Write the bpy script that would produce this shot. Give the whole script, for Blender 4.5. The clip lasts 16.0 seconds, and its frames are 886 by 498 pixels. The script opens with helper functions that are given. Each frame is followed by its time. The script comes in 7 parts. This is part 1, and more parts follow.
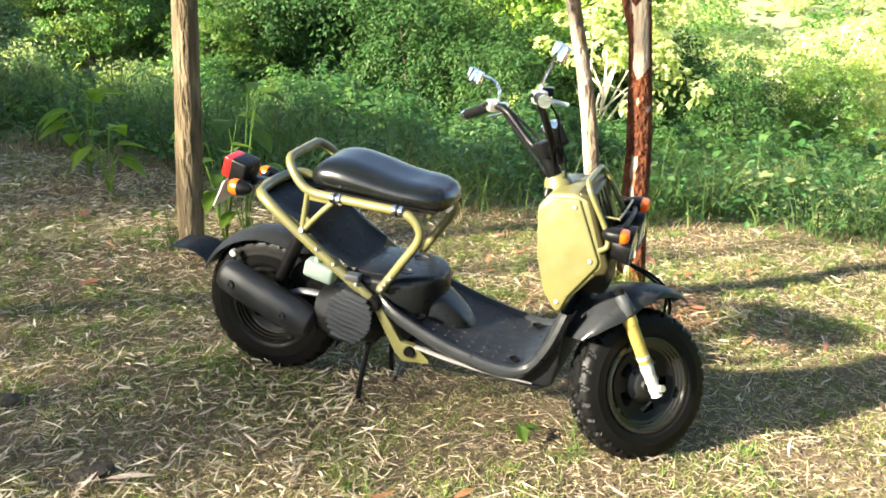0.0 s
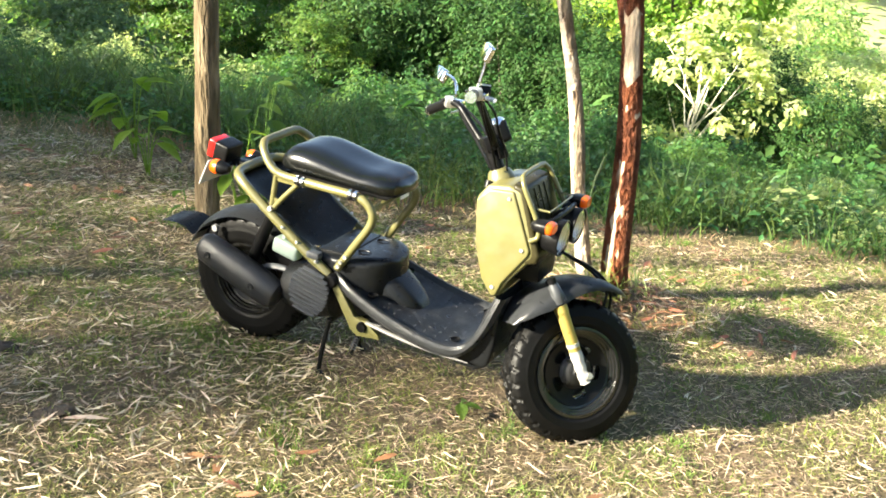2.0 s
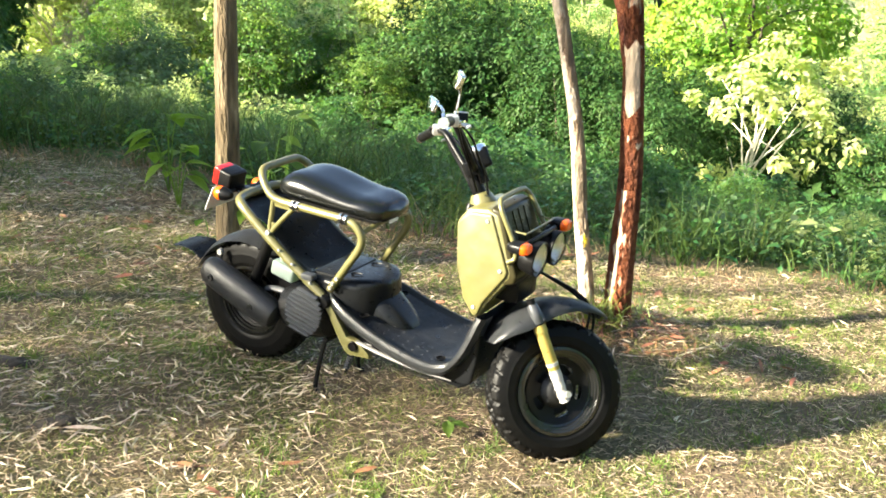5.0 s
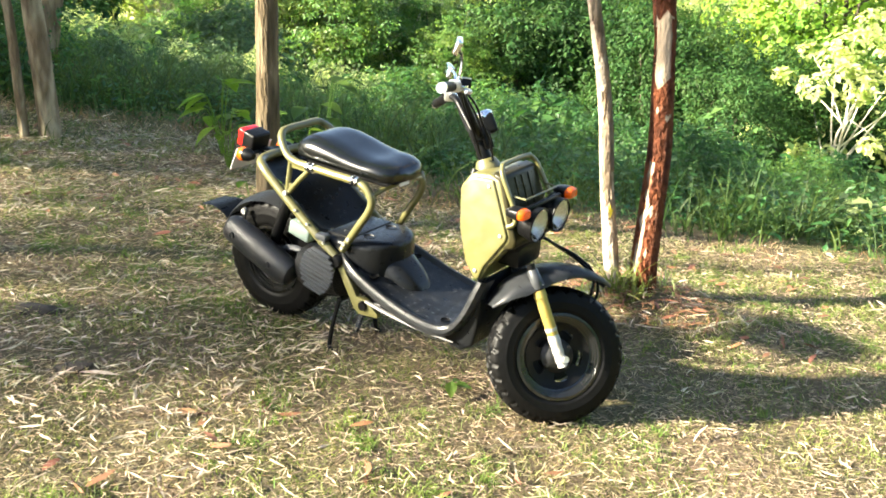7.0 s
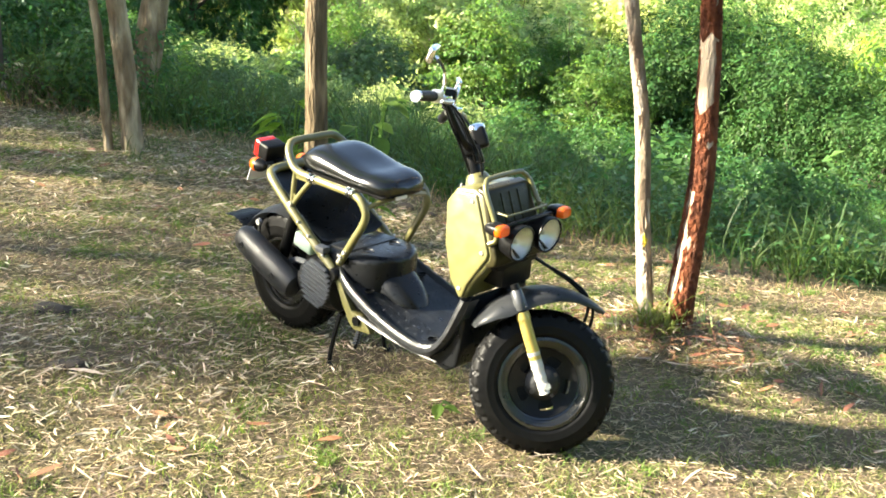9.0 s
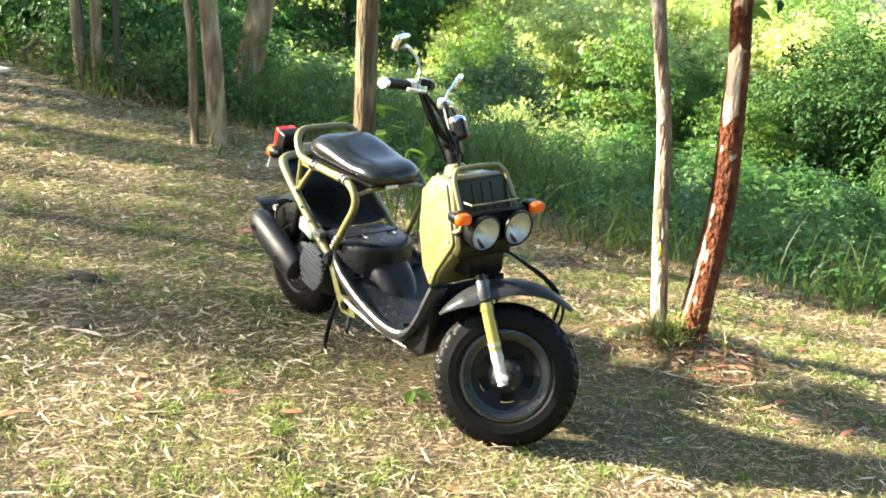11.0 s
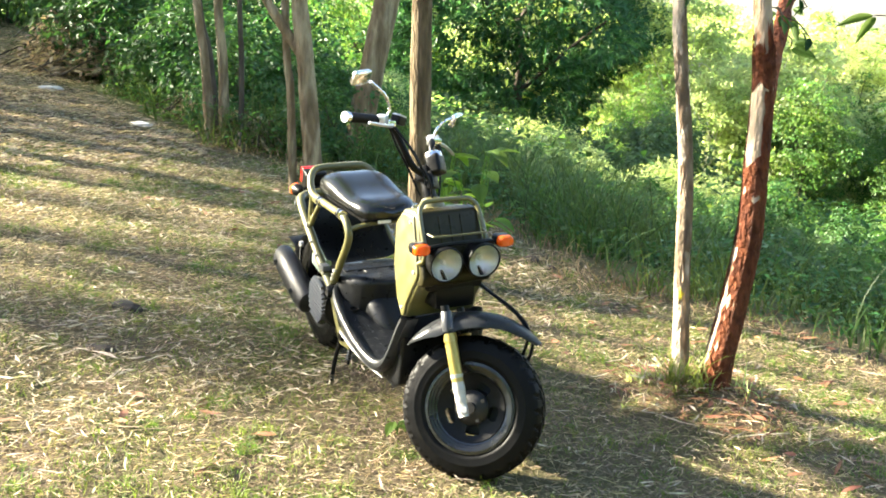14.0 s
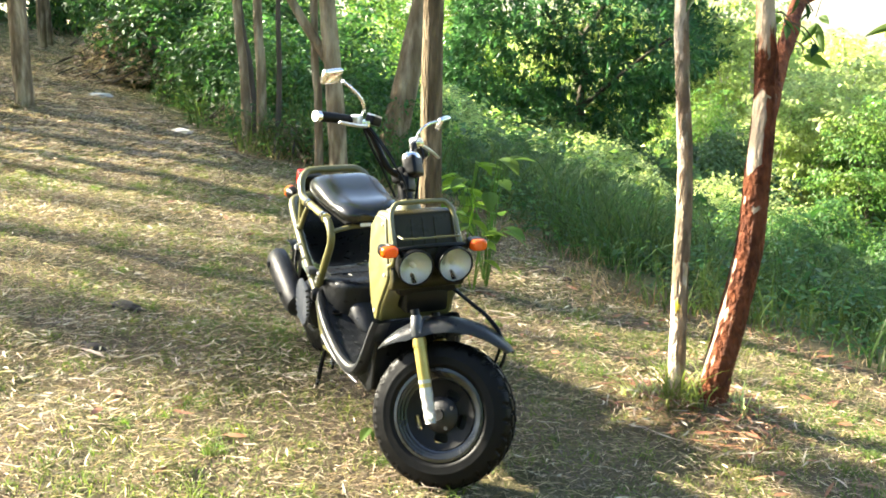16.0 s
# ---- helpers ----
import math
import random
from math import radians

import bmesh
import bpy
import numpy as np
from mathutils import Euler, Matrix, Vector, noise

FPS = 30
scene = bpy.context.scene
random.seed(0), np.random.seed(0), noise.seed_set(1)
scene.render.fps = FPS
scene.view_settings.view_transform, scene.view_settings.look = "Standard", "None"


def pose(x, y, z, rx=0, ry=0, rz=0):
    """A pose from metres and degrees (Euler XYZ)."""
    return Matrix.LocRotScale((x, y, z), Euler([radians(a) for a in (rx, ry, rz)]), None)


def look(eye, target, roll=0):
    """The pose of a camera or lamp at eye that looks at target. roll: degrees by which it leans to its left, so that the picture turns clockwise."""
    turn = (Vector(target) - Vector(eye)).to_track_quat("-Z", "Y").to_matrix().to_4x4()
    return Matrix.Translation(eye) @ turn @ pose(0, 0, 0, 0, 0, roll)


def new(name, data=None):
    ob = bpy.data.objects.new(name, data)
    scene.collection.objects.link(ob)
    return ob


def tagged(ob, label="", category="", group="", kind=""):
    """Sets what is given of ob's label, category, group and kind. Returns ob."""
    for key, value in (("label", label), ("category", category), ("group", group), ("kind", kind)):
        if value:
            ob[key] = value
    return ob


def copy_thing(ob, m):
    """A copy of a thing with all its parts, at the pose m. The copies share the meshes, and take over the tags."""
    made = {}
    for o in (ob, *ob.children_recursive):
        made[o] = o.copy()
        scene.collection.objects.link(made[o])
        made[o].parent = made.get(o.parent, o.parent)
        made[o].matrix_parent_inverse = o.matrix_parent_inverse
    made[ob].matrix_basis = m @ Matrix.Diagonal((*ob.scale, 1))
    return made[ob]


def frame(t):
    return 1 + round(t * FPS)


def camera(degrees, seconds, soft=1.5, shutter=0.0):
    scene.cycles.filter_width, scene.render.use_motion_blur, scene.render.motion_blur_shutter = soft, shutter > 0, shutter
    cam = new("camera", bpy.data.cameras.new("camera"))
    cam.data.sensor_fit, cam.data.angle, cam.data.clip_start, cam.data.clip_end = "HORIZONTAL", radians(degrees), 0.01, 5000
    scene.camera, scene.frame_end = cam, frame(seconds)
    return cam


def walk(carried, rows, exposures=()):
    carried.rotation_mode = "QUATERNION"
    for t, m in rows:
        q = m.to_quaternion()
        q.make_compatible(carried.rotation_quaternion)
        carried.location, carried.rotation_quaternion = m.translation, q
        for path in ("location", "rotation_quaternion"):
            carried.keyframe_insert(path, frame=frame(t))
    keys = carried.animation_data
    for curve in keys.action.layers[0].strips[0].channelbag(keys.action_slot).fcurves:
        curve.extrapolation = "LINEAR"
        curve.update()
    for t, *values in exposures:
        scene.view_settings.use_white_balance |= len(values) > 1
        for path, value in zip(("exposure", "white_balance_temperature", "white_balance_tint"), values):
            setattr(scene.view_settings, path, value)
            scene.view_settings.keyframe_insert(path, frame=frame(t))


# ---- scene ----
cam = camera(44.5, 16.0, 1.8)
METRES, EYE, TILT, LEAN, TURN = 3.517, 1.6, -2.88, 5.16, 0.0
ROWS = [
    (0.0, 0.0, 0.0, 0.0, 1.43, -17.84, -4.43),
    (0.5, 0.048, -0.0087, 0.0036, 4.1, -17.13, -5.93),
    (1.0, 0.088, -0.0201, 0.0051, 6.39, -17.47, -6.26),
    (1.5, 0.1165, -0.0412, 0.0076, 8.27, -18.03, -6.88),
    (2.0, 0.1466, -0.0604, 0.0125, 7.76, -17.92, -5.87),
    (2.5, 0.1808, -0.0647, 0.0185, 8.82, -18.03, -6.24),
    (3.0, 0.2101, -0.0736, 0.0192, 10.52, -16.68, -5.87),
    (3.5, 0.2208, -0.0845, 0.019, 10.74, -16.03, -5.78),
    (4.0, 0.2258, -0.09, 0.0167, 10.57, -16.03, -5.65),
    (6.5, 0.2706, -0.0874, 0.0145, 14.55, -16.6, -4.72),
    (7.0, 0.3173, -0.0907, 0.0164, 16.4, -17.85, -5.23),
    (7.5, 0.356, -0.0682, 0.0118, 19.01, -16.8, -4.94),
    (8.0, 0.3988, -0.0354, 0.0079, 22.42, -16.1, -6.05),
    (8.5, 0.4269, -0.0224, 0.0043, 23.45, -16.53, -5.57),
    (11.0, 0.6235, 0.046, -0.0116, 33.94, -16.0, -6.73),
    (11.5, 0.6546, 0.0711, -0.0073, 34.93, -16.93, -5.7),
    (12.0, 0.6852, 0.1076, -0.0115, 39.06, -15.03, -7.1),
    (12.5, 0.7177, 0.1256, -0.0128, 39.98, -15.06, -6.48),
    (13.0, 0.7406, 0.1293, -0.0172, 41.25, -14.79, -6.58),
    (13.5, 0.7779, 0.1425, -0.0165, 43.76, -15.19, -6.04),
    (14.0, 0.8012, 0.1603, -0.0137, 44.17, -13.73, -5.29),
    (14.5, 0.8169, 0.1989, -0.0147, 45.79, -13.3, -7.07),
    (15.0, 0.83, 0.2231, -0.0191, 46.67, -14.2, -5.97),
    (15.5, 0.844, 0.2291, -0.0196, 46.97, -13.58, -5.87),
    (16.0, 0.8532, 0.2365, -0.0204, 48.04, -13.28, -5.55),
]
walk(cam, [(t, pose(0, 0, EYE, TILT, LEAN, TURN) @ pose(METRES * x, METRES * y, METRES * z, 90 + pitch, roll, yaw)) for t, x, y, z, yaw, pitch, roll in ROWS], exposures=((0.0, 2.82), (3.5, 2.85), (7.5, 2.98), (11.0, 3.14), (16.0, 3.24)))


# ---- world, sun ----
SUN_AZ, SUN_EL = 29.0, 26.0          # the light travels towards SUN_AZ degrees from +x, down at SUN_EL
world = bpy.data.worlds.new("sky")
scene.world = world
world.use_nodes = True
wn = world.node_tree.nodes
sky = wn.new("ShaderNodeTexSky")
sky.sky_type = "NISHITA"
sky.sun_disc = False
sky.sun_elevation = radians(SUN_EL)
sky.sun_rotation = radians(270 - SUN_AZ)
sky.air_density, sky.dust_density, sky.ozone_density = 0.9, 1.2, 0.5
wn["Background"].inputs["Strength"].default_value = 0.069
world.node_tree.links.new(sky.outputs["Color"], wn["Background"].inputs["Color"])

sun_data = bpy.data.lights.new("sun", "SUN")
sun_data.energy, sun_data.angle, sun_data.color = 5.8, radians(1.7), (1.0, 0.92, 0.725)
sun = new("sun", sun_data)
toward = Vector((math.cos(radians(SUN_AZ)) * math.cos(radians(SUN_EL)), math.sin(radians(SUN_AZ)) * math.cos(radians(SUN_EL)), -math.sin(radians(SUN_EL))))
sun.matrix_world = look((-20, -15, 20), Vector((-20, -15, 20)) + toward)


# ---- materials ----
def material(name, color, rough=0.6, metal=0.0, vary=0.15, scale=30.0, bump=0.1, bump_scale=200.0, second=None, mix_scale=4.0, mix=(0.45, 0.6), coat=0.0, spec=0.5, island=0.0, per_object=0.0, rough_vary=0.1, trans=0.0, stretch=(1, 1, 1), deep=0.01):
    """A procedural surface: colour with fine grain, a second colour in patches, uneven gloss and fine relief."""
    m = bpy.data.materials.new(name)
    m.use_nodes = True
    nt = m.node_tree
    n, l = nt.nodes, nt.links
    bsdf = n["Principled BSDF"]
    co = n.new("ShaderNodeTexCoord")
    mp = n.new("ShaderNodeMapping")
    mp.inputs["Scale"].default_value = stretch
    l.new(co.outputs["Object"], mp.inputs["Vector"])

    def tex(s, detail=4.0):
        t = n.new("ShaderNodeTexNoise")
        t.inputs["Scale"].default_value, t.inputs["Detail"].default_value = s, detail
        l.new(mp.outputs["Vector"], t.inputs["Vector"])
        return t

    def ramp(src, lo, hi, a=0.0, b=1.0):
        r = n.new("ShaderNodeMapRange")
        for k, v in (("From Min", lo), ("From Max", hi), ("To Min", a), ("To Max", b)):
            r.inputs[k].default_value = v
        l.new(src, r.inputs["Value"])
        return r.outputs["Result"]

    base = n.new("ShaderNodeRGB")
    base.outputs[0].default_value = (*color, 1)
    col = base.outputs[0]
    if second:
        mx = n.new("ShaderNodeMix")
        mx.data_type = "RGBA"
        l.new(ramp(tex(mix_scale).outputs["Fac"], *mix), mx.inputs[0])
        l.new(col, mx.inputs[6])
        mx.inputs[7].default_value = (*second, 1)
        col = mx.outputs[2]
    hsv = n.new("ShaderNodeHueSaturation")
    value = ramp(tex(scale).outputs["Fac"], 0.25, 0.75, 1 - vary, 1 + vary)
    if island or per_object:
        if island:
            g = n.new("ShaderNodeNewGeometry")
            src = g.outputs["Random Per Island"]
        else:
            g = n.new("ShaderNodeObjectInfo")
            src = g.outputs["Random"]
        amount = island or per_object
        mul = n.new("ShaderNodeMath")
        mul.operation = "MULTIPLY"
        l.new(value, mul.inputs[0])
        l.new(ramp(src, 0, 1, 1 - amount, 1 + amount), mul.inputs[1])
        value = mul.outputs[0]
        wob = n.new("ShaderNodeMath")
        wob.operation = "FRACT"
        big = n.new("ShaderNodeMath")
        big.operation = "MULTIPLY"
        big.inputs[1].default_value = 17.3
        l.new(src, big.inputs[0])
        l.new(big.outputs[0], wob.inputs[0])
        l.new(ramp(wob.outputs[0], 0, 1, 0.5 - 0.05 * amount, 0.5 + 0.04 * amount), hsv.inputs["Hue"])
    l.new(value, hsv.inputs["Value"])
    l.new(col, hsv.inputs["Color"])
    l.new(hsv.outputs["Color"], bsdf.inputs["Base Color"])
    l.new(ramp(tex(scale * 0.4).outputs["Fac"], 0.3, 0.7, max(0.02, rough - rough_vary), min(1, rough + rough_vary)), bsdf.inputs["Roughness"])
    bsdf.inputs["Metallic"].default_value = metal
    bsdf.inputs["Coat Weight"].default_value = coat
    bsdf.inputs["Coat Roughness"].default_value = 0.12
    bsdf.inputs["Specular IOR Level"].default_value = spec
    if bump:
        bp = n.new("ShaderNodeBump")
        bp.inputs["Strength"].default_value, bp.inputs["Distance"].default_value = bump, deep
        l.new(tex(bump_scale, 3.0).outputs["Fac"], bp.inputs["Height"])
        l.new(bp.outputs["Normal"], bsdf.inputs["Normal"])
    if trans:
        tr = n.new("ShaderNodeBsdfTranslucent")
        warm = n.new("ShaderNodeMix")        # light that comes through is yellower and stronger
        warm.data_type, warm.blend_type = "RGBA", "MULTIPLY"
        warm.inputs[0].default_value = 1.0
        l.new(hsv.outputs["Color"], warm.inputs[6])
        warm.inputs[7].default_value = (1.9, 1.95, 1.3, 1)
        l.new(warm.outputs[2], tr.inputs["Color"])
        ms = n.new("ShaderNodeMixShader")
        ms.inputs[0].default_value = trans
        l.new(bsdf.outputs[0], ms.inputs[1])
        l.new(tr.outputs[0], ms.inputs[2])
        l.new(ms.outputs[0], n["Material Output"].inputs["Surface"])
    return m


def glass(name, color, rough=0.05, ior=1.45):
    m = bpy.data.materials.new(name)
    m.use_nodes = True
    b = m.node_tree.nodes["Principled BSDF"]
    b.inputs["Base Color"].default_value = (*color, 1)
    b.inputs["Transmission Weight"].default_value = 1.0
    b.inputs["Roughness"].default_value, b.inputs["IOR"].default_value = rough, ior
    return m


M = dict(
    olive=material("olive_paint", (0.102, 0.093, 0.031), 0.38, 0.0, 0.05, 60, 0.02, 300, (0.089, 0.083, 0.033), 9, (0.4, 0.7), coat=0.2),
    olive_dark=material("gloss_olive_panel", (0.022, 0.019, 0.008), 0.32, 0.0, 0.08, 40, 0.01, 300, coat=0.03, spec=0.13),
    plastic=material("grey_black_plastic", (0.006, 0.0066, 0.0075), 0.34, 0.0, 0.15, 120, 0.06, 900, (0.007, 0.007, 0.007), 18, (0.55, 0.75), spec=0.22),
    floor_plastic=material("scuffed_floor_plastic", (0.022, 0.024, 0.028), 0.36, 0.0, 0.25, 90, 0.08, 600, (0.06, 0.06, 0.06), 16, (0.50, 0.75), spec=0.45),
    lip=material("grey_edge_plastic", (0.034, 0.036, 0.039), 0.36, 0.0, 0.12, 90, 0.05, 700),
    strip=material("grey_side_strip", (0.10, 0.095, 0.09), 0.45, 0.0, 0.12, 60, 0.05, 500),
    vinyl=material("black_seat_vinyl", (0.0025, 0.003, 0.0028), 0.24, 0.0, 0.1, 60, 0.02, 1200, (0.0035, 0.0038, 0.0038), 10, spec=0.5, rough_vary=0.03),
    black=material("black_paint", (0.0032, 0.0032, 0.0034), 0.38, 0.0, 0.2, 90, 0.06, 600, spec=0.16),
    muffler=material("matt_black_muffler", (0.006, 0.007, 0.009), 0.45, 0.0, 0.2, 70, 0.1, 900, (0.011, 0.011, 0.012), 12, spec=0.35),
    rubber=material("tyre_rubber", (0.0042, 0.0041, 0.004), 0.44, 0.0, 0.25, 70, 0.08, 500, (0.008, 0.0072, 0.006), 12, (0.6, 0.9), spec=0.1),
    rim=material("black_rim", (0.05, 0.05, 0.051), 0.2, 0.85, 0.2, 60, 0.05, 500, (0.03, 0.027, 0.022), 14, (0.55, 0.75)),
    engine=material("dark_engine_cast", (0.006, 0.006, 0.0065), 0.5, 0.2, 0.25, 50, 0.25, 300),
    fan=material("grey_fan_cover", (0.05, 0.053, 0.058), 0.4, 0.2, 0.15, 60, 0.1, 600),
    chrome=material("chrome", (0.75, 0.75, 0.76), 0.14, 1.0, 0.05, 80, 0.02, 400),
    alloy=material("cast_alloy", (0.62, 0.61, 0.6), 0.4, 0.85, 0.1, 60, 0.12, 500),
    gold=material("gold_fork_tube", (0.36, 0.275, 0.075), 0.33, 0.5, 0.06, 60, 0.03, 400),
    boot=material("white_fork_lug", (0.37, 0.365, 0.355), 0.5, 0.2, 0.1, 60, 0.1, 400, (0.4, 0.38, 0.34), 30),
    amber=material("amber_lens", (0.60, 0.12, 0.006), 0.2, 0.0, 0.1, 40, 0.0, 100, coat=0.6, trans=0.35),
    red=material("red_lens", (0.55, 0.015, 0.012), 0.15, 0.0, 0.1, 40, 0.0, 100, coat=0.6, trans=0.25),
    reflector=material("lamp_reflector", (0.62, 0.62, 0.6), 0.34, 1.0, 0.05, 30, 0.25, 90),
    bottle=material("milky_bottle", (0.27, 0.33, 0.30), 0.4, 0.0, 0.06, 30, 0.02, 100, trans=0.3),
    plate=material("plate_white", (0.6, 0.6, 0.58), 0.4, 0.1, 0.05, 30, 0.02, 100),
    mirror=material("mirror_glass", (0.9, 0.9, 0.9), 0.03, 1.0, 0.0, 30, 0.0, 100, rough_vary=0.0),
    lens=glass("clear_lens", (0.97, 0.98, 0.98), 0.16),
    # the ground and what grows
    ground=material("mown_ground", (0.125, 0.092, 0.057), 0.95, 0.0, 0.5, 70, 0.9, 80, (0.085, 0.074, 0.037), 1.7, (0.42, 0.62), spec=0.1),
    straw=material("dry_straw", (0.37, 0.29, 0.198), 0.65, 0.0, 0.2, 40, 0.1, 200, island=0.75, spec=0.4, trans=0.2),
    litter=material("dry_bamboo_leaf", (0.44, 0.38, 0.285), 0.65, 0.0, 0.25, 60, 0.15, 200, (0.27, 0.20, 0.13), 35, (0.45, 0.65), island=0.6, trans=0.15, spec=0.3),
    red_leaf=material("fallen_russet_leaf", (0.20, 0.085, 0.038), 0.7, 0.0, 0.2, 60, 0.1, 200, island=0.3),
    turf=material("short_turf", (0.13, 0.172, 0.030), 0.7, 0.0, 0.2, 5, 0.0, 100, (0.22, 0.21, 0.085), 2.0, (0.50, 0.68), island=0.45, trans=0.3, spec=0.3),
    tuft=material("green_tuft", (0.10, 0.165, 0.03), 0.6, 0.0, 0.2, 5, 0.0, 100, (0.17, 0.20, 0.05), 1.3, (0.45, 0.62), island=0.4, trans=0.3, spec=0.3),
    withered=material("withered_grass", (0.21, 0.125, 0.065), 0.75, 0.0, 0.2, 5, 0.0, 100, (0.33, 0.25, 0.15), 2.0, island=0.5, trans=0.2, spec=0.2),
    reed=material("long_grass", (0.046, 0.088, 0.022), 0.55, 0.0, 0.2, 3, 0.0, 100, (0.082, 0.115, 0.028), 1.2, island=0.5, trans=0.3, spec=0.25),
    leaf=material("green_leaf", (0.08, 0.165, 0.042), 0.5, 0.0, 0.25, 1.2, 0.0, 100, (0.11, 0.17, 0.032), 0.7, island=0.4, trans=0.5, spec=0.35),
    # deep green on the near sprigs; elsewhere its dark tone stands for shade
    leaf_dark=material("deep_and_shaded_leaf", (0.04, 0.108, 0.030), 0.5, 0.0, 0.2, 1.2, 0.0, 100, (0.055, 0.11, 0.028), 0.7, island=0.45, trans=0.35, spec=0.3),
    # shade within the valley growth, put into the leaf colour
    leaf_shaded=material("shaded_green_leaf", (0.024, 0.062, 0.015), 0.6, 0.0, 0.2, 1.2, 0.0, 100, (0.035, 0.076, 0.018), 0.7, island=0.45, trans=0.22, spec=0.15),
    leaf_mango=material("mango_leaf", (0.046, 0.125, 0.046), 0.4, 0.0, 0.2, 1.2, 0.0, 100, (0.042, 0.112, 0.042), 0.7, island=0.4, trans=0.4, spec=0.45),
    # yellow-green leaf, brightened and greyed to hold sunlight and haze
    leaf_lime_lit=material("lime_leaf_lit", (0.29, 0.355, 0.155), 0.5, 0.0, 0.2, 1.2, 0.0, 100, (0.34, 0.375, 0.17), 0.7, island=0.35, trans=0.58, spec=0.3),
    leaf_bright=material("bright_green_leaf", (0.15, 0.26, 0.04), 0.5, 0.0, 0.2, 1.2, 0.0, 100, (0.18, 0.26, 0.04), 0.7, island=0.4, trans=0.5, spec=0.3),
    # pale leaf with strong sun and haze mixed into its colour
    leaf_pale_lit=material("pale_lime_leaf_lit", (0.48, 0.50, 0.25), 0.5, 0.0, 0.15, 1.2, 0.0, 100, (0.28, 0.34, 0.12), 0.9, island=0.3, trans=0.5, spec=0.3),
    leaf_cool=material("grey_green_leaf", (0.076, 0.13, 0.05), 0.55, 0.0, 0.2, 1.2, 0.0, 100, (0.11, 0.165, 0.07), 0.7, island=0.35, trans=0.35, spec=0.3),
    bark=material("pale_brown_bark", (0.175, 0.125, 0.072), 0.85, 0.0, 0.4, 24, 0.9, 50, (0.33, 0.265, 0.168), 11, (0.45, 0.62), stretch=(1, 1, 0.25), spec=0.2, deep=0.035),
    bark_brown=material("brown_bark", (0.10, 0.074, 0.043), 0.9, 0.0, 0.5, 40, 1.0, 60, (0.18, 0.137, 0.085), 14, (0.42, 0.66), stretch=(1, 1, 0.18), spec=0.15, deep=0.035),
    bark_cream=material("cream_bark", (0.42, 0.335, 0.25), 0.75, 0.0, 0.35, 40, 0.8, 50, (0.40, 0.32, 0.235), 9, (0.52, 0.60), stretch=(1, 1, 0.4), spec=0.2, deep=0.035),
    bark_pale=material("peeled_cream_bark", (0.33, 0.25, 0.175), 0.7, 0.0, 0.25, 40, 0.6, 50, (0.20, 0.10, 0.055), 13, (0.54, 0.60), stretch=(1, 1, 0.35), spec=0.2, deep=0.035),
    bark_red=material("peeling_red_bark", (0.215, 0.070, 0.031), 0.85, 0.0, 0.45, 40, 1.0, 60, (0.115, 0.038, 0.020), 14, (0.45, 0.62), stretch=(1, 1, 0.5), spec=0.2, deep=0.035),
    bark_tan=material("tan_bark", (0.37, 0.285, 0.2), 0.85, 0.0, 0.4, 40, 0.9, 50, (0.25, 0.17, 0.11), 14, (0.45, 0.62), stretch=(1, 1, 0.3), spec=0.2, deep=0.035),
    yellow=material("yellow_tape", (0.6, 0.48, 0.04), 0.5, 0.0, 0.15, 60, 0.1, 300),
    bark_dark=material("dark_bark", (0.075, 0.06, 0.045), 0.9, 0.0, 0.3, 14, 0.4, 60, stretch=(1, 1, 0.3), spec=0.2, deep=0.035),
    bark_grey=material("dry_twig_bark", (0.34, 0.27, 0.23), 0.9, 0.0, 0.3, 14, 0.2, 60, spec=0.2),
    bark_white=material("pale_branch", (0.62, 0.56, 0.46), 0.7, 0.0, 0.15, 14, 0.2, 60),
    stone=material("pale_stone", (0.5, 0.48, 0.45), 0.8, 0.0, 0.15, 30, 0.3, 80),
    clod=material("dark_clod", (0.045, 0.033, 0.022), 0.95, 0.0, 0.3, 40, 0.6, 90),
)


# beyond the mown edge the earth is overgrown: green instead of bare
gt = M["ground"].node_tree
g_co, g_xyz, g_range, g_mix = (gt.nodes.new(k) for k in ("ShaderNodeTexCoord", "ShaderNodeSeparateXYZ", "ShaderNodeMapRange", "ShaderNodeMix"))
g_mix.data_type = "RGBA"
g_range.inputs["From Min"].default_value, g_range.inputs["From Max"].default_value = 5.6, 7.2
gt.links.new(g_co.outputs["Object"], g_xyz.inputs[0])
gt.links.new(g_xyz.outputs["Y"], g_range.inputs["Value"])
gt.links.new(g_range.outputs["Result"], g_mix.inputs[0])
g_link = gt.nodes["Principled BSDF"].inputs["Base Color"].links[0]
gt.links.new(g_link.from_socket, g_mix.inputs[6])
g_mix.inputs[7].default_value = (0.12, 0.15, 0.045, 1)
g_far, g_field = gt.nodes.new("ShaderNodeMapRange"), gt.nodes.new("ShaderNodeMix")        # paler ground across the valley
g_field.data_type = "RGBA"
g_far.inputs["From Min"].default_value, g_far.inputs["From Max"].default_value = 55.0, 75.0
gt.links.new(g_xyz.outputs["Y"], g_far.inputs["Value"])
gt.links.new(g_far.outputs["Result"], g_field.inputs[0])
gt.links.new(g_mix.outputs[2], g_field.inputs[6])
g_field.inputs[7].default_value = (0.24, 0.255, 0.12, 1)
gt.links.new(g_field.outputs[2], gt.nodes["Principled BSDF"].inputs["Base Color"])


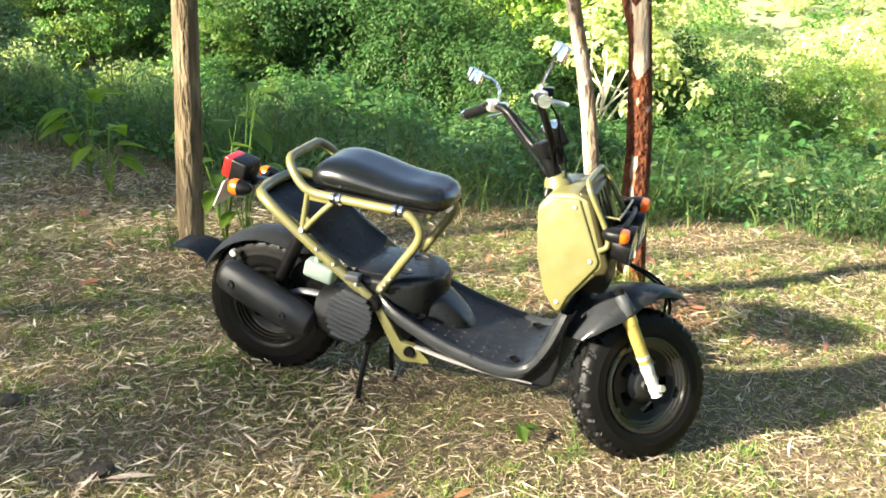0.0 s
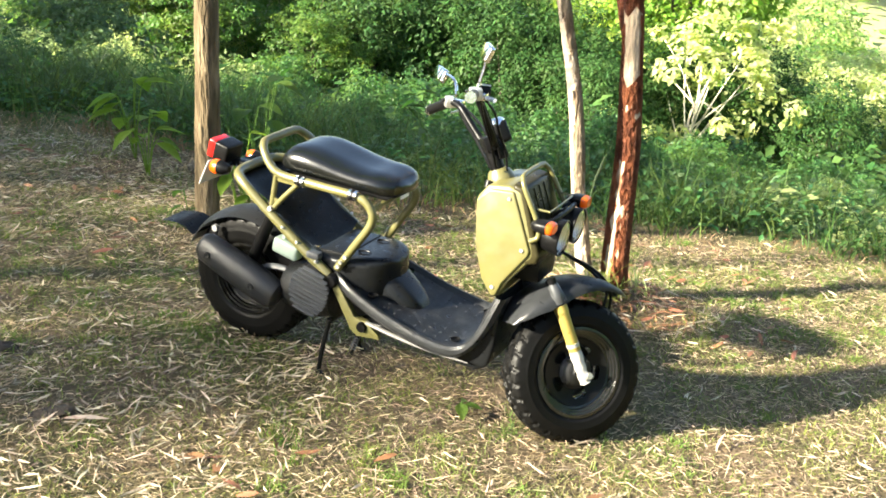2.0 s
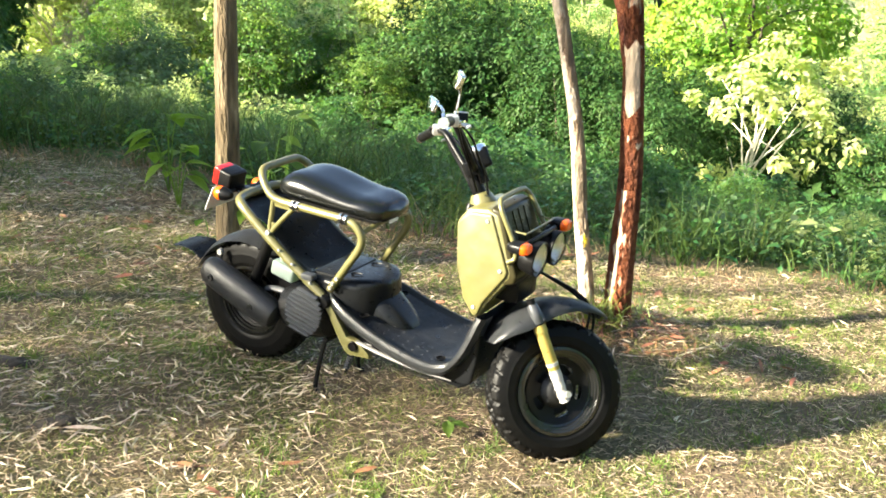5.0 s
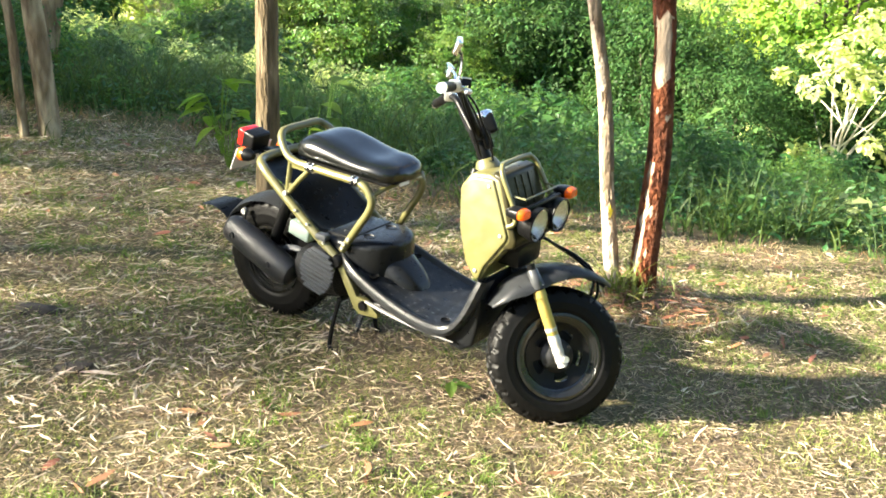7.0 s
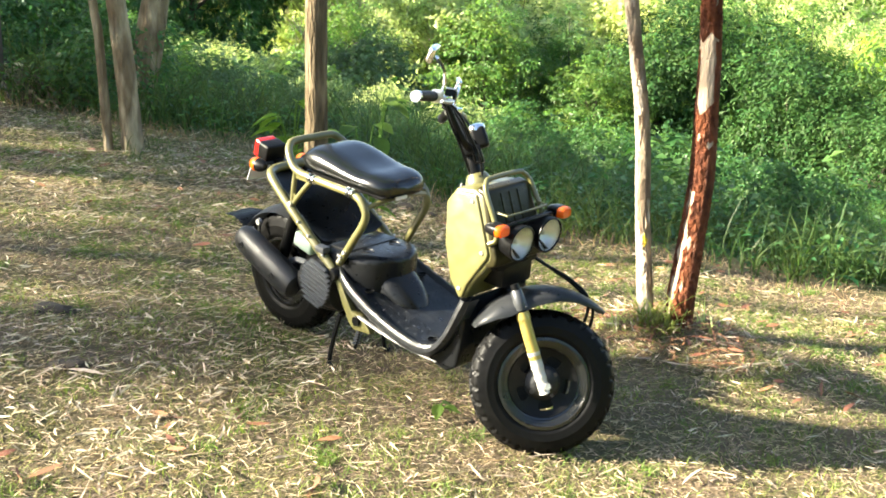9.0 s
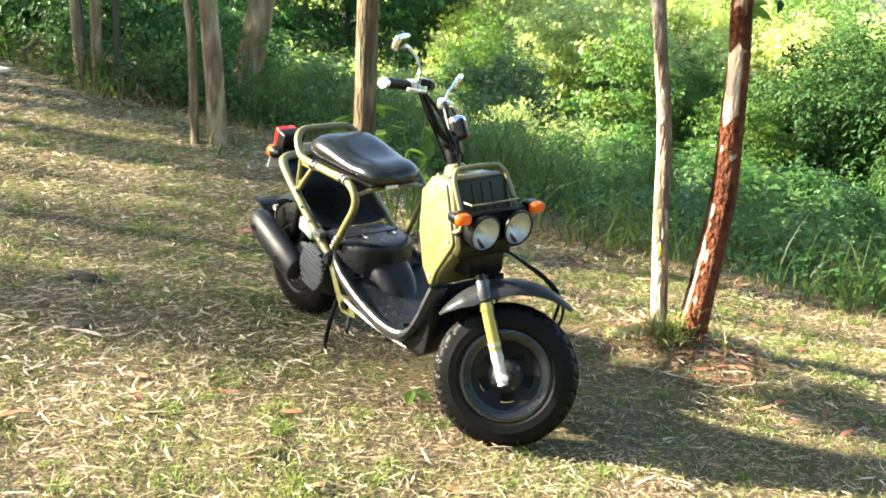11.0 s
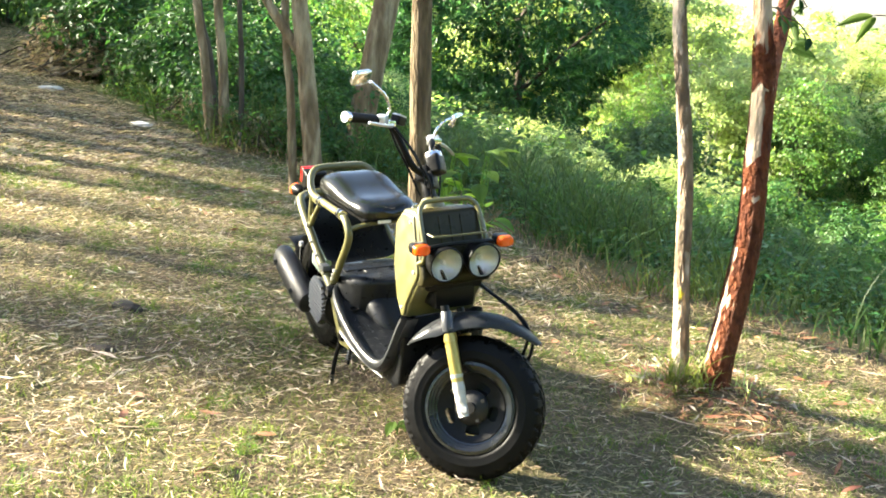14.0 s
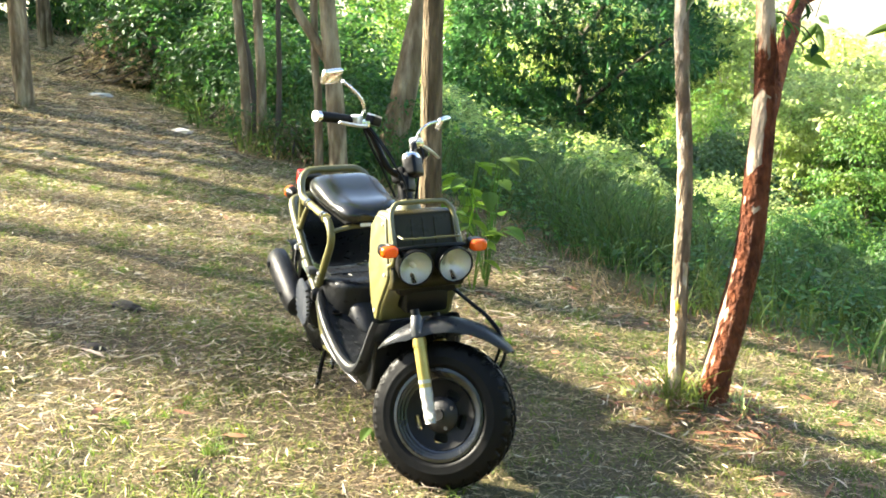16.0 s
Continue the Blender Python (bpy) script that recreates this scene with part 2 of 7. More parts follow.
# ---- building helpers ----
def part(name, bm, mat, parent=None, label="", smooth=True, m=None):
    """Links a bmesh as one mesh object under a thing or a part."""
    if m is not None:
        bm.transform(m)
    bmesh.ops.recalc_face_normals(bm, faces=bm.faces)
    me = bpy.data.meshes.new(name)
    bm.to_mesh(me)
    bm.free()
    me.materials.append(mat)
    if smooth:
        me.shade_smooth()
        me.set_sharp_from_angle(angle=radians(38))
    ob = new(name, me)
    ob.parent = parent
    if label:
        ob["label"] = label
    return ob


def thing(name, m, label, category, group="", kind=""):
    ob = new(name)
    ob.matrix_world = m
    ob.empty_display_size = 0.1
    return tagged(ob, label, category, group, kind)


def curve_points(points, n=8):
    """A smooth run (Catmull-Rom) through the points."""
    p = [Vector(q) for q in points]
    p = [p[0] * 2 - p[1]] + p + [p[-1] * 2 - p[-2]]
    out = []
    for i in range(1, len(p) - 2):
        for k in range(n):
            t = k / n
            a, b, c, d = p[i - 1:i + 3]
            out.append(0.5 * (2 * b + (c - a) * t + (2 * a - 5 * b + 4 * c - d) * t * t + (3 * b - a - 3 * c + d) * t ** 3))
    out.append(p[-2])
    return out


def tube(points, radius, sides=10, smooth=8, flat=1.0, caps=True):
    """A round bar along points; radius is a number or a function of 0..1."""
    path = curve_points(points, smooth) if smooth > 1 else [Vector(q) for q in points]
    bm = bmesh.new()
    rings, side = [], None
    for i, p in enumerate(path):
        way = (path[min(i + 1, len(path) - 1)] - path[max(i - 1, 0)]).normalized()
        if side is None:
            side = way.orthogonal().normalized()
        side = (side - way * side.dot(way)).normalized()
        up = way.cross(side)
        r = radius(i / (len(path) - 1)) if callable(radius) else radius
        rings.append([bm.verts.new(p + (side * math.cos(a) + up * math.sin(a) * flat) * r) for a in (2 * math.pi * k / sides for k in range(sides))])
    for a, b in zip(rings, rings[1:]):
        for k in range(sides):
            bm.faces.new((a[k], a[(k + 1) % sides], b[(k + 1) % sides], b[k]))
    if caps:
        bm.faces.new(rings[0][::-1])
        bm.faces.new(rings[-1])
    return bm


def rings_mesh(rings, closed_ends=True):
    """A skin over rings of equal count."""
    bm = bmesh.new()
    rows = [[bm.verts.new(p) for p in r] for r in rings]
    n = len(rows[0])
    for a, b in zip(rows, rows[1:]):
        for k in range(n):
            bm.faces.new((a[k], a[(k + 1) % n], b[(k + 1) % n], b[k]))
    if closed_ends:
        bm.faces.new(rows[0][::-1])
        bm.faces.new(rows[-1])
    return bm


def box(sx, sy, sz, bevel=0.004, m=None, segments=2):
    bm = bmesh.new()
    bmesh.ops.create_cube(bm, size=1.0)
    bm.transform(Matrix.Diagonal((sx, sy, sz, 1)))
    if bevel:
        bmesh.ops.bevel(bm, geom=bm.edges[:], offset=bevel, segments=segments, affect="EDGES", profile=0.6)
    if m is not None:
        bm.transform(m)
    return bm


def prism(outline, y0, y1, bevel=0.006, taper=None, segments=2):
    """An outline in x, z drawn out from y0 to y1; taper(z) widens or narrows it."""
    bm = bmesh.new()
    k = taper or (lambda z: 1.0)
    a = [bm.verts.new((x, y0 * k(z), z)) for x, z in outline]
    b = [bm.verts.new((x, y1 * k(z), z)) for x, z in outline]
    n = len(a)
    bm.faces.new(a)
    bm.faces.new(b[::-1])
    for i in range(n):
        bm.faces.new((a[i], b[i], b[(i + 1) % n], a[(i + 1) % n]))
    bmesh.ops.recalc_face_normals(bm, faces=bm.faces)
    if bevel:
        bmesh.ops.bevel(bm, geom=bm.edges[:], offset=bevel, segments=segments, affect="EDGES", profile=0.6, clamp_overlap=True)
    return bm


def lathe(profile, sides=48, arc=2 * math.pi, start=0.0):
    """A profile of (radius, y) turned round the y axis."""
    bm = bmesh.new()
    full = arc > 6.28
    steps = sides if full else sides + 1
    cols = []
    for k in range(steps):
        a = start + arc * k / sides
        cols.append([bm.verts.new((r * math.cos(a), y, r * math.sin(a))) for r, y in profile])
    for k in range(sides):
        a, b = cols[k], cols[(k + 1) % steps]
        for i in range(len(profile) - 1):
            bm.faces.new((a[i], a[i + 1], b[i + 1], b[i]))
    bmesh.ops.remove_doubles(bm, verts=bm.verts, dist=1e-5)
    return bm


def sheet(fn, nu, nv, thick):
    """A sheet x(u, v) with real thickness."""
    bm = bmesh.new()
    g = [[bm.verts.new(fn(i / nu, j / nv)) for j in range(nv + 1)] for i in range(nu + 1)]
    for i in range(nu):
        for j in range(nv):
            bm.faces.new((g[i][j], g[i + 1][j], g[i + 1][j + 1], g[i][j + 1]))
    bmesh.ops.solidify(bm, geom=bm.faces[:], thickness=thick)
    return bm


def joined(*parts):
    """One bmesh out of several."""
    out = parts[0]
    for b in parts[1:]:
        me = bpy.data.meshes.new("tmp")
        b.to_mesh(me)
        b.free()
        out.from_mesh(me)
        bpy.data.meshes.remove(me)
    return out


def raw_mesh(name, verts, faces, mat, parent=None, smooth=False):
    """A mesh straight from arrays: verts (n, 3), faces (m, k)."""
    me = bpy.data.meshes.new(name)
    k = faces.shape[1]
    me.vertices.add(len(verts))
    me.vertices.foreach_set("co", np.asarray(verts, np.float32).ravel())
    me.loops.add(faces.size)
    me.loops.foreach_set("vertex_index", faces.astype(np.int32).ravel())
    me.polygons.add(len(faces))
    me.polygons.foreach_set("loop_start", np.arange(0, faces.size, k, dtype=np.int32))
    me.update(calc_edges=True)
    me.validate()
    me.materials.append(mat)
    if smooth:
        me.shade_smooth()
    ob = new(name, me)
    ob.parent = parent
    return ob


# ---- the ground: a mown slope, a bank falling into a valley, a far hillside ----
def edge_y(x):
    """The line where the mown ground ends."""
    run = np.interp(x, [-16, -12, -8, -5.6, -5.0, -4.5, -3.2, -2.2, -1.5, -0.6, 0.4, 1.2, 2.2, 6.0], [9.2, 7.6, 6.35, 5.75, 5.6, 5.85, 5.98, 5.95, 5.66, 5.46, 5.42, 5.52, 5.66, 5.9])
    return run + 0.05 * np.sin(x * 1.9) + 0.05 * np.sin(x * 4.3 + 1)


def ht(x, y):
    x, y = np.asarray(x, float), np.asarray(y, float)
    xs, ys = 45 * np.tanh(x / 45), np.where(y < 0, 30 * np.tanh(y / 30), y)
    z = -0.1005 * xs - 0.058 * ys + 0.025
    d = np.maximum(0, y - edge_y(x) - 0.1)
    z = z - 0.21 * (np.sqrt(d * d + 0.36) - 0.6)
    z = z + 0.03 * np.maximum(0, np.sqrt((np.maximum(-x - 6, 0)) ** 2 + 4) - 2) * np.clip((30 + x) / 12, 0, 1)      # the lawn steepens farther up
    z = z + 0.345 * np.maximum(0, np.sqrt((np.maximum(y - 52, 0)) ** 2 + 100) - 10)
    z = z - 0.2 * np.maximum(0, y - 150)
    far = np.clip((np.hypot(x, y) - 12) / 60, 0, 1)
    z = z + far * (1.6 * np.sin(x * 0.06 + 1) * np.cos(y * 0.045) + 0.5 * np.sin(x * 0.21 + y * 0.13))
    z = z + 0.10 * np.exp(-((x - 0.62) ** 2 + (y - 4.32) ** 2) / 0.30 ** 2)
    along = np.clip((x - 0.45) * -0.945 + (y - 3.05) * 0.327, 0, 1.25)      # the wheels stand in a shallow hollow
    z = z - 0.026 * np.exp(-((x - 0.45 + 0.945 * along) ** 2 + (y - 3.05 - 0.327 * along) ** 2) / 0.7 ** 2)
    z = z + 0.012 * np.sin(x * 4.1 + 0.7 * y) * np.sin(y * 3.3 - 0.4 * x) + 0.006 * np.sin(x * 11 + 3 * y) * np.sin(y * 9 - 2 * x)
    return z


def graded(lo, mid0, mid1, hi, fine, coarse):
    a = np.linspace(0, 1, coarse) ** 2.6
    return np.concatenate([(mid0 + (lo - mid0) * a)[::-1][:-1], np.linspace(mid0, mid1, fine), (mid1 + (hi - mid1) * a)[1:]])


gx = graded(-450, -7, 5, 450, 170, 60)
gy = graded(-300, -1, 9, 900, 150, 80)
XX, YY = np.meshgrid(gx, gy, indexing="ij")
V = np.stack([XX, YY, ht(XX, YY)], -1).reshape(-1, 3)
ii, jj = np.meshgrid(np.arange(len(gx) - 1), np.arange(len(gy) - 1), indexing="ij")
q = (ii * len(gy) + jj).ravel()
F = np.stack([q, q + len(gy), q + len(gy) + 1, q + 1], -1)
ground = raw_mesh("ground", V, F, M["ground"], smooth=True)
tagged(ground, "mown grassy earth slope falling away into a green valley", "ground", kind="structure")

rng = np.random.default_rng(7)


def blades(name, x, y, height, width, lean, mat, label, category, seg=1, parent=None, lay=0.0):
    """Blades that stand on the ground: tapered strips that bow over by lean."""
    n = len(x)
    z = ht(x, y) - 0.004
    az = rng.uniform(0, 2 * np.pi, n)
    dirx, diry = np.cos(az), np.sin(az)
    faz = rng.uniform(0, np.pi, n)
    wx, wy = np.cos(faz) * width / 2, np.sin(faz) * width / 2
    rows = []
    for k in range(seg + 1):
        t = k / seg
        up = height * (t - 0.35 * lean * t * t)
        out = height * lean * t * t
        taper = (1 - t) ** 0.6 if k < seg else 0.0
        cx, cy, cz = x + dirx * out, y + diry * out, z + up
        if k < seg:
            rows.append(np.stack([cx - wx * taper, cy - wy * taper, cz], -1))
            rows.append(np.stack([cx + wx * taper, cy + wy * taper, cz], -1))
        else:
            rows.append(np.stack([cx, cy, cz], -1))
    m = 2 * seg + 1
    verts = np.stack(rows, 1).reshape(-1, 3)
    base = (np.arange(n) * m)[:, None]
    tri = []
    for k in range(seg - 1):
        tri += [[2 * k, 2 * k + 1, 2 * k + 3], [2 * k, 2 * k + 3, 2 * k + 2]]
    tri.append([2 * seg - 2, 2 * seg - 1, 2 * seg])
    faces = (base[:, None, :] + np.array(tri)[None]).reshape(-1, 3)
    ob = raw_mesh(name, verts, faces, mat, parent)
    return tagged(ob, label, category, kind="stuff") if label else ob


def strips(name, x, y, z, length, width, tilt, curl, mat, label, category):
    """Lying leaves and straws: folded lozenges, each turned its own way."""
    n = len(x)
    az = rng.uniform(0, 2 * np.pi, n)
    d = np.stack([np.cos(az) * np.cos(tilt), np.sin(az) * np.cos(tilt), np.sin(tilt)], -1)
    s = np.stack([-np.sin(az), np.cos(az), rng.normal(0, 0.35, n)], -1)
    c = np.stack([x, y, z], -1)
    L, W = length[:, None], width[:, None]
    up = np.array([0, 0, 1.0])
    verts = np.stack([c - d * L / 2, c - d * L * 0.1 + s * W / 2 + up * curl[:, None], c + d * L / 2, c - d * L * 0.05 - s * W / 2 + up * curl[:, None] * 0.6], 1).reshape(-1, 3)
    b = (np.arange(n) * 4)[:, None]
    faces = np.concatenate([b + np.array([0, 1, 2]), b + np.array([0, 2, 3])])
    ob = raw_mesh(name, verts, faces, mat)
    return tagged(ob, label, category, kind="stuff")


def lying(name, x, y, z, length, width, mat, label, category, bend=0.25, arch=0.08):
    """Dry leaves and stalks that lie about: slender, pointed, bent sideways and bowed."""
    n = len(x)
    az = rng.uniform(0, 2 * np.pi, n)
    side = rng.normal(0, bend, n)
    tilt = rng.normal(0, 0.12, n)
    bow = rng.normal(0.4, 1.0, n) * arch
    twist = rng.normal(0, 0.7, n)
    rows = []
    for t, w in ((-0.5, 0.12), (-0.22, 0.8), (0.08, 1.0), (0.32, 0.6), (0.5, 0.0)):
        a = az + side * t * 2
        cx = x + np.cos(az + side * t) * length * t
        cy = y + np.sin(az + side * t) * length * t
        cz = z + length * (t * np.sin(tilt) + bow * (0.25 - t * t)) + 0.001
        if w == 0:
            rows.append(np.stack([cx, cy, cz], -1))
            continue
        roll = twist * (0.6 + t)
        ox, oy, oz = -np.sin(a) * np.cos(roll) * width * w / 2, np.cos(a) * np.cos(roll) * width * w / 2, np.sin(roll) * width * w / 2
        rows.append(np.stack([cx - ox, cy - oy, cz - oz], -1))
        rows.append(np.stack([cx + ox, cy + oy, cz + oz], -1))
    verts = np.stack(rows, 1).reshape(-1, 3)
    b = (np.arange(n) * 9)[:, None, None]
    tri = np.array([[0, 1, 3], [0, 3, 2], [2, 3, 5], [2, 5, 4], [4, 5, 7], [4, 7, 6], [6, 7, 8]])
    ob = raw_mesh(name, verts, (b + tri[None]).reshape(-1, 3), mat)
    return tagged(ob, label, category, kind="stuff")


def scatter(n, x0, x1, y0, y1, keep=None):
    x, y = rng.uniform(x0, x1, n), rng.uniform(y0, y1, n)
    if keep is not None:
        k = keep(x, y)
        x, y = x[k], y[k]
    return x, y


def mown(x, y):
    return y < edge_y(x) + rng.normal(0, 0.12, len(x))


def patch(x, y, s=1.0, o=0.0):
    return 0.5 + 0.25 * (np.sin(x * 2.1 * s + o) * np.cos(y * 2.7 * s + 1 + o) + np.sin(x * 4.7 * s - y * 3.1 * s + 2 * o) * 0.7 + np.sin(y * 7.3 * s + x * 5.9 * s) * 0.4)


def near(x, y):
    """Dense near the scooter, thinning out over a metre or so."""
    k = np.clip((4.9 - x) / 1.6, 0, 1) * np.clip((y + 0.5) / 1.4, 0, 1) * np.clip((x + 5.4) / 1.6, 0, 1)
    return rng.uniform(0, 1, len(x)) < k


def outer(x, y):
    """The rest of the lawn."""
    return mown(x, y) & (((x < -4.4 + rng.normal(0, 0.4, len(x))) & (y < 1.5)) | (x > 3.9 + rng.normal(0, 0.4, len(x))) | (y < 0.4 + rng.normal(0, 0.3, len(x))))


def turf_keep(x, y):
    return mown(x, y) & (rng.uniform(0, 1, len(x)) < np.interp(x - 0.5 * (y - 2.0), [-2.8, -0.2], [0.65, 1.0])) & (rng.uniform(0, 1, len(x)) < 0.09 + 0.40 * np.clip(patch(x, y) * 1.5 - 0.4, 0, 1) + 0.55 * np.clip(patch(x, y, 2.6, 1.7) * 2.4 - 1.2, 0, 1))


cx, cy = scatter(7200, -5.4, 4.9, -0.5, 6.3, lambda x, y: mown(x, y) & (rng.uniform(0, 1, len(x)) < np.clip(patch(x, y, 0.8, 0.6) * 1.6 - 0.35, 0.06, 1)))
per = rng.integers(18, 60, len(cx))
spread = np.repeat(rng.uniform(0.015, 0.05, len(cx)), per)
x, y = np.repeat(cx, per) + rng.normal(0, 1, per.sum()) * spread, np.repeat(cy, per) + rng.normal(0, 1, per.sum()) * spread
blades("turf_tufts", x, y, np.repeat(rng.uniform(0.6, 1.25, len(cx)), per) * rng.uniform(0.02, 0.055, len(x)), rng.uniform(0.0025, 0.005, len(x)), rng.uniform(0.3, 1.5, len(x)), M["tuft"], "small green tufts of grass in the mown turf", "grass", seg=2)
x, y = scatter(520000, -5.4, 4.9, -0.5, 6.4, lambda x, y: near(x, y) & turf_keep(x, y))
blades("turf", x, y, rng.uniform(0.014, 0.062, len(x)), rng.uniform(0.002, 0.005, len(x)), rng.uniform(0.2, 1.6, len(x)), M["turf"], "short mown green and yellow turf on the slope", "grass")
x, y = scatter(75000, -16, -4.5, 1.5, 9.0, turf_keep)
blades("turf", x, y, rng.uniform(0.02, 0.06, len(x)), rng.uniform(0.004, 0.009, len(x)), rng.uniform(0.2, 1.6, len(x)), M["turf"], "short mown green and yellow turf on the slope", "grass")

x, y = scatter(270000, -5.4, 4.9, -0.5, 6.3, lambda x, y: near(x, y) & mown(x, y))
n = len(x)
strips("straw", x, y, ht(x, y) + rng.uniform(0.002, 0.018, n), rng.uniform(0.012, 0.055, n), rng.uniform(0.0012, 0.0032, n), rng.normal(0, 0.16, n), rng.uniform(0, 0.004, n), M["straw"], "dry brown grass clippings strewn over the turf", "straw")
x, y = scatter(95000, -16, -4.5, 1.5, 9.0, mown)
n = len(x)
strips("straw", x, y, ht(x, y) + rng.uniform(0.004, 0.03, n), rng.uniform(0.04, 0.13, n), rng.uniform(0.006, 0.014, n), rng.normal(0, 0.16, n), rng.uniform(0, 0.006, n), M["straw"], "dry brown grass clippings strewn over the turf", "straw")
x, y = scatter(7000, -9, 4.0, 0.8, 6.2, lambda x, y: mown(x, y) & (rng.uniform(0, 1, len(x)) < 0.25 + patch(x, y, 0.7, 3)))
n = len(x)
lying("leaf_litter", x, y, ht(x, y) + rng.uniform(0.012, 0.028, n), rng.uniform(0.03, 0.06, n) + 0.085 * rng.uniform(0, 1, n) ** 3, rng.uniform(0.003, 0.008, n), M["litter"], "pale dry bamboo leaves lying on the mown grass", "leaf litter")
x, y = scatter(10000, -7, 4.0, 0.8, 6.2, mown)
n = len(x)
lying("stalk_litter", x, y, ht(x, y) + rng.uniform(0.012, 0.03, n), rng.uniform(0.05, 0.14, n), rng.uniform(0.0015, 0.003, n), M["straw"], "thin dry stalks strewn over the turf", "straw", 0.2, 0.06)
x, y = scatter(19000, -9, -0.3, 2.0, 6.3, lambda x, y: mown(x, y) & (rng.uniform(0, 1, len(x)) < 0.2 + patch(x, y, 0.5, 1)))
n = len(x)
lying("leaf_litter", x, y, ht(x, y) + rng.uniform(0.012, 0.03, n), rng.uniform(0.03, 0.10, n), rng.uniform(0.003, 0.008, n), M["litter"], "pale dry leaves thick on the upper lawn", "leaf litter")
x, y = scatter(110000, -12, 9, -7, 5.6, outer)
n = len(x)
blades("turf", x, y, rng.uniform(0.02, 0.05, n), rng.uniform(0.005, 0.010, n), rng.uniform(0.2, 1.6, n), M["turf"], "short mown green and yellow turf on the slope", "grass")
x, y = scatter(44000, -12, 9, -7, 5.6, outer)
n = len(x)
strips("straw", x, y, ht(x, y) + rng.uniform(0.004, 0.025, n), rng.uniform(0.04, 0.11, n), rng.uniform(0.005, 0.010, n), rng.normal(0, 0.16, n), rng.uniform(0, 0.005, n), M["straw"], "dry brown grass clippings strewn over the turf", "straw")


# ---- the scooter, built facing +x with its wheels on z = 0 ----
HEADING, NOSE_DOWN = -19.1, 4.35
scooter = thing("motor_scooter", pose(0.4526, 3.0528, -0.1975, 0, NOSE_DOWN, HEADING), "olive and black bare-frame motor scooter parked on the grass", "scooter")

STEER_ANGLE, RAKE = 39.5, 26.0
HEAD_AT = Vector((-0.283, 0, 0.81))
STEER_AXIS = Vector((-math.sin(radians(RAKE)), 0, math.cos(radians(RAKE))))
STEER = Matrix.Translation(HEAD_AT) @ Matrix.Rotation(radians(STEER_ANGLE), 4, STEER_AXIS) @ Matrix.Translation(-HEAD_AT)
BAR_MID = Vector((-0.43, 0, 1.04))
STEER = STEER @ Matrix.Translation(BAR_MID) @ Matrix.Rotation(radians(-2.0), 4, "X") @ Matrix.Translation(-BAR_MID)      # the bars sit a little askew
WHEEL_ANGLE = 50.0                      # the fork sits a little further round than the bars
FORK = Matrix.Translation(HEAD_AT) @ Matrix.Rotation(radians(WHEEL_ANGLE), 4, STEER_AXIS) @ Matrix.Translation(-HEAD_AT)
FRONT, REAR = Vector((0.036, 0, 0.205)), Vector((-1.235, 0, 0.224))


def mirrored(points):
    return [(x, -y, z) for x, y, z in points]


def tyre_mesh(R, half, bead):
    """One skin: smooth sidewalls, tread blocks raised out of the crown."""
    prof = [(bead, -half * 0.72), (bead + 0.010, -half * 0.88)]
    low, high = bead + 0.016, R * 0.87
    for k in range(13):                                  # moulded rings round the sidewall
        t = k / 12
        bulge = 0.91 + 0.10 * math.sin(math.pi * (0.15 + 0.75 * t))
        prof.append((low + (high - low) * t, -half * (bulge + (0.018 if k % 6 in (1, 2) else 0.0))))
    prof.append((R * 0.885, -half * 0.925))
    side = len(prof) - 1
    crown = np.linspace(-0.90, 0.90, 29)
    prof += [(R * (0.985 - 0.016 * abs(c) - 0.085 * max(0, abs(c) - 0.45) ** 1.25 * 2), c * half) for c in crown]
    prof += [(r, -y) for r, y in prof[side::-1]]
    steps, pitch = 280, 2 * math.pi / 28
    bm = bmesh.new()
    cols = []
    for k in range(steps):
        a = 2 * math.pi * k / steps
        col = []
        for r, y in prof:
            c = y / half
            if abs(c) < 0.92 and r > R * 0.86:
                row = math.floor((c + 0.92) / 0.46)
                inrow = ((c + 0.92) / 0.46) % 1.0
                zig = 0.07 * math.sin(a * 28)
                ang = ((a / pitch) + (0.5 if row % 2 else 0.0) + 0.25 * (inrow - 0.5)) % 1.0
                if 0.10 < inrow + zig < 0.92 and 0.14 < ang < 0.90:
                    r += 0.0075
            col.append(bm.verts.new((r * math.cos(a), y, r * math.sin(a))))
        cols.append(col)
    for k in range(steps):
        a, b = cols[k], cols[(k + 1) % steps]
        for i in range(len(prof) - 1):
            bm.faces.new((a[i], a[i + 1], b[i + 1], b[i]))
    return bm


def rim_mesh(bead, half):
    """Stepped steel rim."""
    prof = [(bead + 0.007, half * 0.82), (bead + 0.006, half * 0.90), (bead + 0.001, half * 0.91), (bead - 0.001, half * 0.80), (bead - 0.007, half * 0.78), (bead - 0.009, half * 0.66), (bead - 0.015, half * 0.64), (bead - 0.017, half * 0.50), (bead - 0.024, half * 0.47), (bead - 0.027, half * 0.30), (bead - 0.032, half * 0.10), (bead - 0.036, -half * 0.4), (bead - 0.006, -half * 0.7), (bead + 0.006, -half * 0.84)]
    bm = lathe([(r, -y) for r, y in prof], 64)
    bmesh.ops.solidify(bm, geom=bm.faces[:], thickness=0.003)
    return bm


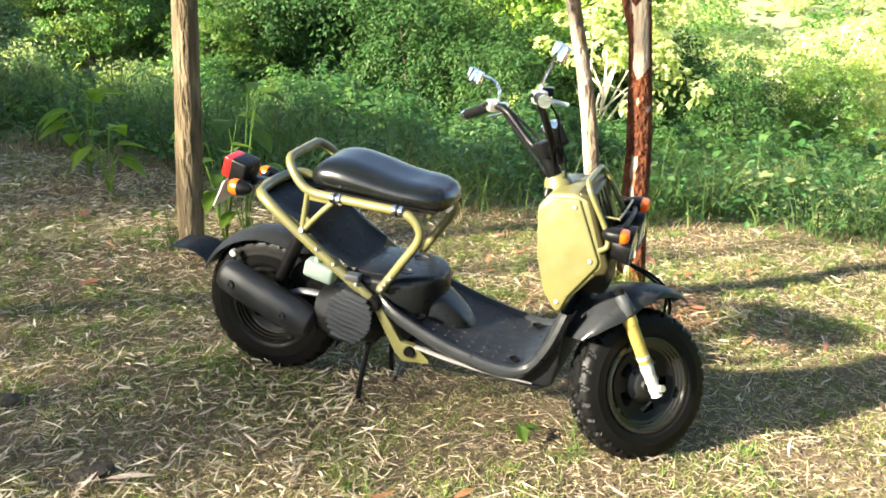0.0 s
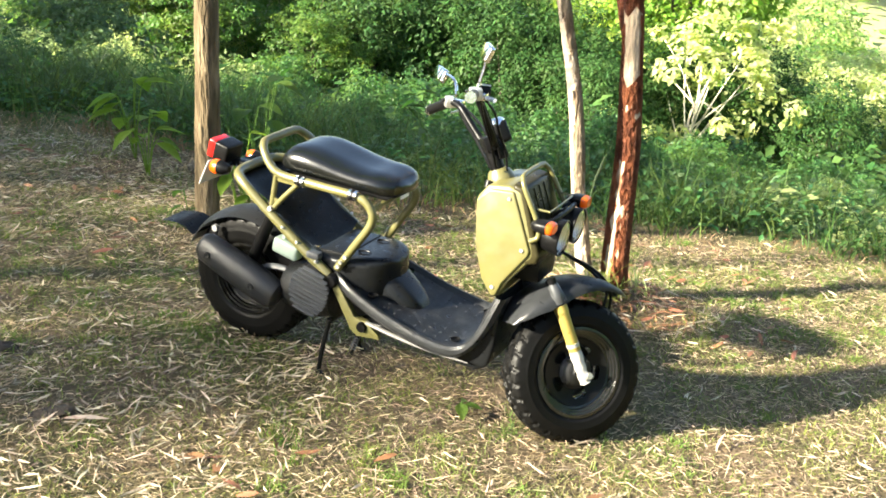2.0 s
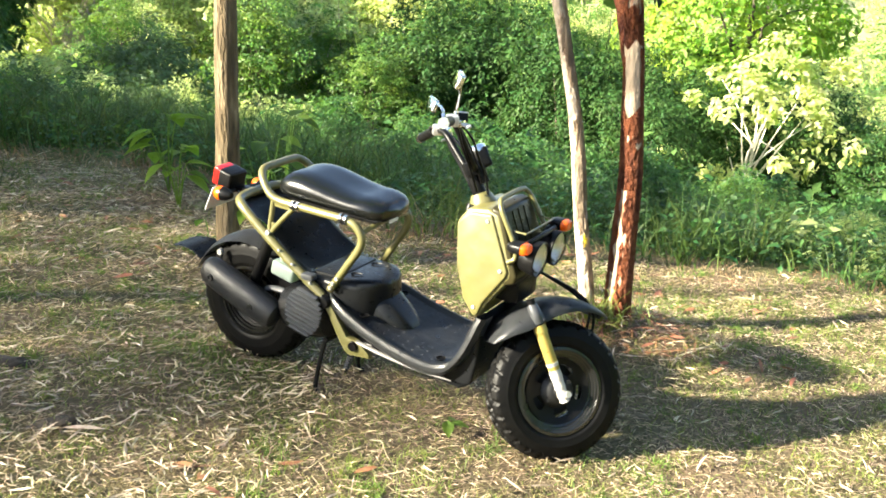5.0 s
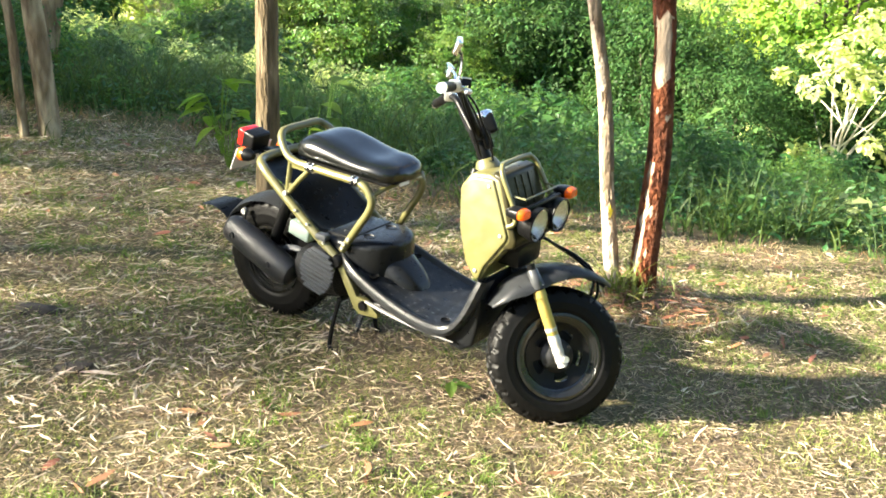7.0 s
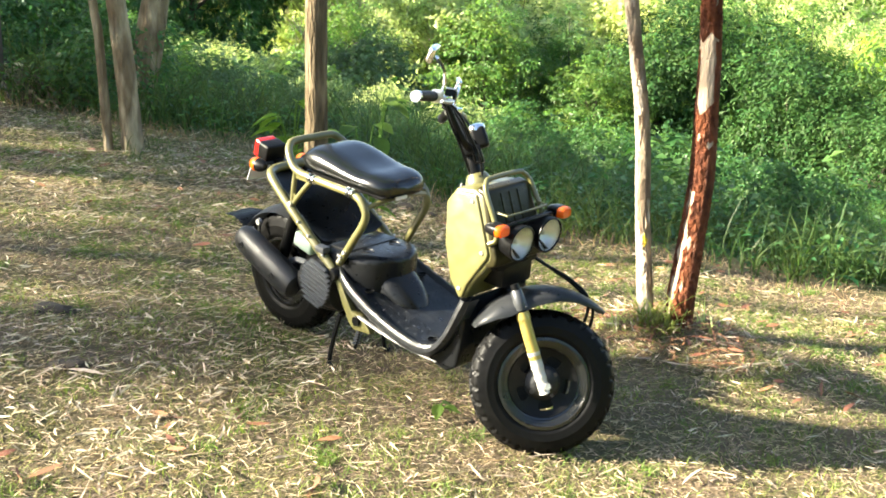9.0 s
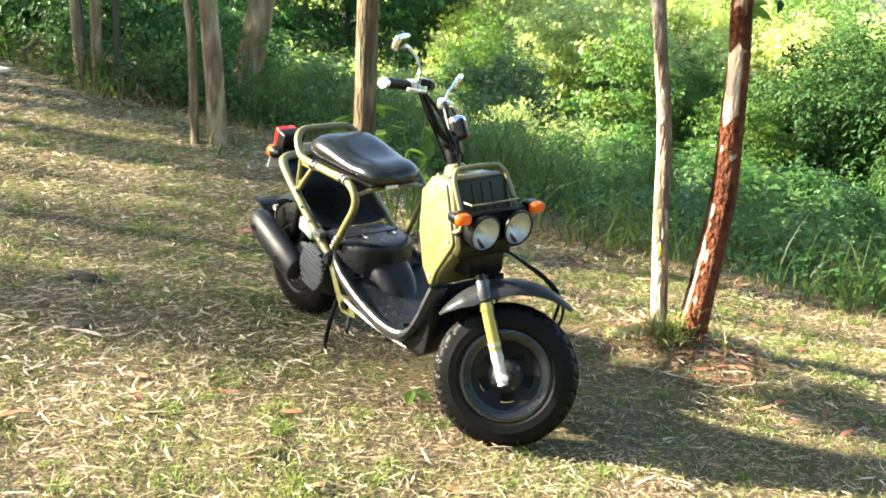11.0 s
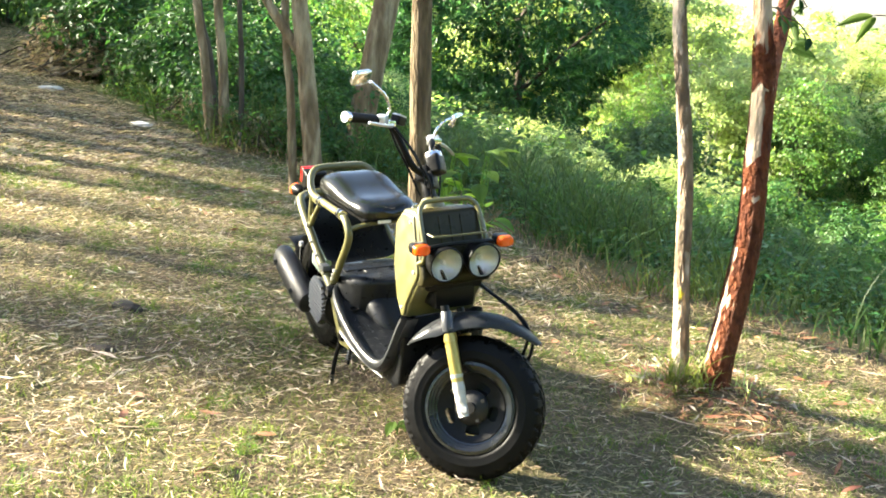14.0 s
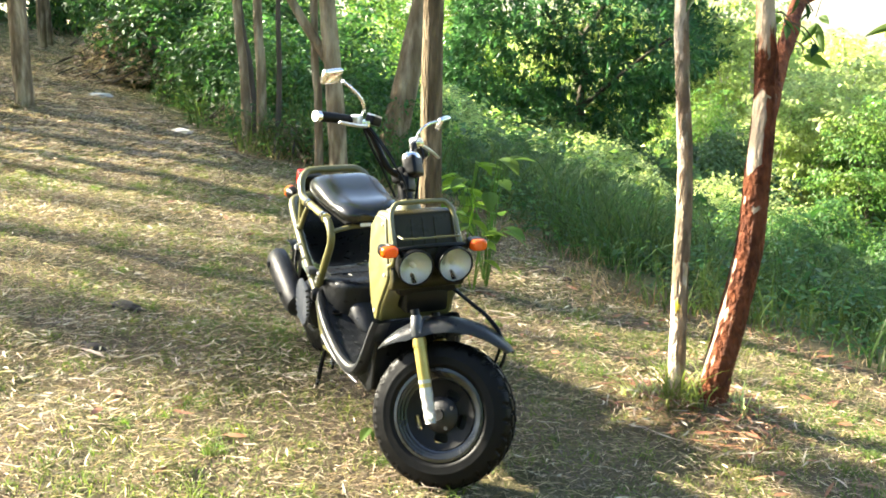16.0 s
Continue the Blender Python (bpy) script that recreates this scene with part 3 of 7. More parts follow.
def disc_mesh(r0, r1, y, holes, hole_r, hole_w, dish):
    """A dished wheel disc with round openings."""
    bm = bmesh.new()
    na, nr = 100, 12
    pitch = 2 * math.pi / holes
    g = []
    for k in range(na):
        a = 2 * math.pi * k / na
        g.append([bm.verts.new((math.cos(a) * r, y + dish * ((r - r0) / (r1 - r0)) ** 2, math.sin(a) * r)) for r in np.linspace(r0, r1, nr + 1)])
    for k in range(na):
        for i in range(nr):
            a = 2 * math.pi * (k + 0.5) / na
            r = r0 + (r1 - r0) * (i + 0.5) / nr
            da = (a + pitch / 2) % pitch - pitch / 2
            if ((r - hole_r) / hole_w) ** 2 + (da * hole_r / (hole_w * 1.35)) ** 2 < 1:
                continue
            bm.faces.new((g[k][i], g[(k + 1) % na][i], g[(k + 1) % na][i + 1], g[k][i + 1]))
    bmesh.ops.delete(bm, geom=[v for v in bm.verts if not v.link_faces], context="VERTS")
    bmesh.ops.solidify(bm, geom=bm.faces[:], thickness=0.004)
    return bm


def wheel(name, at, R, half, bead, turn, label):
    m = turn @ Matrix.Translation(at)
    tyre = part("tyre", tyre_mesh(R, half, bead), M["rubber"], None, "block-tread black tyre")
    hub = part(name, lathe([(0.0, -0.062), (0.018, -0.062), (0.02, -0.05), (0.042, -0.046), (0.058, -0.03), (0.060, 0.03), (0.042, 0.046), (0.0, 0.05)], 32), M["engine"], scooter, label, m=m)
    tyre.data.transform(m)
    tyre.parent = hub
    part("rim", rim_mesh(bead, half), M["rim"], hub, "stepped black steel rim", m=m)
    part("wheel_disc", disc_mesh(0.045, bead - 0.028, -0.02, 5, 0.074, 0.019, -0.012), M["black"], hub, m=m)
    part("brake_plate", lathe([(0.0, 0.018), (0.088, 0.018), (0.094, 0.024), (0.094, 0.034), (0.0, 0.036)], 36), M["engine"], hub, m=m)
    for k in range(4):
        a = 2 * math.pi * (k + 0.5) / 4
        part("wheel_nut", lathe([(0, -0.012), (0.007, -0.012), (0.008, 0.0), (0.008, 0.01)], 6), M["engine"], hub, m=m @ Matrix.Translation((0.047 * math.cos(a), -0.034, 0.047 * math.sin(a))))
    return hub


wheel("front_wheel", FRONT, 0.235, 0.060, 0.142, FORK, "wide front wheel turned to its left")
wheel("rear_wheel", REAR, 0.244, 0.066, 0.132, Matrix(), "wide rear wheel")

# fork: black stanchions, gold tubes, pale lugs
for s in (-1, 1):
    y = s * 0.104
    def on(d, off=0.0):
        p = FRONT + Vector((-0.012, 0, 0)) + STEER_AXIS * d
        return (p.x + off, y, p.z)
    leg = part("fork_leg", tube([on(0.085), on(0.13), on(0.19), on(0.235)], lambda t: 0.0195 + 0.001 * t, 16), M["gold"], scooter, "gold-coloured fork tube", m=FORK)
    part("stanchion", tube([on(0.225), on(0.27), on(0.335)], 0.0145, 14), M["black"], leg, m=FORK)
    part("collar", tube([on(0.218), on(0.228), on(0.243)], lambda t: 0.0235 - 0.002 * t, 16, 2), M["gold"], leg, m=FORK)
    part("axle_lug", tube([on(-0.028), on(-0.024), on(0.0), on(0.02), on(0.04), on(0.07), on(0.106), on(0.110)], lambda t: 0.0165 + 0.0045 * t + 0.0012 * math.sin(t * 30), 16, 3), M["boot"], leg, "pale cast axle lug", m=FORK)
    part("axle_bolt", lathe([(0, -0.008), (0.011, -0.008), (0.012, 0.008), (0, 0.008)], 6), M["alloy"], leg, m=FORK @ Matrix.Translation((FRONT.x, s * 0.124, FRONT.z)))
crown_at = FRONT + Vector((-0.012, 0, 0)) + STEER_AXIS * 0.408
part("fork_crown", box(0.07, 0.12, 0.035, 0.012, Matrix.Translation(crown_at) @ Matrix.Rotation(-radians(RAKE), 4, "Y")), M["black"], scooter, m=FORK)
part("steering_stem", tube([crown_at, HEAD_AT - STEER_AXIS * 0.02, HEAD_AT + STEER_AXIS * 0.13], lambda t: 0.027 - 0.004 * t, 16, 2), M["black"], scooter, m=FORK)


# front mudguard, rides on the fork: a broad visor with deep sides, pointed behind and beaked before
def front_guard(u, v):
    a = radians(151 - 93 * u)
    r = 0.300 + 0.012 * math.sin(math.pi * u ** 0.9) + 0.012 * u
    w = float(np.interp(u, [0, 0.08, 0.2, 0.4, 0.6, 0.8, 0.93, 1.0], [0.070, 0.100, 0.118, 0.124, 0.112, 0.086, 0.060, 0.030]))
    deep = float(np.interp(u, [0, 0.1, 0.25, 0.4, 0.55, 0.75, 1.0], [0.010, 0.034, 0.062, 0.066, 0.056, 0.038, 0.016]))
    th = (v * 2 - 1) * math.pi / 2
    y = w * abs(math.sin(th)) ** 0.8 * (1 if th > 0 else -1)
    r -= deep * (1 - abs(math.cos(th)) ** 0.8)
    return (FRONT.x + r * math.cos(a), y, FRONT.z + r * math.sin(a))


guard = part("front_mudguard", sheet(front_guard, 40, 24, 0.004), M["lip"], scooter, "broad dark grey plastic front mudguard with a beaked tip", m=FORK)
for s in (-1, 1):
    part("guard_rib", tube([front_guard(0.385, 0.5 + s * k) for k in (0.05, 0.2, 0.35, 0.47)], 0.007, 8, 4), M["lip"], guard, m=FORK)
    foot = FRONT + Vector((-0.012, 0, 0)) + STEER_AXIS * 0.252
    head = FRONT + Vector((-0.012, 0, 0)) + STEER_AXIS * 0.312
    part("guard_strap", tube([(foot.x, s * 0.108, foot.z), (foot.x * 0.5 + head.x * 0.5, s * 0.110, foot.z * 0.5 + head.z * 0.5), (head.x, s * 0.100, head.z)], lambda t: 0.0215 - 0.003 * t, 14, 4), M["lip"], guard, "moulded strap over the fork tube", m=FORK)

# frame: rails, down tubes, seat frame
RAIL = [(-1.188, -0.150, 0.640), (-1.09, -0.158, 0.572), (-0.95, -0.162, 0.476), (-0.815, -0.162, 0.386)]
rail_pts = [(-1.25, 0, 0.655), (-1.247, -0.06, 0.655), (-1.232, -0.115, 0.653)] + RAIL
for s, pts in ((1, rail_pts), (-1, mirrored(rail_pts))):
    rail = part("frame_rail", tube(pts, 0.0175, 14, 6), M["olive"], scooter, "olive-painted tubular rail")
    y = -0.163 * s
    part("pivot_cap", lathe([(0, -0.022), (0.018, -0.022), (0.024, -0.014), (0.024, 0.016), (0, 0.016)], 20), M["black"], rail, m=Matrix.Translation((-0.795, y - 0.004 * s, 0.374)) @ Matrix.Rotation(0 if s > 0 else math.pi, 4, "Z"))
    plate = [(-0.815, 0.385), (-0.775, 0.375), (-0.70, 0.262), (-0.655, 0.258), (-0.605, 0.222), (-0.60, 0.205), (-0.69, 0.196), (-0.715, 0.215)]
    down = part("down_plate", prism(plate, y - 0.012, y + 0.012, 0.004), M["olive"], scooter, "olive-painted pressed down plate")
    part("bolt", lathe([(0, -0.012), (0.017, -0.012), (0.02, 0.0), (0.02, 0.012), (0, 0.012)], 18), M["black"], down, m=Matrix.Translation((-0.668, y - 0.01 * s, 0.236)))
    for bx, bz in ((-1.0, 0.522), (-0.94, 0.482), (-0.86, 0.43)):
        part("rivet", lathe([(0, -0.004), (0.005, -0.003), (0.006, 0.003)], 10), M["alloy"], rail, m=Matrix.Translation((bx, y - 0.0165 * s, bz)))

grab = [(-1.137, 0.0, 0.786), (-1.137, -0.06, 0.786), (-1.133, -0.104, 0.781), (-1.108, -0.134, 0.756), (-1.065, -0.148, 0.715), (-1.02, -0.15, 0.698), (-0.95, -0.15, 0.695), (-0.85, -0.15, 0.692), (-0.74, -0.15, 0.689), (-0.69, -0.15, 0.674), (-0.663, -0.15, 0.635), (-0.672, -0.152, 0.592), (-0.71, -0.155, 0.533), (-0.752, -0.158, 0.468), (-0.785, -0.16, 0.418)]
for s, pts in ((1, grab), (-1, mirrored(grab))):
    y = -0.152 * s
    sf = part("seat_frame", tube(pts, 0.0145, 12, 5), M["olive"], scooter, "olive seat frame tube with a grab loop")
    gusset = joined(
        tube([(-1.045, y, 0.698), (-1.052, y * 1.02, 0.64), (-1.058, y * 1.03, 0.585)], 0.010, 10, 3),
        tube([(-0.945, y, 0.692), (-1.0, y * 1.02, 0.635), (-1.052, y * 1.03, 0.575)], 0.010, 10, 3),
        prism([(-1.05, 0.694), (-0.945, 0.690), (-0.962, 0.672), (-1.048, 0.675)], y - 0.005, y + 0.005, 0.002),
        prism([(-1.064, 0.62), (-1.03, 0.612), (-1.05, 0.572), (-1.07, 0.57)], y * 1.03 - 0.005, y * 1.03 + 0.005, 0.002))
    strut = part("strut_plate", gusset, M["olive"], sf)
    part("bolt", lathe([(0, -0.008), (0.009, -0.008), (0.01, 0.006), (0, 0.006)], 8), M["alloy"], strut, m=Matrix.Translation((-1.058, y * 1.06 - 0.006 * s, 0.575)))
    for cx in (-0.946, -0.737):
        part("clamp", tube([(cx - 0.016, y, 0.6935 - 0.01 * (cx + 0.95)), (cx, y, 0.6935 - 0.01 * (cx + 0.95)), (cx + 0.016, y, 0.6925 - 0.01 * (cx + 0.95))], 0.0185, 16, 2), M["chrome"], sf, "chromed seat clamp")
        part("clamp_band", tube([(cx - 0.005, y, 0.6935 - 0.01 * (cx + 0.95)), (cx + 0.005, y, 0.6935 - 0.01 * (cx + 0.95))], 0.0195, 16, 1), M["black"], sf)
    for bx, bz in ((-0.765, 0.45), (-0.748, 0.472), (-0.775, 0.432)):
        part("bolt", lathe([(0, -0.006), (0.007, -0.006), (0.008, 0.004), (0, 0.004)], 6), M["alloy"], sf, m=Matrix.Translation((bx, y * 1.04 - 0.014 * s, bz)))
part("seat_cross_bar", tube([(-0.668, -0.15, 0.65), (-0.655, -0.08, 0.667), (-0.65, 0, 0.672), (-0.655, 0.08, 0.667), (-0.668, 0.15, 0.65)], 0.009, 8, 4), M["olive"], scooter)

# seat
SEAT = [(-1.07, 0.03, 0.735, 0.723), (-1.064, 0.085, 0.715, 0.75), (-1.043, 0.118, 0.703, 0.781), (-1.006, 0.132, 0.699, 0.798), (-0.949, 0.136, 0.697, 0.801), (-0.882, 0.134, 0.696, 0.789), (-0.807, 0.13, 0.693, 0.771), (-0.745, 0.127, 0.69, 0.762), (-0.693, 0.122, 0.686, 0.761), (-0.655, 0.112, 0.68, 0.756), (-0.625, 0.092, 0.679, 0.746), (-0.608, 0.06, 0.69, 0.73), (-0.602, 0.02, 0.698, 0.717)]


def seat_ring(x, w, lo, hi, n=36):
    out = []
    for k in range(n):
        a = 2 * math.pi * k / n
        c, s = math.cos(a), math.sin(a)
        e = 0.62
        yy = w * abs(c) ** e * (1 if c > 0 else -1)
        half = (hi - lo) / 2
        zz = (lo + hi) / 2 + half * abs(s) ** (0.75 if s > 0 else 0.45) * (1 if s > 0 else -1)
        if s > 0:
            zz -= 0.010 * (1 - abs(yy) / max(w, 0.01)) * 0.6
            yy *= 1 - 0.10 * s
        out.append((x, yy, zz))
    return out


def seat_section(t):
    i = min(int(t * (len(SEAT) - 1)), len(SEAT) - 2)
    f = t * (len(SEAT) - 1) - i
    rows = [np.array(SEAT[max(0, min(len(SEAT) - 1, i + k))]) for k in (-1, 0, 1, 2)]
    a, b, c, d = rows
    return 0.5 * (2 * b + (c - a) * f + (2 * a - 5 * b + 4 * c - d) * f * f + (3 * b - a - 3 * c + d) * f ** 3)


seat = part("seat", rings_mesh([seat_ring(*seat_section(k / 48)) for k in range(49)]), M["vinyl"], scooter, "smooth black vinyl saddle")
part("seat_base", prism([(-1.045, 0.700), (-0.622, 0.692), (-0.64, 0.68), (-1.025, 0.686)], -0.105, 0.105, 0.004), M["black"], seat)
part("seat_label", box(0.006, 0.05, 0.012, 0.001, Matrix.Translation((-0.612, -0.03, 0.683))), M["plate"], seat)

# black plastic tub between the rails, battery box, tunnel and floor
def tub(u, v):
    s = v * 2 - 1
    x = -1.245 + 0.365 * u
    floor = float(np.interp(x, [-1.25, -1.16, -1.07, -1.0, -0.95, -0.88], [0.640, 0.624, 0.585, 0.530, 0.492, 0.458]))
    rim = 0.676 - 0.238 * u + 0.022 * u
    k = min(1, max(0, (abs(s) - 0.64) / 0.36))
    w = 0.150 * min(1, 0.62 + u * 4)
    return (x - 0.015 * k, s * w, floor + (max(rim, floor + 0.014) - floor) * k ** 1.3)


part("under_seat_tub", sheet(tub, 16, 20, 0.004), M["plastic"], scooter, "black plastic tub between the frame rails")
def box_ring(x, w, lo, hi, n=40):
    """A rounded upright section across the scooter."""
    out = []
    for k in range(n):
        a = 2 * math.pi * k / n
        c, q = math.cos(a), math.sin(a)
        out.append((x, w * abs(c) ** 0.28 * (1 if c > 0 else -1), (lo + hi) / 2 + (hi - lo) / 2 * abs(q) ** 0.28 * (1 if q > 0 else -1)))
    return out


BOX = [(-0.905, 0.142, 0.39, 0.436), (-0.90, 0.145, 0.37, 0.446), (-0.86, 0.147, 0.345, 0.450), (-0.80, 0.148, 0.32, 0.452), (-0.755, 0.147, 0.29, 0.455), (-0.72, 0.141, 0.28, 0.458), (-0.69, 0.130, 0.275, 0.459), (-0.662, 0.112, 0.27, 0.458), (-0.640, 0.088, 0.27, 0.455), (-0.624, 0.058, 0.275, 0.450), (-0.616, 0.03, 0.285, 0.438)]
battery = part("battery_box", rings_mesh([box_ring(*r) for r in BOX]), M["plastic"], scooter, "rounded black plastic battery box with a flat shelf top")
for y in (-0.065, 0.065):
    part("drain_hole", lathe([(0, -0.003), (0.014, -0.003), (0.019, 0.0), (0.021, 0.004)], 18), M["black"], battery, m=Matrix.Translation((-0.735, y, 0.4555)) @ Matrix.Rotation(radians(90), 4, "X") @ Matrix.Diagonal((1.25, 1, 0.8, 1)))
part("box_lid", box(0.11, 0.235, 0.010, 0.004, Matrix.Translation((-0.83, 0, 0.4505)) @ Matrix.Rotation(radians(-1.5), 4, "Y")), M["plastic"], battery)
hump = [(-0.70, 0.094, 0.28, 0.44), (-0.66, 0.092, 0.275, 0.418), (-0.62, 0.088, 0.27, 0.392), (-0.585, 0.080, 0.265, 0.366), (-0.556, 0.069, 0.26, 0.342), (-0.532, 0.054, 0.256, 0.318), (-0.515, 0.036, 0.254, 0.294), (-0.507, 0.015, 0.254, 0.274)]
part("floor_tunnel", rings_mesh([seat_ring(x, w, lo - 0.02, hi, 24) for x, w, lo, hi in hump]), M["plastic"], scooter)
FLOOR = [(-0.79, 0.155, 0.402), (-0.765, 0.172, 0.390), (-0.71, 0.188, 0.364), (-0.63, 0.197, 0.333), (-0.54, 0.202, 0.304), (-0.45, 0.205, 0.283), (-0.38, 0.203, 0.271), (-0.325, 0.196, 0.268), (-0.285, 0.188, 0.282), (-0.258, 0.180, 0.314), (-0.236, 0.172, 0.362), (-0.217, 0.163, 0.415), (-0.202, 0.150, 0.464)]


def along(rows, u):
    f = u * (len(rows) - 1)
    i = min(int(f), len(rows) - 2)
    f -= i
    a, b, c, d = (np.array(rows[max(0, min(len(rows) - 1, i + k))]) for k in (-1, 0, 1, 2))
    return 0.5 * (2 * b + (c - a) * f + (2 * a - 5 * b + 4 * c - d) * f * f + (3 * b - a - 3 * c + d) * f ** 3)


def floor_fn(u, v):
    x, w, z = along(FLOOR, u)
    s = v * 2 - 1
    return (x, s * (w - 0.018), z - 0.008)


footboard = part("footboard", sheet(floor_fn, 40, 12, 0.008), M["floor_plastic"], scooter, "scuffed black plastic footboard curving up to the leg shield")
for s in (-1, 1):
    EDGE = ((-0.034, -0.008), (-0.028, -0.003), (-0.016, 0.004), (-0.004, 0.002), (0.002, -0.008), (0.003, -0.024), (-0.006, -0.040), (-0.030, -0.044))
    def band(u, v, s=s):
        x, w, z = along(FLOOR, u)
        f = v * (len(EDGE) - 1)
        i = min(int(f), len(EDGE) - 2)
        dy, dz = (EDGE[i][k] + (EDGE[i + 1][k] - EDGE[i][k]) * (f - i) for k in (0, 1))
        up = max(0.0, min(1.0, (u - 0.62) / 0.2))
        return (x + up * (-dz) * 0.9, s * (w + dy * (1 + 0.7 * up)), z + dz * (1 - up))
    part("footboard_lip", sheet(band, 48, 21, 0.003), M["lip"], footboard, "dark grey rounded edge and skirt")
    low = [(-0.645, s * 0.190, 0.266), (-0.55, s * 0.196, 0.254), (-0.45, s * 0.196, 0.242), (-0.36, s * 0.193, 0.234), (-0.26, s * 0.185, 0.228)]
    part("side_strip", tube(low, lambda t: 0.007 * (1 - 0.7 * t ** 3), 8, 4, flat=0.45), M["strip"], footboard, "light grey side strip")
for y in (-0.13, 0.13):
    for x in (-0.655, -0.335):
        z = float(np.interp(x, [r[0] for r in FLOOR], [r[2] for r in FLOOR]))
        part("screw_recess", lathe([(0, -0.001), (0.012, -0.001), (0.017, 0.002), (0.017, 0.006)], 16), M["black"], footboard, m=Matrix.Translation((x, y, z - 0.003)) @ Matrix.Rotation(radians(90), 4, "X"))
for k in range(7):
    x = -0.60 + 0.04 * k
    z = float(np.interp(x, [r[0] for r in FLOOR], [r[2] for r in FLOOR]))
    for y in (-0.15, -0.115, -0.08, 0.08, 0.115, 0.15):
        part("grip_stud", lathe([(0, 0.0006), (0.003, 0.0006), (0.0045, 0.0014), (0.0045, 0.002)], 8), M["floor_plastic"], footboard, m=Matrix.Translation((x, y, z - 0.005)) @ Matrix.Rotation(radians(90), 4, "X"))
belly = [(-0.70, 0.25), (-0.60, 0.215), (-0.45, 0.20), (-0.33, 0.195), (-0.25, 0.185), (-0.205, 0.215), (-0.19, 0.29), (-0.185, 0.40), (-0.205, 0.455), (-0.235, 0.40), (-0.262, 0.30), (-0.30, 0.255), (-0.38, 0.236), (-0.55, 0.25)]
part("belly_shield", prism(belly, -0.150, 0.150, 0.012, segments=3), M["plastic"], scooter, "black plastic lower shield")

# front cowl: painted box round the steering head
cowl_outline = [(-0.312, 0.772), (-0.278, 0.818), (-0.205, 0.828), (-0.164, 0.818), (-0.094, 0.640), (-0.098, 0.616), (-0.140, 0.562), (-0.178, 0.512), (-0.200, 0.460), (-0.225, 0.452), (-0.268, 0.508), (-0.298, 0.62)]
taper = lambda z: 1.0 - 0.16 * max(0, (z - 0.60) / 0.22) ** 1.5
cowl = part("front_cowl", prism(cowl_outline, -0.128, 0.128, 0.016, taper, 3), M["olive"], scooter, "olive-painted boxy front cowl")
inset = [(-0.309, 0.765), (-0.272, 0.808), (-0.188, 0.814), (-0.110, 0.640), (-0.114, 0.622), (-0.152, 0.568), (-0.190, 0.513), (-0.208, 0.464), (-0.224, 0.460), (-0.264, 0.513), (-0.295, 0.625)]
for s in (-1, 1):
    p = part("side_panel", prism(inset, s * 0.118, s * 0.136, 0.007, taper, 3), M["olive"], cowl, "olive side panel with raised edges")
    for bx, bz in ((-0.20, 0.79), (-0.135, 0.638), (-0.222, 0.492)):
        part("screw", lathe([(0, -0.003), (0.006, -0.002), (0.007, 0.002)], 10), M["alloy"], cowl, m=Matrix.Translation((bx, s * (0.1375 * taper(bz)), bz)) @ Matrix.Rotation(0 if s < 0 else math.pi, 4, "Z"))
front_face = [(-0.200, 0.836), (-0.158, 0.830), (-0.088, 0.650), (-0.078, 0.628), (-0.085, 0.600), (-0.125, 0.586), (-0.15, 0.60)]
face = part("front_panel", prism(front_face, -0.127, 0.127, 0.012, taper, 3), M["olive_dark"], cowl, "dark glossy front panel with three grooves")
slope = Matrix.Rotation(radians(-20.6), 4, "Y")
for y in (-0.04, 0.0, 0.04):
    part("groove", box(0.006, 0.008, 0.11, 0.0025, Matrix.Translation((-0.1325, y, 0.765)) @ slope), M["olive_dark"], face)
part("neck_collar", lathe([(0.0, -0.02), (0.046, -0.02), (0.046, 0.0), (0.038, 0.018), (0.030, 0.03), (0.0, 0.03)], 28), M["olive"], cowl, m=Matrix.Translation((-0.284, 0, 0.812)) @ Matrix.Rotation(radians(-RAKE), 4, "Y") @ Matrix.Rotation(radians(90), 4, "X"))
part("key_lock", lathe([(0, -0.012), (0.012, -0.012), (0.014, 0.0), (0.014, 0.012)], 14), M["black"], cowl, m=Matrix.Translation((-0.298, -0.06, 0.80)) @ Matrix.Rotation(radians(60), 4, "X"))

rack = [(-0.115, -0.127, 0.672), (-0.092, -0.119, 0.69), (-0.102, -0.114, 0.735), (-0.153, -0.108, 0.825), (-0.17, -0.093, 0.852), (-0.176, -0.065, 0.862), (-0.176, 0.065, 0.862), (-0.17, 0.093, 0.852), (-0.153, 0.108, 0.825), (-0.102, 0.114, 0.735), (-0.092, 0.119, 0.69), (-0.115, 0.127, 0.672)]
rack_ob = part("front_rack", tube(rack, 0.0085, 10, 6), M["olive"], scooter, "olive tubular rack over the front panel")
part("cross_wire", tube([(-0.112, -0.100, 0.772), (-0.076, -0.095, 0.770), (-0.070, -0.08, 0.770), (-0.070, 0.08, 0.770), (-0.076, 0.095, 0.770), (-0.112, 0.100, 0.772)], 0.0034, 8, 4), M["olive"], rack_ob)
part("lamp_bar", tube([(-0.075, -0.125, 0.728), (-0.06, -0.10, 0.742), (-0.052, 0, 0.748), (-0.06, 0.10, 0.742), (-0.075, 0.125, 0.728)], 0.008, 8, 5), M["black"], rack_ob)

part("horn_block", joined(box(0.13, 0.15, 0.09, 0.02, Matrix.Translation((-0.155, 0, 0.555))), box(0.08, 0.20, 0.05, 0.015, Matrix.Translation((-0.13, 0, 0.60)))), M["black"], scooter, "black block under the cowl")

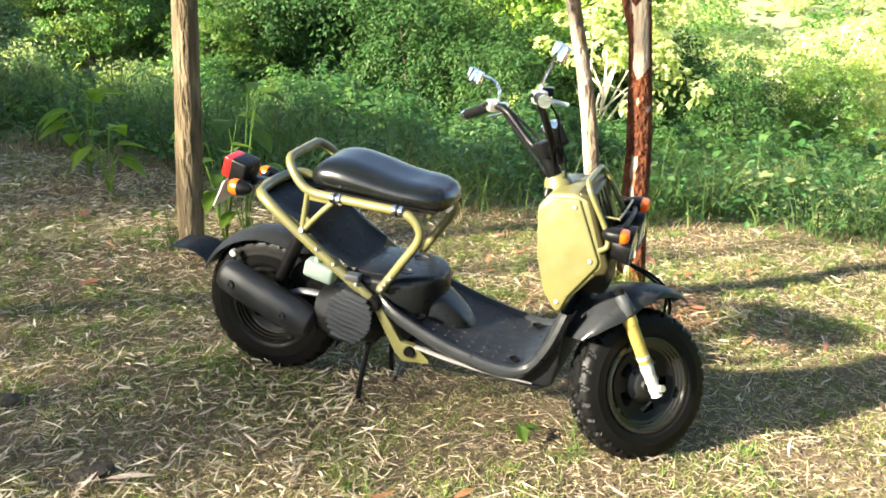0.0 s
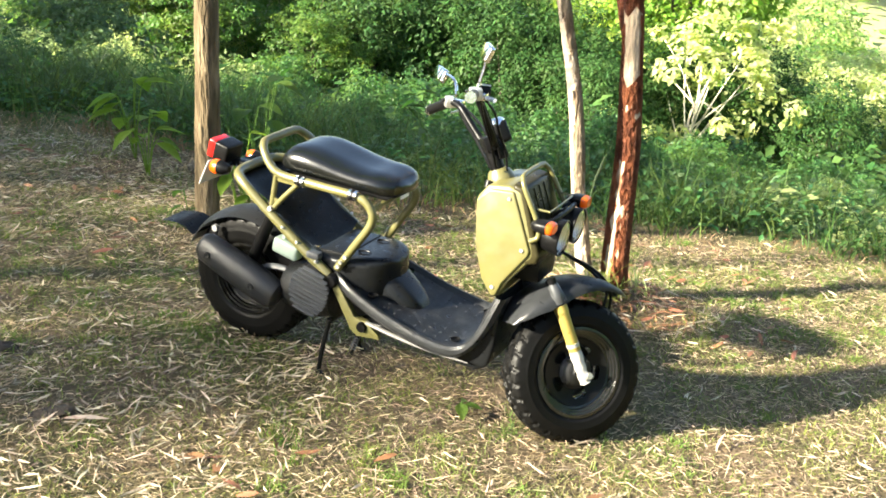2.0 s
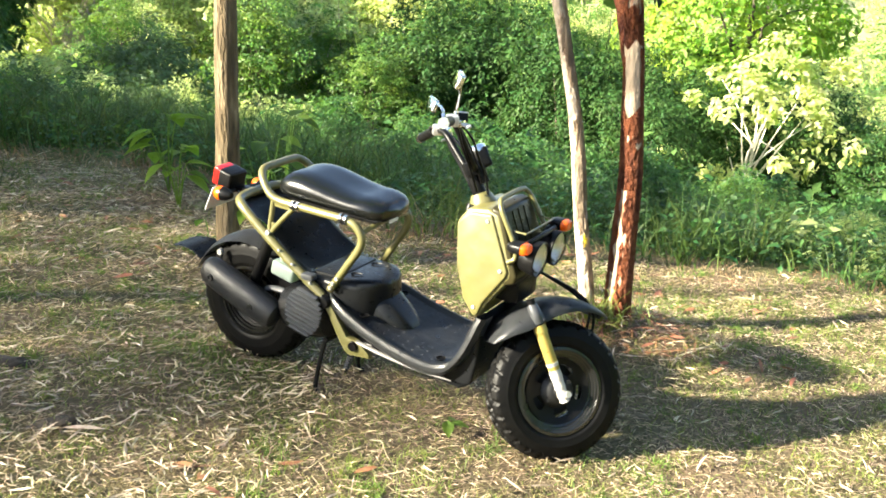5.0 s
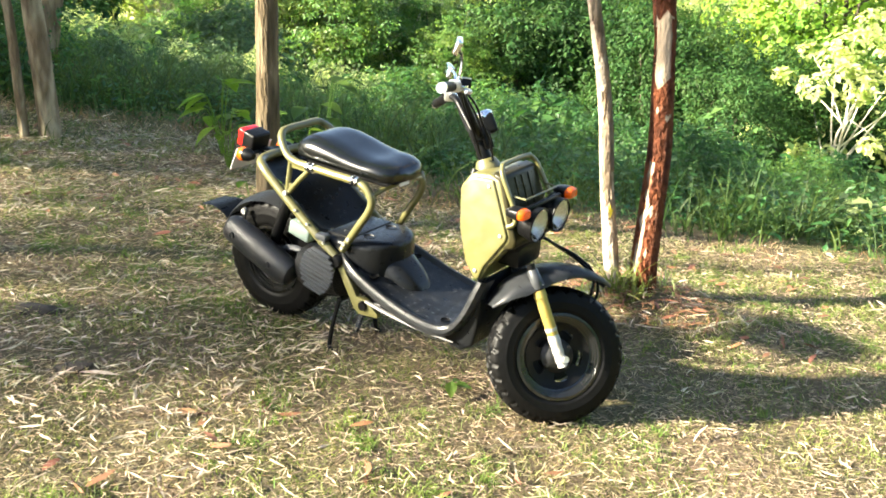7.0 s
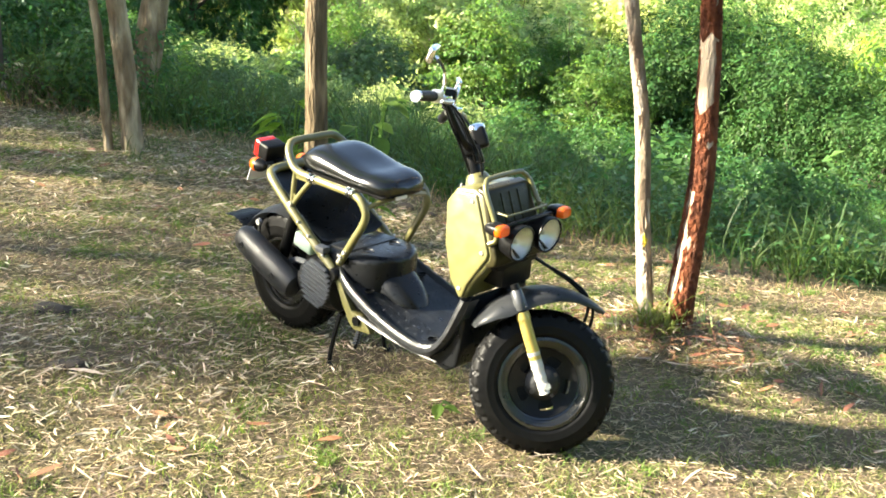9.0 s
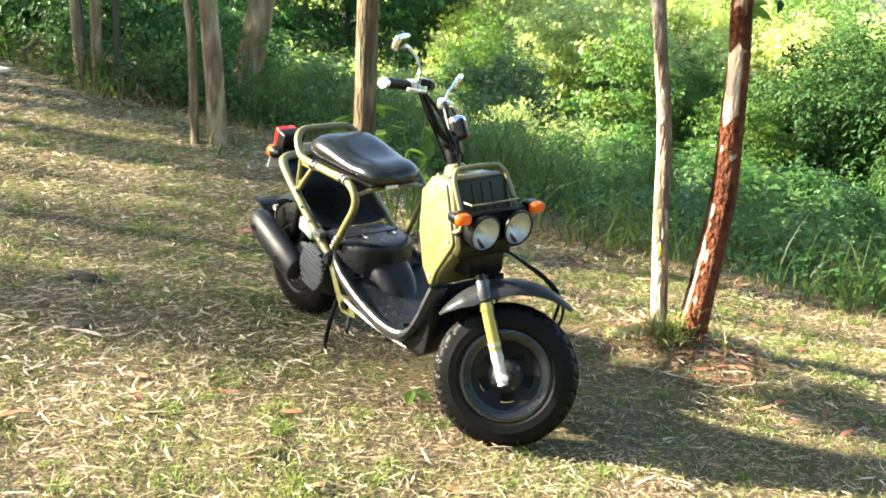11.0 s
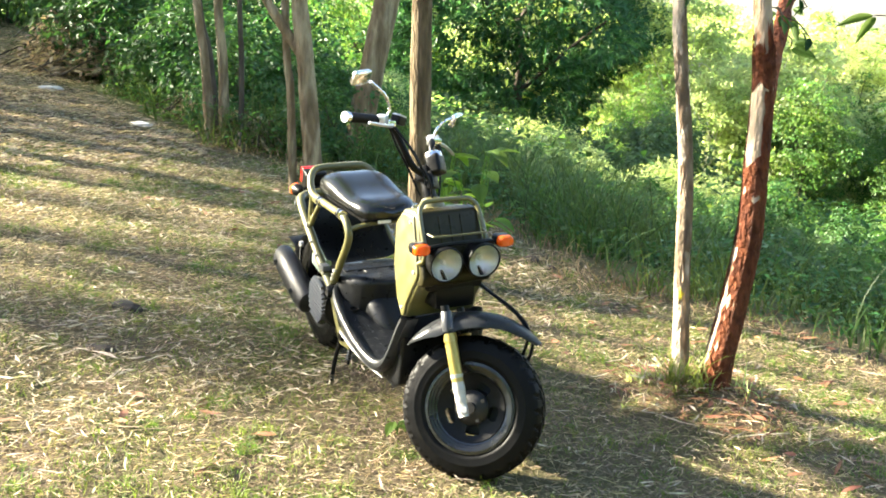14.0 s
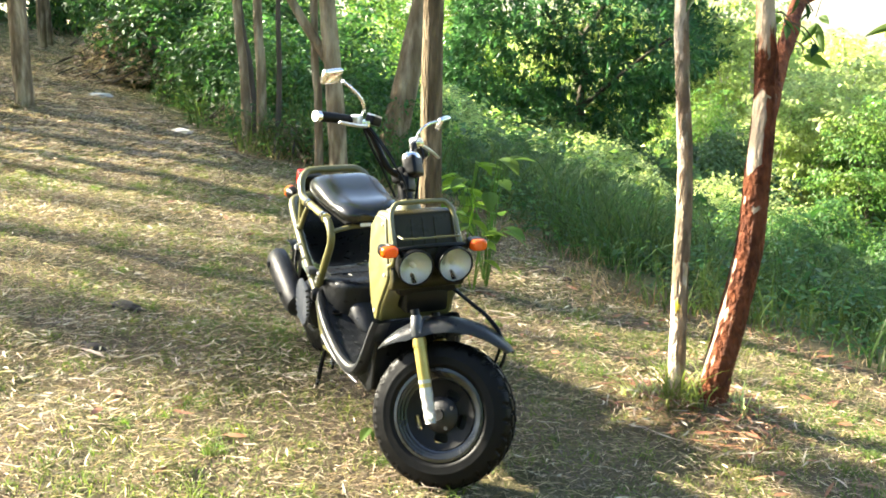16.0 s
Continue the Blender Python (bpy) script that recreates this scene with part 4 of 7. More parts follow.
# twin head lamps, turn signals
def pointing(at, tilt=0.0, yaw=0.0):
    return Matrix.Translation(at) @ Matrix.Rotation(radians(90 + yaw), 4, "Z") @ Matrix.Rotation(radians(tilt), 4, "X")


for s in (-1, 1):
    m = pointing((-0.038, s * 0.068, 0.686), 4)
    lamp = part("head_lamp", lathe([(0.0, 0.075), (0.03, 0.07), (0.05, 0.045), (0.057, 0.01), (0.0595, -0.006), (0.0595, -0.012), (0.056, -0.014), (0.0535, -0.006)], 40), M["black"], scooter, "round head lamp with a black bezel", m=m)
    part("reflector", lathe([(0.0, 0.040), (0.012, 0.038), (0.03, 0.026), (0.045, 0.008), (0.0535, -0.008)], 40), M["reflector"], lamp, m=m)
    part("bulb", lathe([(0, 0.006), (0.007, 0.01), (0.009, 0.03), (0.0, 0.04)], 12), M["plate"], lamp, m=m)
    lens = part("lens", lathe([(0.0, -0.0205), (0.02, -0.0195), (0.038, -0.0165), (0.0535, -0.010), (0.0535, -0.007), (0.038, -0.0135), (0.02, -0.0165), (0.0, -0.0175)], 40), M["lens"], lamp, "clear lamp glass", m=m)
    lens.visible_shadow = False
    part("bracket", tube([(-0.10, s * 0.068, 0.66), (-0.075, s * 0.068, 0.655), (-0.04, s * 0.068, 0.633)], 0.009, 8, 3), M["black"], lamp)
    sig = part("turn_signal", rings_mesh([[(x, s * (0.152 + yy * 1.0), 0.741 + zz) for yy, zz in [(0.029 * k * abs(math.cos(a)) ** 0.6 * (1 if math.cos(a) > 0 else -1), 0.019 * k * abs(math.sin(a)) ** 0.6 * (1 if math.sin(a) > 0 else -1)) for a in (2 * math.pi * i / 24 for i in range(24))]] for x, k in ((-0.105, 0.35), (-0.095, 0.75), (-0.08, 0.95), (-0.062, 1.0), (-0.054, 1.03), (-0.050, 1.03), (-0.050, 0.98))]), M["black"], scooter, "amber turn signal in a black housing")
    part("amber_lens", rings_mesh([[(x, s * (0.152 + yy), 0.741 + zz) for yy, zz in [(0.029 * k * abs(math.cos(a)) ** 0.6 * (1 if math.cos(a) > 0 else -1), 0.019 * k * abs(math.sin(a)) ** 0.6 * (1 if math.sin(a) > 0 else -1)) for a in (2 * math.pi * i / 24 for i in range(24))]] for x, k in ((-0.050, 0.98), (-0.043, 0.97), (-0.033, 0.9), (-0.028, 0.7))]), M["amber"], sig)
    part("stalk", tube([(-0.09, s * 0.09, 0.725), (-0.085, s * 0.12, 0.735)], 0.009, 8, 1), M["black"], sig)

# handlebar and controls
bar_half = [(-0.332, 0, 0.915), (-0.332, -0.045, 0.915), (-0.348, -0.085, 0.93), (-0.385, -0.118, 0.985), (-0.412, -0.142, 1.025), (-0.432, -0.18, 1.043), (-0.452, -0.23, 1.040), (-0.470, -0.30, 1.030)]
bar = part("handlebar", tube(mirrored(bar_half)[::-1] + bar_half[1:], 0.0115, 12, 6), M["black"], scooter, "high black handlebar turned to its left", m=STEER)
for s in (-1, 1):
    Y = lambda p: STEER @ Vector((p[0], s * -p[1], p[2]))
    part("grip", tube([Y((-0.450, -0.222, 1.041)), Y((-0.462, -0.27, 1.034)), Y((-0.480, -0.336, 1.023))], 0.0165, 16, 3), M["rubber"], bar, "ribbed rubber grip")
    part("bar_end", tube([Y((-0.480, -0.335, 1.023)), Y((-0.484, -0.352, 1.020))], 0.0172, 16, 1), M["chrome"], bar, "chromed bar end")
    sw = part("switch_box", box(0.040, 0.038, 0.038, 0.010), M["alloy"], bar, "silver switch box")
    sw.data.transform(Matrix.Translation(Y((-0.440, -0.198, 1.046))) @ Matrix.Rotation(radians(STEER_ANGLE), 4, "Z"))
    part("lever", tube([Y((-0.415, -0.185, 1.042)), Y((-0.392, -0.20, 1.036)), Y((-0.390, -0.25, 1.028)), Y((-0.408, -0.325, 1.020))], lambda t: 0.008 - 0.002 * t, 8, 5, flat=0.7), M["alloy"], bar, "polished brake lever")
    part("cable", tube([Y((-0.42, -0.165, 1.05)), Y((-0.385, -0.12, 1.01)), Y((-0.345, -0.07, 0.96)), Y((-0.30, -0.03, 0.87))], 0.0035, 6, 5), M["black"], bar)
    part("switch_button", box(0.012, 0.016, 0.010, 0.003), M["black"], sw).data.transform(Matrix.Translation(Y((-0.464, -0.198, 1.05))))
    part("lever_perch", box(0.04, 0.03, 0.022, 0.006), M["chrome"], bar).data.transform(Matrix.Translation(Y((-0.418, -0.178, 1.044))))
    mir = part("rear_view_mirror", tube([Y((-0.432, -0.182, 1.055)), Y((-0.428, -0.185, 1.09)), Y((-0.430, -0.235, 1.125)), Y((-0.445, -0.315, 1.148))], 0.0055, 8, 5), M["chrome"], bar, "chromed stem mirror")
    c = Vector(Y((-0.452, -0.365, 1.150)))
    head_m = Matrix.Translation(c) @ Matrix.Rotation(radians(STEER_ANGLE + s * 6), 4, "Z") @ Matrix.Rotation(radians(22), 4, "Y")
    part("mirror_shell", box(0.019, 0.084, 0.048, 0.008, head_m, 3), M["chrome"], mir)
    part("mirror_pane", box(0.003, 0.076, 0.040, 0.001, head_m @ Matrix.Translation((-0.0105, 0, 0))), M["mirror"], mir)
    part("cable", tube([Y((-0.408, -0.178, 1.04)), Y((-0.362, -0.145, 1.0)), Y((-0.33, -0.09, 0.95)), Y((-0.29, -0.04, 0.89)), Y((-0.27, -0.02, 0.82))], 0.004, 6, 6), M["black"], bar)
    part("cable", tube([Y((-0.418, -0.172, 1.03)), Y((-0.392, -0.135, 0.975)), Y((-0.355, -0.09, 0.915)), Y((-0.315, -0.04, 0.84))], 0.0045, 6, 6), M["black"], bar)
reservoir = part("brake_reservoir", box(0.036, 0.052, 0.03, 0.008, STEER @ Matrix.Translation((-0.405, -0.150, 1.062)), 3), M["black"], bar, "black brake fluid reservoir")
part("lid", box(0.032, 0.047, 0.005, 0.002, STEER @ Matrix.Translation((-0.405, -0.150, 1.0785))), M["alloy"], reservoir)
dial_m = STEER @ Matrix.Translation((-0.305, 0.0, 0.955)) @ Matrix.Rotation(radians(-28), 4, "Y")
dial = part("speedometer", box(0.05, 0.062, 0.07, 0.012, dial_m, 3), M["black"], bar, "black boxed speedometer")
part("dial_ring", lathe([(0.0, -0.010), (0.020, -0.009), (0.029, -0.003), (0.031, 0.004), (0.031, 0.014)], 28), M["chrome"], dial, m=dial_m @ Matrix.Translation((-0.004, 0, 0.038)) @ Matrix.Rotation(radians(-90), 4, "X"))
part("bar_clamp", box(0.05, 0.075, 0.05, 0.010, STEER @ Matrix.Translation((-0.334, 0, 0.915)) @ Matrix.Rotation(radians(-RAKE), 4, "Y")), M["black"], bar)
part("horn_bracket", box(0.03, 0.05, 0.06, 0.006, STEER @ Matrix.Translation((-0.30, -0.01, 0.90)) @ Matrix.Rotation(radians(-RAKE), 4, "Y")), M["black"], bar)
for pts in ([(-0.10, 0.03, 0.62), (-0.02, 0.06, 0.585), (0.08, 0.075, 0.545), (0.14, 0.08, 0.49), (0.13, 0.085, 0.38), (0.09, 0.08, 0.29)], [(-0.10, 0.05, 0.62), (0.0, 0.07, 0.575), (0.09, 0.09, 0.53), (0.16, 0.09, 0.46), (0.14, 0.09, 0.35), (0.07, 0.085, 0.26)]):
    part("brake_cable", tube([STEER @ Vector(p) for p in pts], 0.0055, 8, 6), M["black"], scooter)

# rear mudguard and flap
def rear_guard(u, v):
    a = radians(32 + 128 * u)
    r = 0.282 + 0.006 * u
    s = v * 2 - 1
    return (REAR.x + (r - 0.022 * abs(s) ** 2.5) * math.cos(a), s * 0.082, REAR.z + (r - 0.022 * abs(s) ** 2.5) * math.sin(a) - 0.018)


rg = part("rear_mudguard", sheet(rear_guard, 26, 10, 0.004), M["lip"], scooter, "dark grey plastic rear mudguard")
part("mud_flap", sheet(lambda u, v: (-1.475 - 0.155 * u, (v * 2 - 1) * (0.074 - 0.01 * u * u), 0.345 + 0.045 * math.sin(u * 2.2) * (1 - u) + 0.022 * u), 8, 8, 0.005), M["plastic"], rg)
for s in (-1, 1):
    part("guard_bolt", lathe([(0, -0.01), (0.012, -0.01), (0.014, 0.004), (0, 0.004)], 10), M["alloy"], rg, m=Matrix.Translation((-1.355, s * 0.088, 0.408)) @ Matrix.Rotation(0 if s < 0 else math.pi, 4, "Z"))
part("guard_stay", tube([(-1.355, -0.088, 0.405), (-1.34, -0.10, 0.36), (-1.30, -0.11, 0.30)], 0.006, 8, 3), M["black"], rg)

# engine, fan cover, muffler, bottle
eng = part("engine", joined(
    tube([(-0.99, -0.10, 0.285), (-0.90, -0.11, 0.30), (-0.80, -0.11, 0.30)], lambda t: 0.082 + 0.012 * math.sin(t * 3), 20, 3),
    box(0.30, 0.17, 0.13, 0.03, Matrix.Translation((-0.84, 0.02, 0.27))),
    box(0.42, 0.075, 0.12, 0.03, Matrix.Translation((-1.06, 0.115, 0.265)) @ Matrix.Rotation(radians(8), 4, "Y")),
    box(0.12, 0.14, 0.10, 0.02, Matrix.Translation((-0.73, -0.02, 0.30)))), M["engine"], scooter, "dark cast engine and belt case")
fan_m = Matrix.Translation((-0.872, -0.186, 0.322)) @ Matrix.Rotation(radians(6), 4, "Y")
cover = part("fan_cover", lathe([(0.0, -0.012), (0.045, -0.012), (0.06, -0.01), (0.082, -0.004), (0.092, 0.012), (0.094, 0.05)], 36), M["engine"], scooter, "ribbed round fan cover", m=fan_m @ Matrix.Diagonal((0.78, 1, 0.94, 1)))
for k in range(10):
    zz = -0.072 + 0.016 * k
    w = 0.078 * math.sqrt(max(0.05, 1 - (zz / 0.088) ** 2))
    part("rib", box(2 * w, 0.016, 0.0085, 0.003, fan_m @ Matrix.Rotation(radians(7), 4, "Y") @ Matrix.Translation((0, -0.014, zz * 1.08)) @ Matrix.Rotation(radians(22), 4, "X")), M["fan"], cover)
mu = [(-1.348, 0.382, 0.018), (-1.340, 0.379, 0.040), (-1.322, 0.372, 0.052), (-1.25, 0.345, 0.057), (-1.12, 0.297, 0.058), (-1.05, 0.271, 0.056), (-1.018, 0.259, 0.046), (-1.006, 0.255, 0.026)]
ex_up = Vector((0.141, 0, 0.38)).normalized()
muffler = part("muffler", rings_mesh([[Vector((x, -0.182, z)) + (Vector((0, 1, 0)) * math.cos(a) * 0.86 + ex_up * math.sin(a) * 1.08) * r for a in (2 * math.pi * k / 32 for k in range(32))] for x, z, r in mu]), M["muffler"], scooter, "matt black muffler with a heat guard")
for bx, bz in ((-1.283, 0.362), (-1.095, 0.291)):
    part("guard_screw", lathe([(0, -0.001), (0.007, -0.002), (0.008, -0.006), (0.012, -0.006), (0.014, 0.004)], 16), M["engine"], muffler, m=Matrix.Translation((bx, -0.229, bz)))
part("exhaust_pipe", tube([(-0.99, -0.16, 0.25), (-0.93, -0.12, 0.20), (-0.86, -0.05, 0.19), (-0.78, 0.0, 0.22)], 0.014, 10, 5), M["engine"], muffler)
part("swing_stay", tube([(-1.235, -0.095, 0.244), (-1.10, -0.115, 0.33), (-0.97, -0.13, 0.345)], 0.012, 8, 3, flat=0.6), M["fan"], scooter, "dark cast stay at the rear hub")
bottle = part("coolant_bottle", box(0.105, 0.05, 0.058, 0.014, Matrix.Translation((-1.008, -0.128, 0.428)) @ Matrix.Rotation(radians(12), 4, "Y"), 3), M["bottle"], scooter, "milky white coolant bottle")
part("cap", tube([(-1.02, -0.128, 0.45), (-1.018, -0.128, 0.475)], 0.012, 12, 1), M["bottle"], bottle)
part("spark_cap", box(0.05, 0.035, 0.025, 0.008, Matrix.Translation((-0.875, -0.165, 0.448))), M["fan"], eng)
for s in (-1, 1):
    part("shock_absorber", tube([(-1.19, s * 0.105, 0.30), (-1.12, s * 0.11, 0.46), (-1.08, s * 0.112, 0.55)], 0.022, 12, 3), M["black"], scooter)
part("inner_guard", sheet(lambda u, v: (REAR.x + 0.275 * math.cos(radians(-20 + 52 * u)), (v * 2 - 1) * 0.085, REAR.z + 0.275 * math.sin(radians(-20 + 52 * u))), 8, 4, 0.004), M["black"], scooter)

# tail lamp, rear signals, plate
tail = part("tail_lamp", box(0.062, 0.094, 0.080, 0.010, Matrix.Translation((-1.342, -0.035, 0.690)) @ Matrix.Rotation(radians(14), 4, "Y"), 3), M["black"], scooter, "square tail lamp in a black housing")
part("red_lens", box(0.034, 0.086, 0.070, 0.009, Matrix.Translation((-1.382, -0.035, 0.703)) @ Matrix.Rotation(radians(14), 4, "Y"), 3), M["red"], tail)
part("tail_bracket", joined(box(0.10, 0.05, 0.022, 0.006, Matrix.Translation((-1.30, -0.02, 0.655))), tube([(-1.31, -0.12, 0.66), (-1.325, 0.12, 0.64)], 0.008, 8, 1)), M["black"], tail)
for s in (-1, 1):
    sig = part("rear_turn_signal", lathe([(0.0, 0.045), (0.012, 0.042), (0.024, 0.02), (0.027, 0.0)], 20), M["black"], scooter, "amber rear turn signal", m=Matrix.Translation((-1.322 - 0.012 * s, s * 0.122, 0.645 - 0.014 * s)) @ Matrix.Rotation(radians(-90), 4, "Z"))
    part("amber_lens", lathe([(0.027, 0.0), (0.0275, -0.018), (0.022, -0.03), (0.0, -0.033)], 20), M["amber"], sig, m=Matrix.Translation((-1.322 - 0.012 * s, s * 0.122, 0.645 - 0.014 * s)) @ Matrix.Rotation(radians(-90), 4, "Z"))
plate_m = Matrix.Translation((-1.405, 0, 0.612)) @ Matrix.Rotation(radians(24), 4, "Y")
num = part("number_plate", box(0.004, 0.19, 0.105, 0.0015, plate_m), M["plate"], scooter, "small white plate with its marks plain")
for y, w in ((-0.06, 0.022), (-0.03, 0.022), (0.0, 0.022), (0.03, 0.022), (0.06, 0.022)):
    part("mark", box(0.002, w, 0.035, 0.0, plate_m @ Matrix.Translation((-0.0032, y, -0.01))), M["black"], num)
part("plate_holder", tube([(-1.34, 0, 0.675), (-1.375, 0, 0.668), (-1.392, 0, 0.64)], 0.008, 8, 3), M["chrome"], num)

# stands
stand = part("centre_stand", joined(tube([(-0.845, -0.10, 0.18), (-0.852, -0.125, 0.09), (-0.855, -0.142, 0.0), (-0.835, -0.150, -0.013)], 0.009, 8, 4), tube([(-0.845, 0.10, 0.18), (-0.852, 0.125, 0.07), (-0.855, 0.142, -0.03), (-0.835, 0.150, -0.036)], 0.009, 8, 4), tube([(-0.845, -0.10, 0.18), (-0.845, 0.10, 0.18)], 0.012, 8, 1)), M["black"], scooter, "black centre stand holding the scooter upright")
coil = [(-0.70 + 0.085 * (k / 60) * -0.4 + 0.011 * math.cos(k * 0.9), -0.12 + 0.011 * math.sin(k * 0.9), 0.205 - 0.10 * k / 60) for k in range(61)]
part("stand_spring", tube(coil, 0.0025, 5, 1), M["fan"], stand)
part("spring_rod", tube([(-0.70, -0.12, 0.22), (-0.715, -0.12, 0.16), (-0.735, -0.122, 0.09)], 0.006, 8, 3), M["black"], stand)


# ---- trees and undergrowth ----
def leaf_cloud(name, centres, out, length, width, mat, parent, droop=0.3, seed=1, plain=False, star=False):
    """Many small folded leaves (plain ones far off), one about each centre, pointing along out with some scatter."""
    r = np.random.default_rng(seed)
    n = len(centres)
    face = out / (np.linalg.norm(out, axis=1)[:, None] + 1e-9) * 0.8 + np.array([0, 0, 0.55]) + r.normal(0, 0.45, (n, 3))
    face /= np.linalg.norm(face, axis=1)[:, None] + 1e-9
    d = r.normal(0, 0.6, (n, 3)) + out * 0.5
    d[:, 2] -= droop
    d -= face * np.sum(d * face, 1)[:, None]
    d /= np.linalg.norm(d, axis=1)[:, None] + 1e-9
    if star:                                    # whorls: leaves radiate from the tip of their twig
        d = out / (np.linalg.norm(out, axis=1)[:, None] + 1e-9) + r.normal(0, 0.2, (n, 3))
        d[:, 2] -= droop * 0.5
        d /= np.linalg.norm(d, axis=1)[:, None] + 1e-9
        face = np.array([0, 0, 1.0]) + r.normal(0, 0.3, (n, 3))
        face -= d * np.sum(d * face, 1)[:, None]
        face /= np.linalg.norm(face, axis=1)[:, None] + 1e-9
    s = np.cross(d, face)
    up = face
    L = (length * r.uniform(0.6, 1.25, n))[:, None]
    W = (width * r.uniform(0.7, 1.25, n))[:, None]
    if plain:
        v = np.stack([centres - s * W * 0.5, centres + d * L, centres + s * W * 0.5], 1).reshape(-1, 3)
        return raw_mesh(name, v, (np.arange(n) * 3)[:, None] + np.array([0, 1, 2]), mat, parent)
    v = np.stack([centres, centres + d * L * 0.45 + s * W * 0.5 + up * W * 0.15, centres + d * L - up * L * 0.12, centres + d * L * 0.45 - s * W * 0.5 + up * W * 0.15], 1).reshape(-1, 3)
    b = (np.arange(n) * 4)[:, None]
    f = np.concatenate([b + np.array([0, 1, 2]), b + np.array([0, 2, 3])])
    return raw_mesh(name, v, f, mat, parent)


def clumps(r, n, per, centre, radii, spread, hollow=0.55, flat=1.0):
    """Leaf places in clumps within an uneven ellipsoid; most clumps lie near its skin."""
    c = r.normal(0, 1, (n, 3))
    c /= np.linalg.norm(c, axis=1)[:, None]
    wob = 1 + 0.22 * np.sin(c[:, 0] * 5 + 1) * np.cos(c[:, 1] * 4) + 0.15 * np.sin(c[:, 2] * 7 + c[:, 0] * 3)
    rad = r.uniform(hollow, 1.0, n) ** 0.7 * wob
    cc = np.array(centre) + c * rad[:, None] * np.array(radii)
    size = spread * r.uniform(0.6, 1.4, n)
    p = np.repeat(cc, per, 0)
    way = r.normal(0, 1, (n * per, 3)) + np.repeat(c, per, 0) * 0.7 + np.array([0, 0, 0.35])
    way /= np.linalg.norm(way, axis=1)[:, None]
    off = way * (np.repeat(size, per) * r.uniform(0.75, 1.75, n * per))[:, None] * np.array([1, 1, flat])
    return p + off, cc, way + np.repeat(c, per, 0) * 0.3


def taper_limb(points, r0, r1, sides=8, smooth=4, gnarl=0.0, seed=0, flare=0.0):
    """A limb of uneven round section from r0 down to r1."""
    rr = random.Random(seed)
    ph = rr.uniform(0, 6)
    return tube(points, lambda t: (r0 + (r1 - r0) * t) * (1 + gnarl * math.sin(t * 23 + ph) * math.sin(t * 57 + ph)) + flare * r0 * max(0, 0.08 - t) / 0.08, sides, smooth)


def make_tree(name, height, trunk_r, crown_c, crown_r, n_clump, per, spread, leaf_len, leaf_w, leaf_mat, bark, label, seed, limbs=6, lean=(0, 0), droop=0.3, flat=1.0, hollow=0.5, fork=0.35, limb_r=0.4, plain=False, star=False):
    """A tree at the origin: tapered trunk, limbs that reach into the crown, a crown of small leaves in clumps."""
    r = np.random.default_rng(seed)
    rr = random.Random(seed)
    t = thing(name, Matrix(), label, "tree")
    top = Vector((crown_c[0] * 0.8 + lean[0], crown_c[1] * 0.8 + lean[1], crown_c[2]))
    pts = [Vector((0, 0, -0.25)), Vector((0, 0, 0))] + [top * k + Vector((rr.uniform(-1, 1), rr.uniform(-1, 1), 0)) * 0.03 * height * k for k in (0.25, 0.5, 0.75, 1.0)]
    part("trunk", taper_limb(pts, trunk_r, trunk_r * 0.35, 10, 5, 0.08, seed), bark, t)
    p, cc, out = clumps(r, n_clump, per, crown_c, crown_r, spread, hollow, flat)
    for k in range(limbs):
        f = fork + (0.95 - fork) * k / max(1, limbs - 1)
        start = pts[1].lerp(top, f)
        goal = Vector(cc[rr.randrange(len(cc))])
        mid = start.lerp(goal, 0.5) + Vector((rr.uniform(-0.1, 0.1), rr.uniform(-0.1, 0.1), 0.12)) * height * 0.2
        part("limb", taper_limb([start, mid, goal], trunk_r * limb_r, trunk_r * 0.08, 6, 4, 0.1, seed + k), bark, t)
    leaf_cloud("crown", p, out, leaf_len, leaf_w, leaf_mat, t, droop, seed + 5, plain, star)
    return t


def place(x, y, s=1.0, turn=0.0, sink=0.0, sz=None):
    return Matrix.Translation((x, y, float(ht(x, y)) - sink)) @ Matrix.Rotation(radians(turn), 4, "Z")


def put(ob, x, y, s=1.0, turn=0.0, sink=0.0, group=""):
    c = copy_thing(ob, place(x, y, s, turn, sink))
    c.scale = (s, s, s * random.uniform(0.92, 1.1))
    if group:
        c["group"] = group
    return c


def settle(ob, x, y, s=1.0, turn=0.0, sink=0.0, group=""):
    """Stands the first of a kind at its own place."""
    ob.matrix_world = place(x, y, s, turn, sink)
    ob.scale = (s, s, s)
    if group:
        ob["group"] = group
    return ob


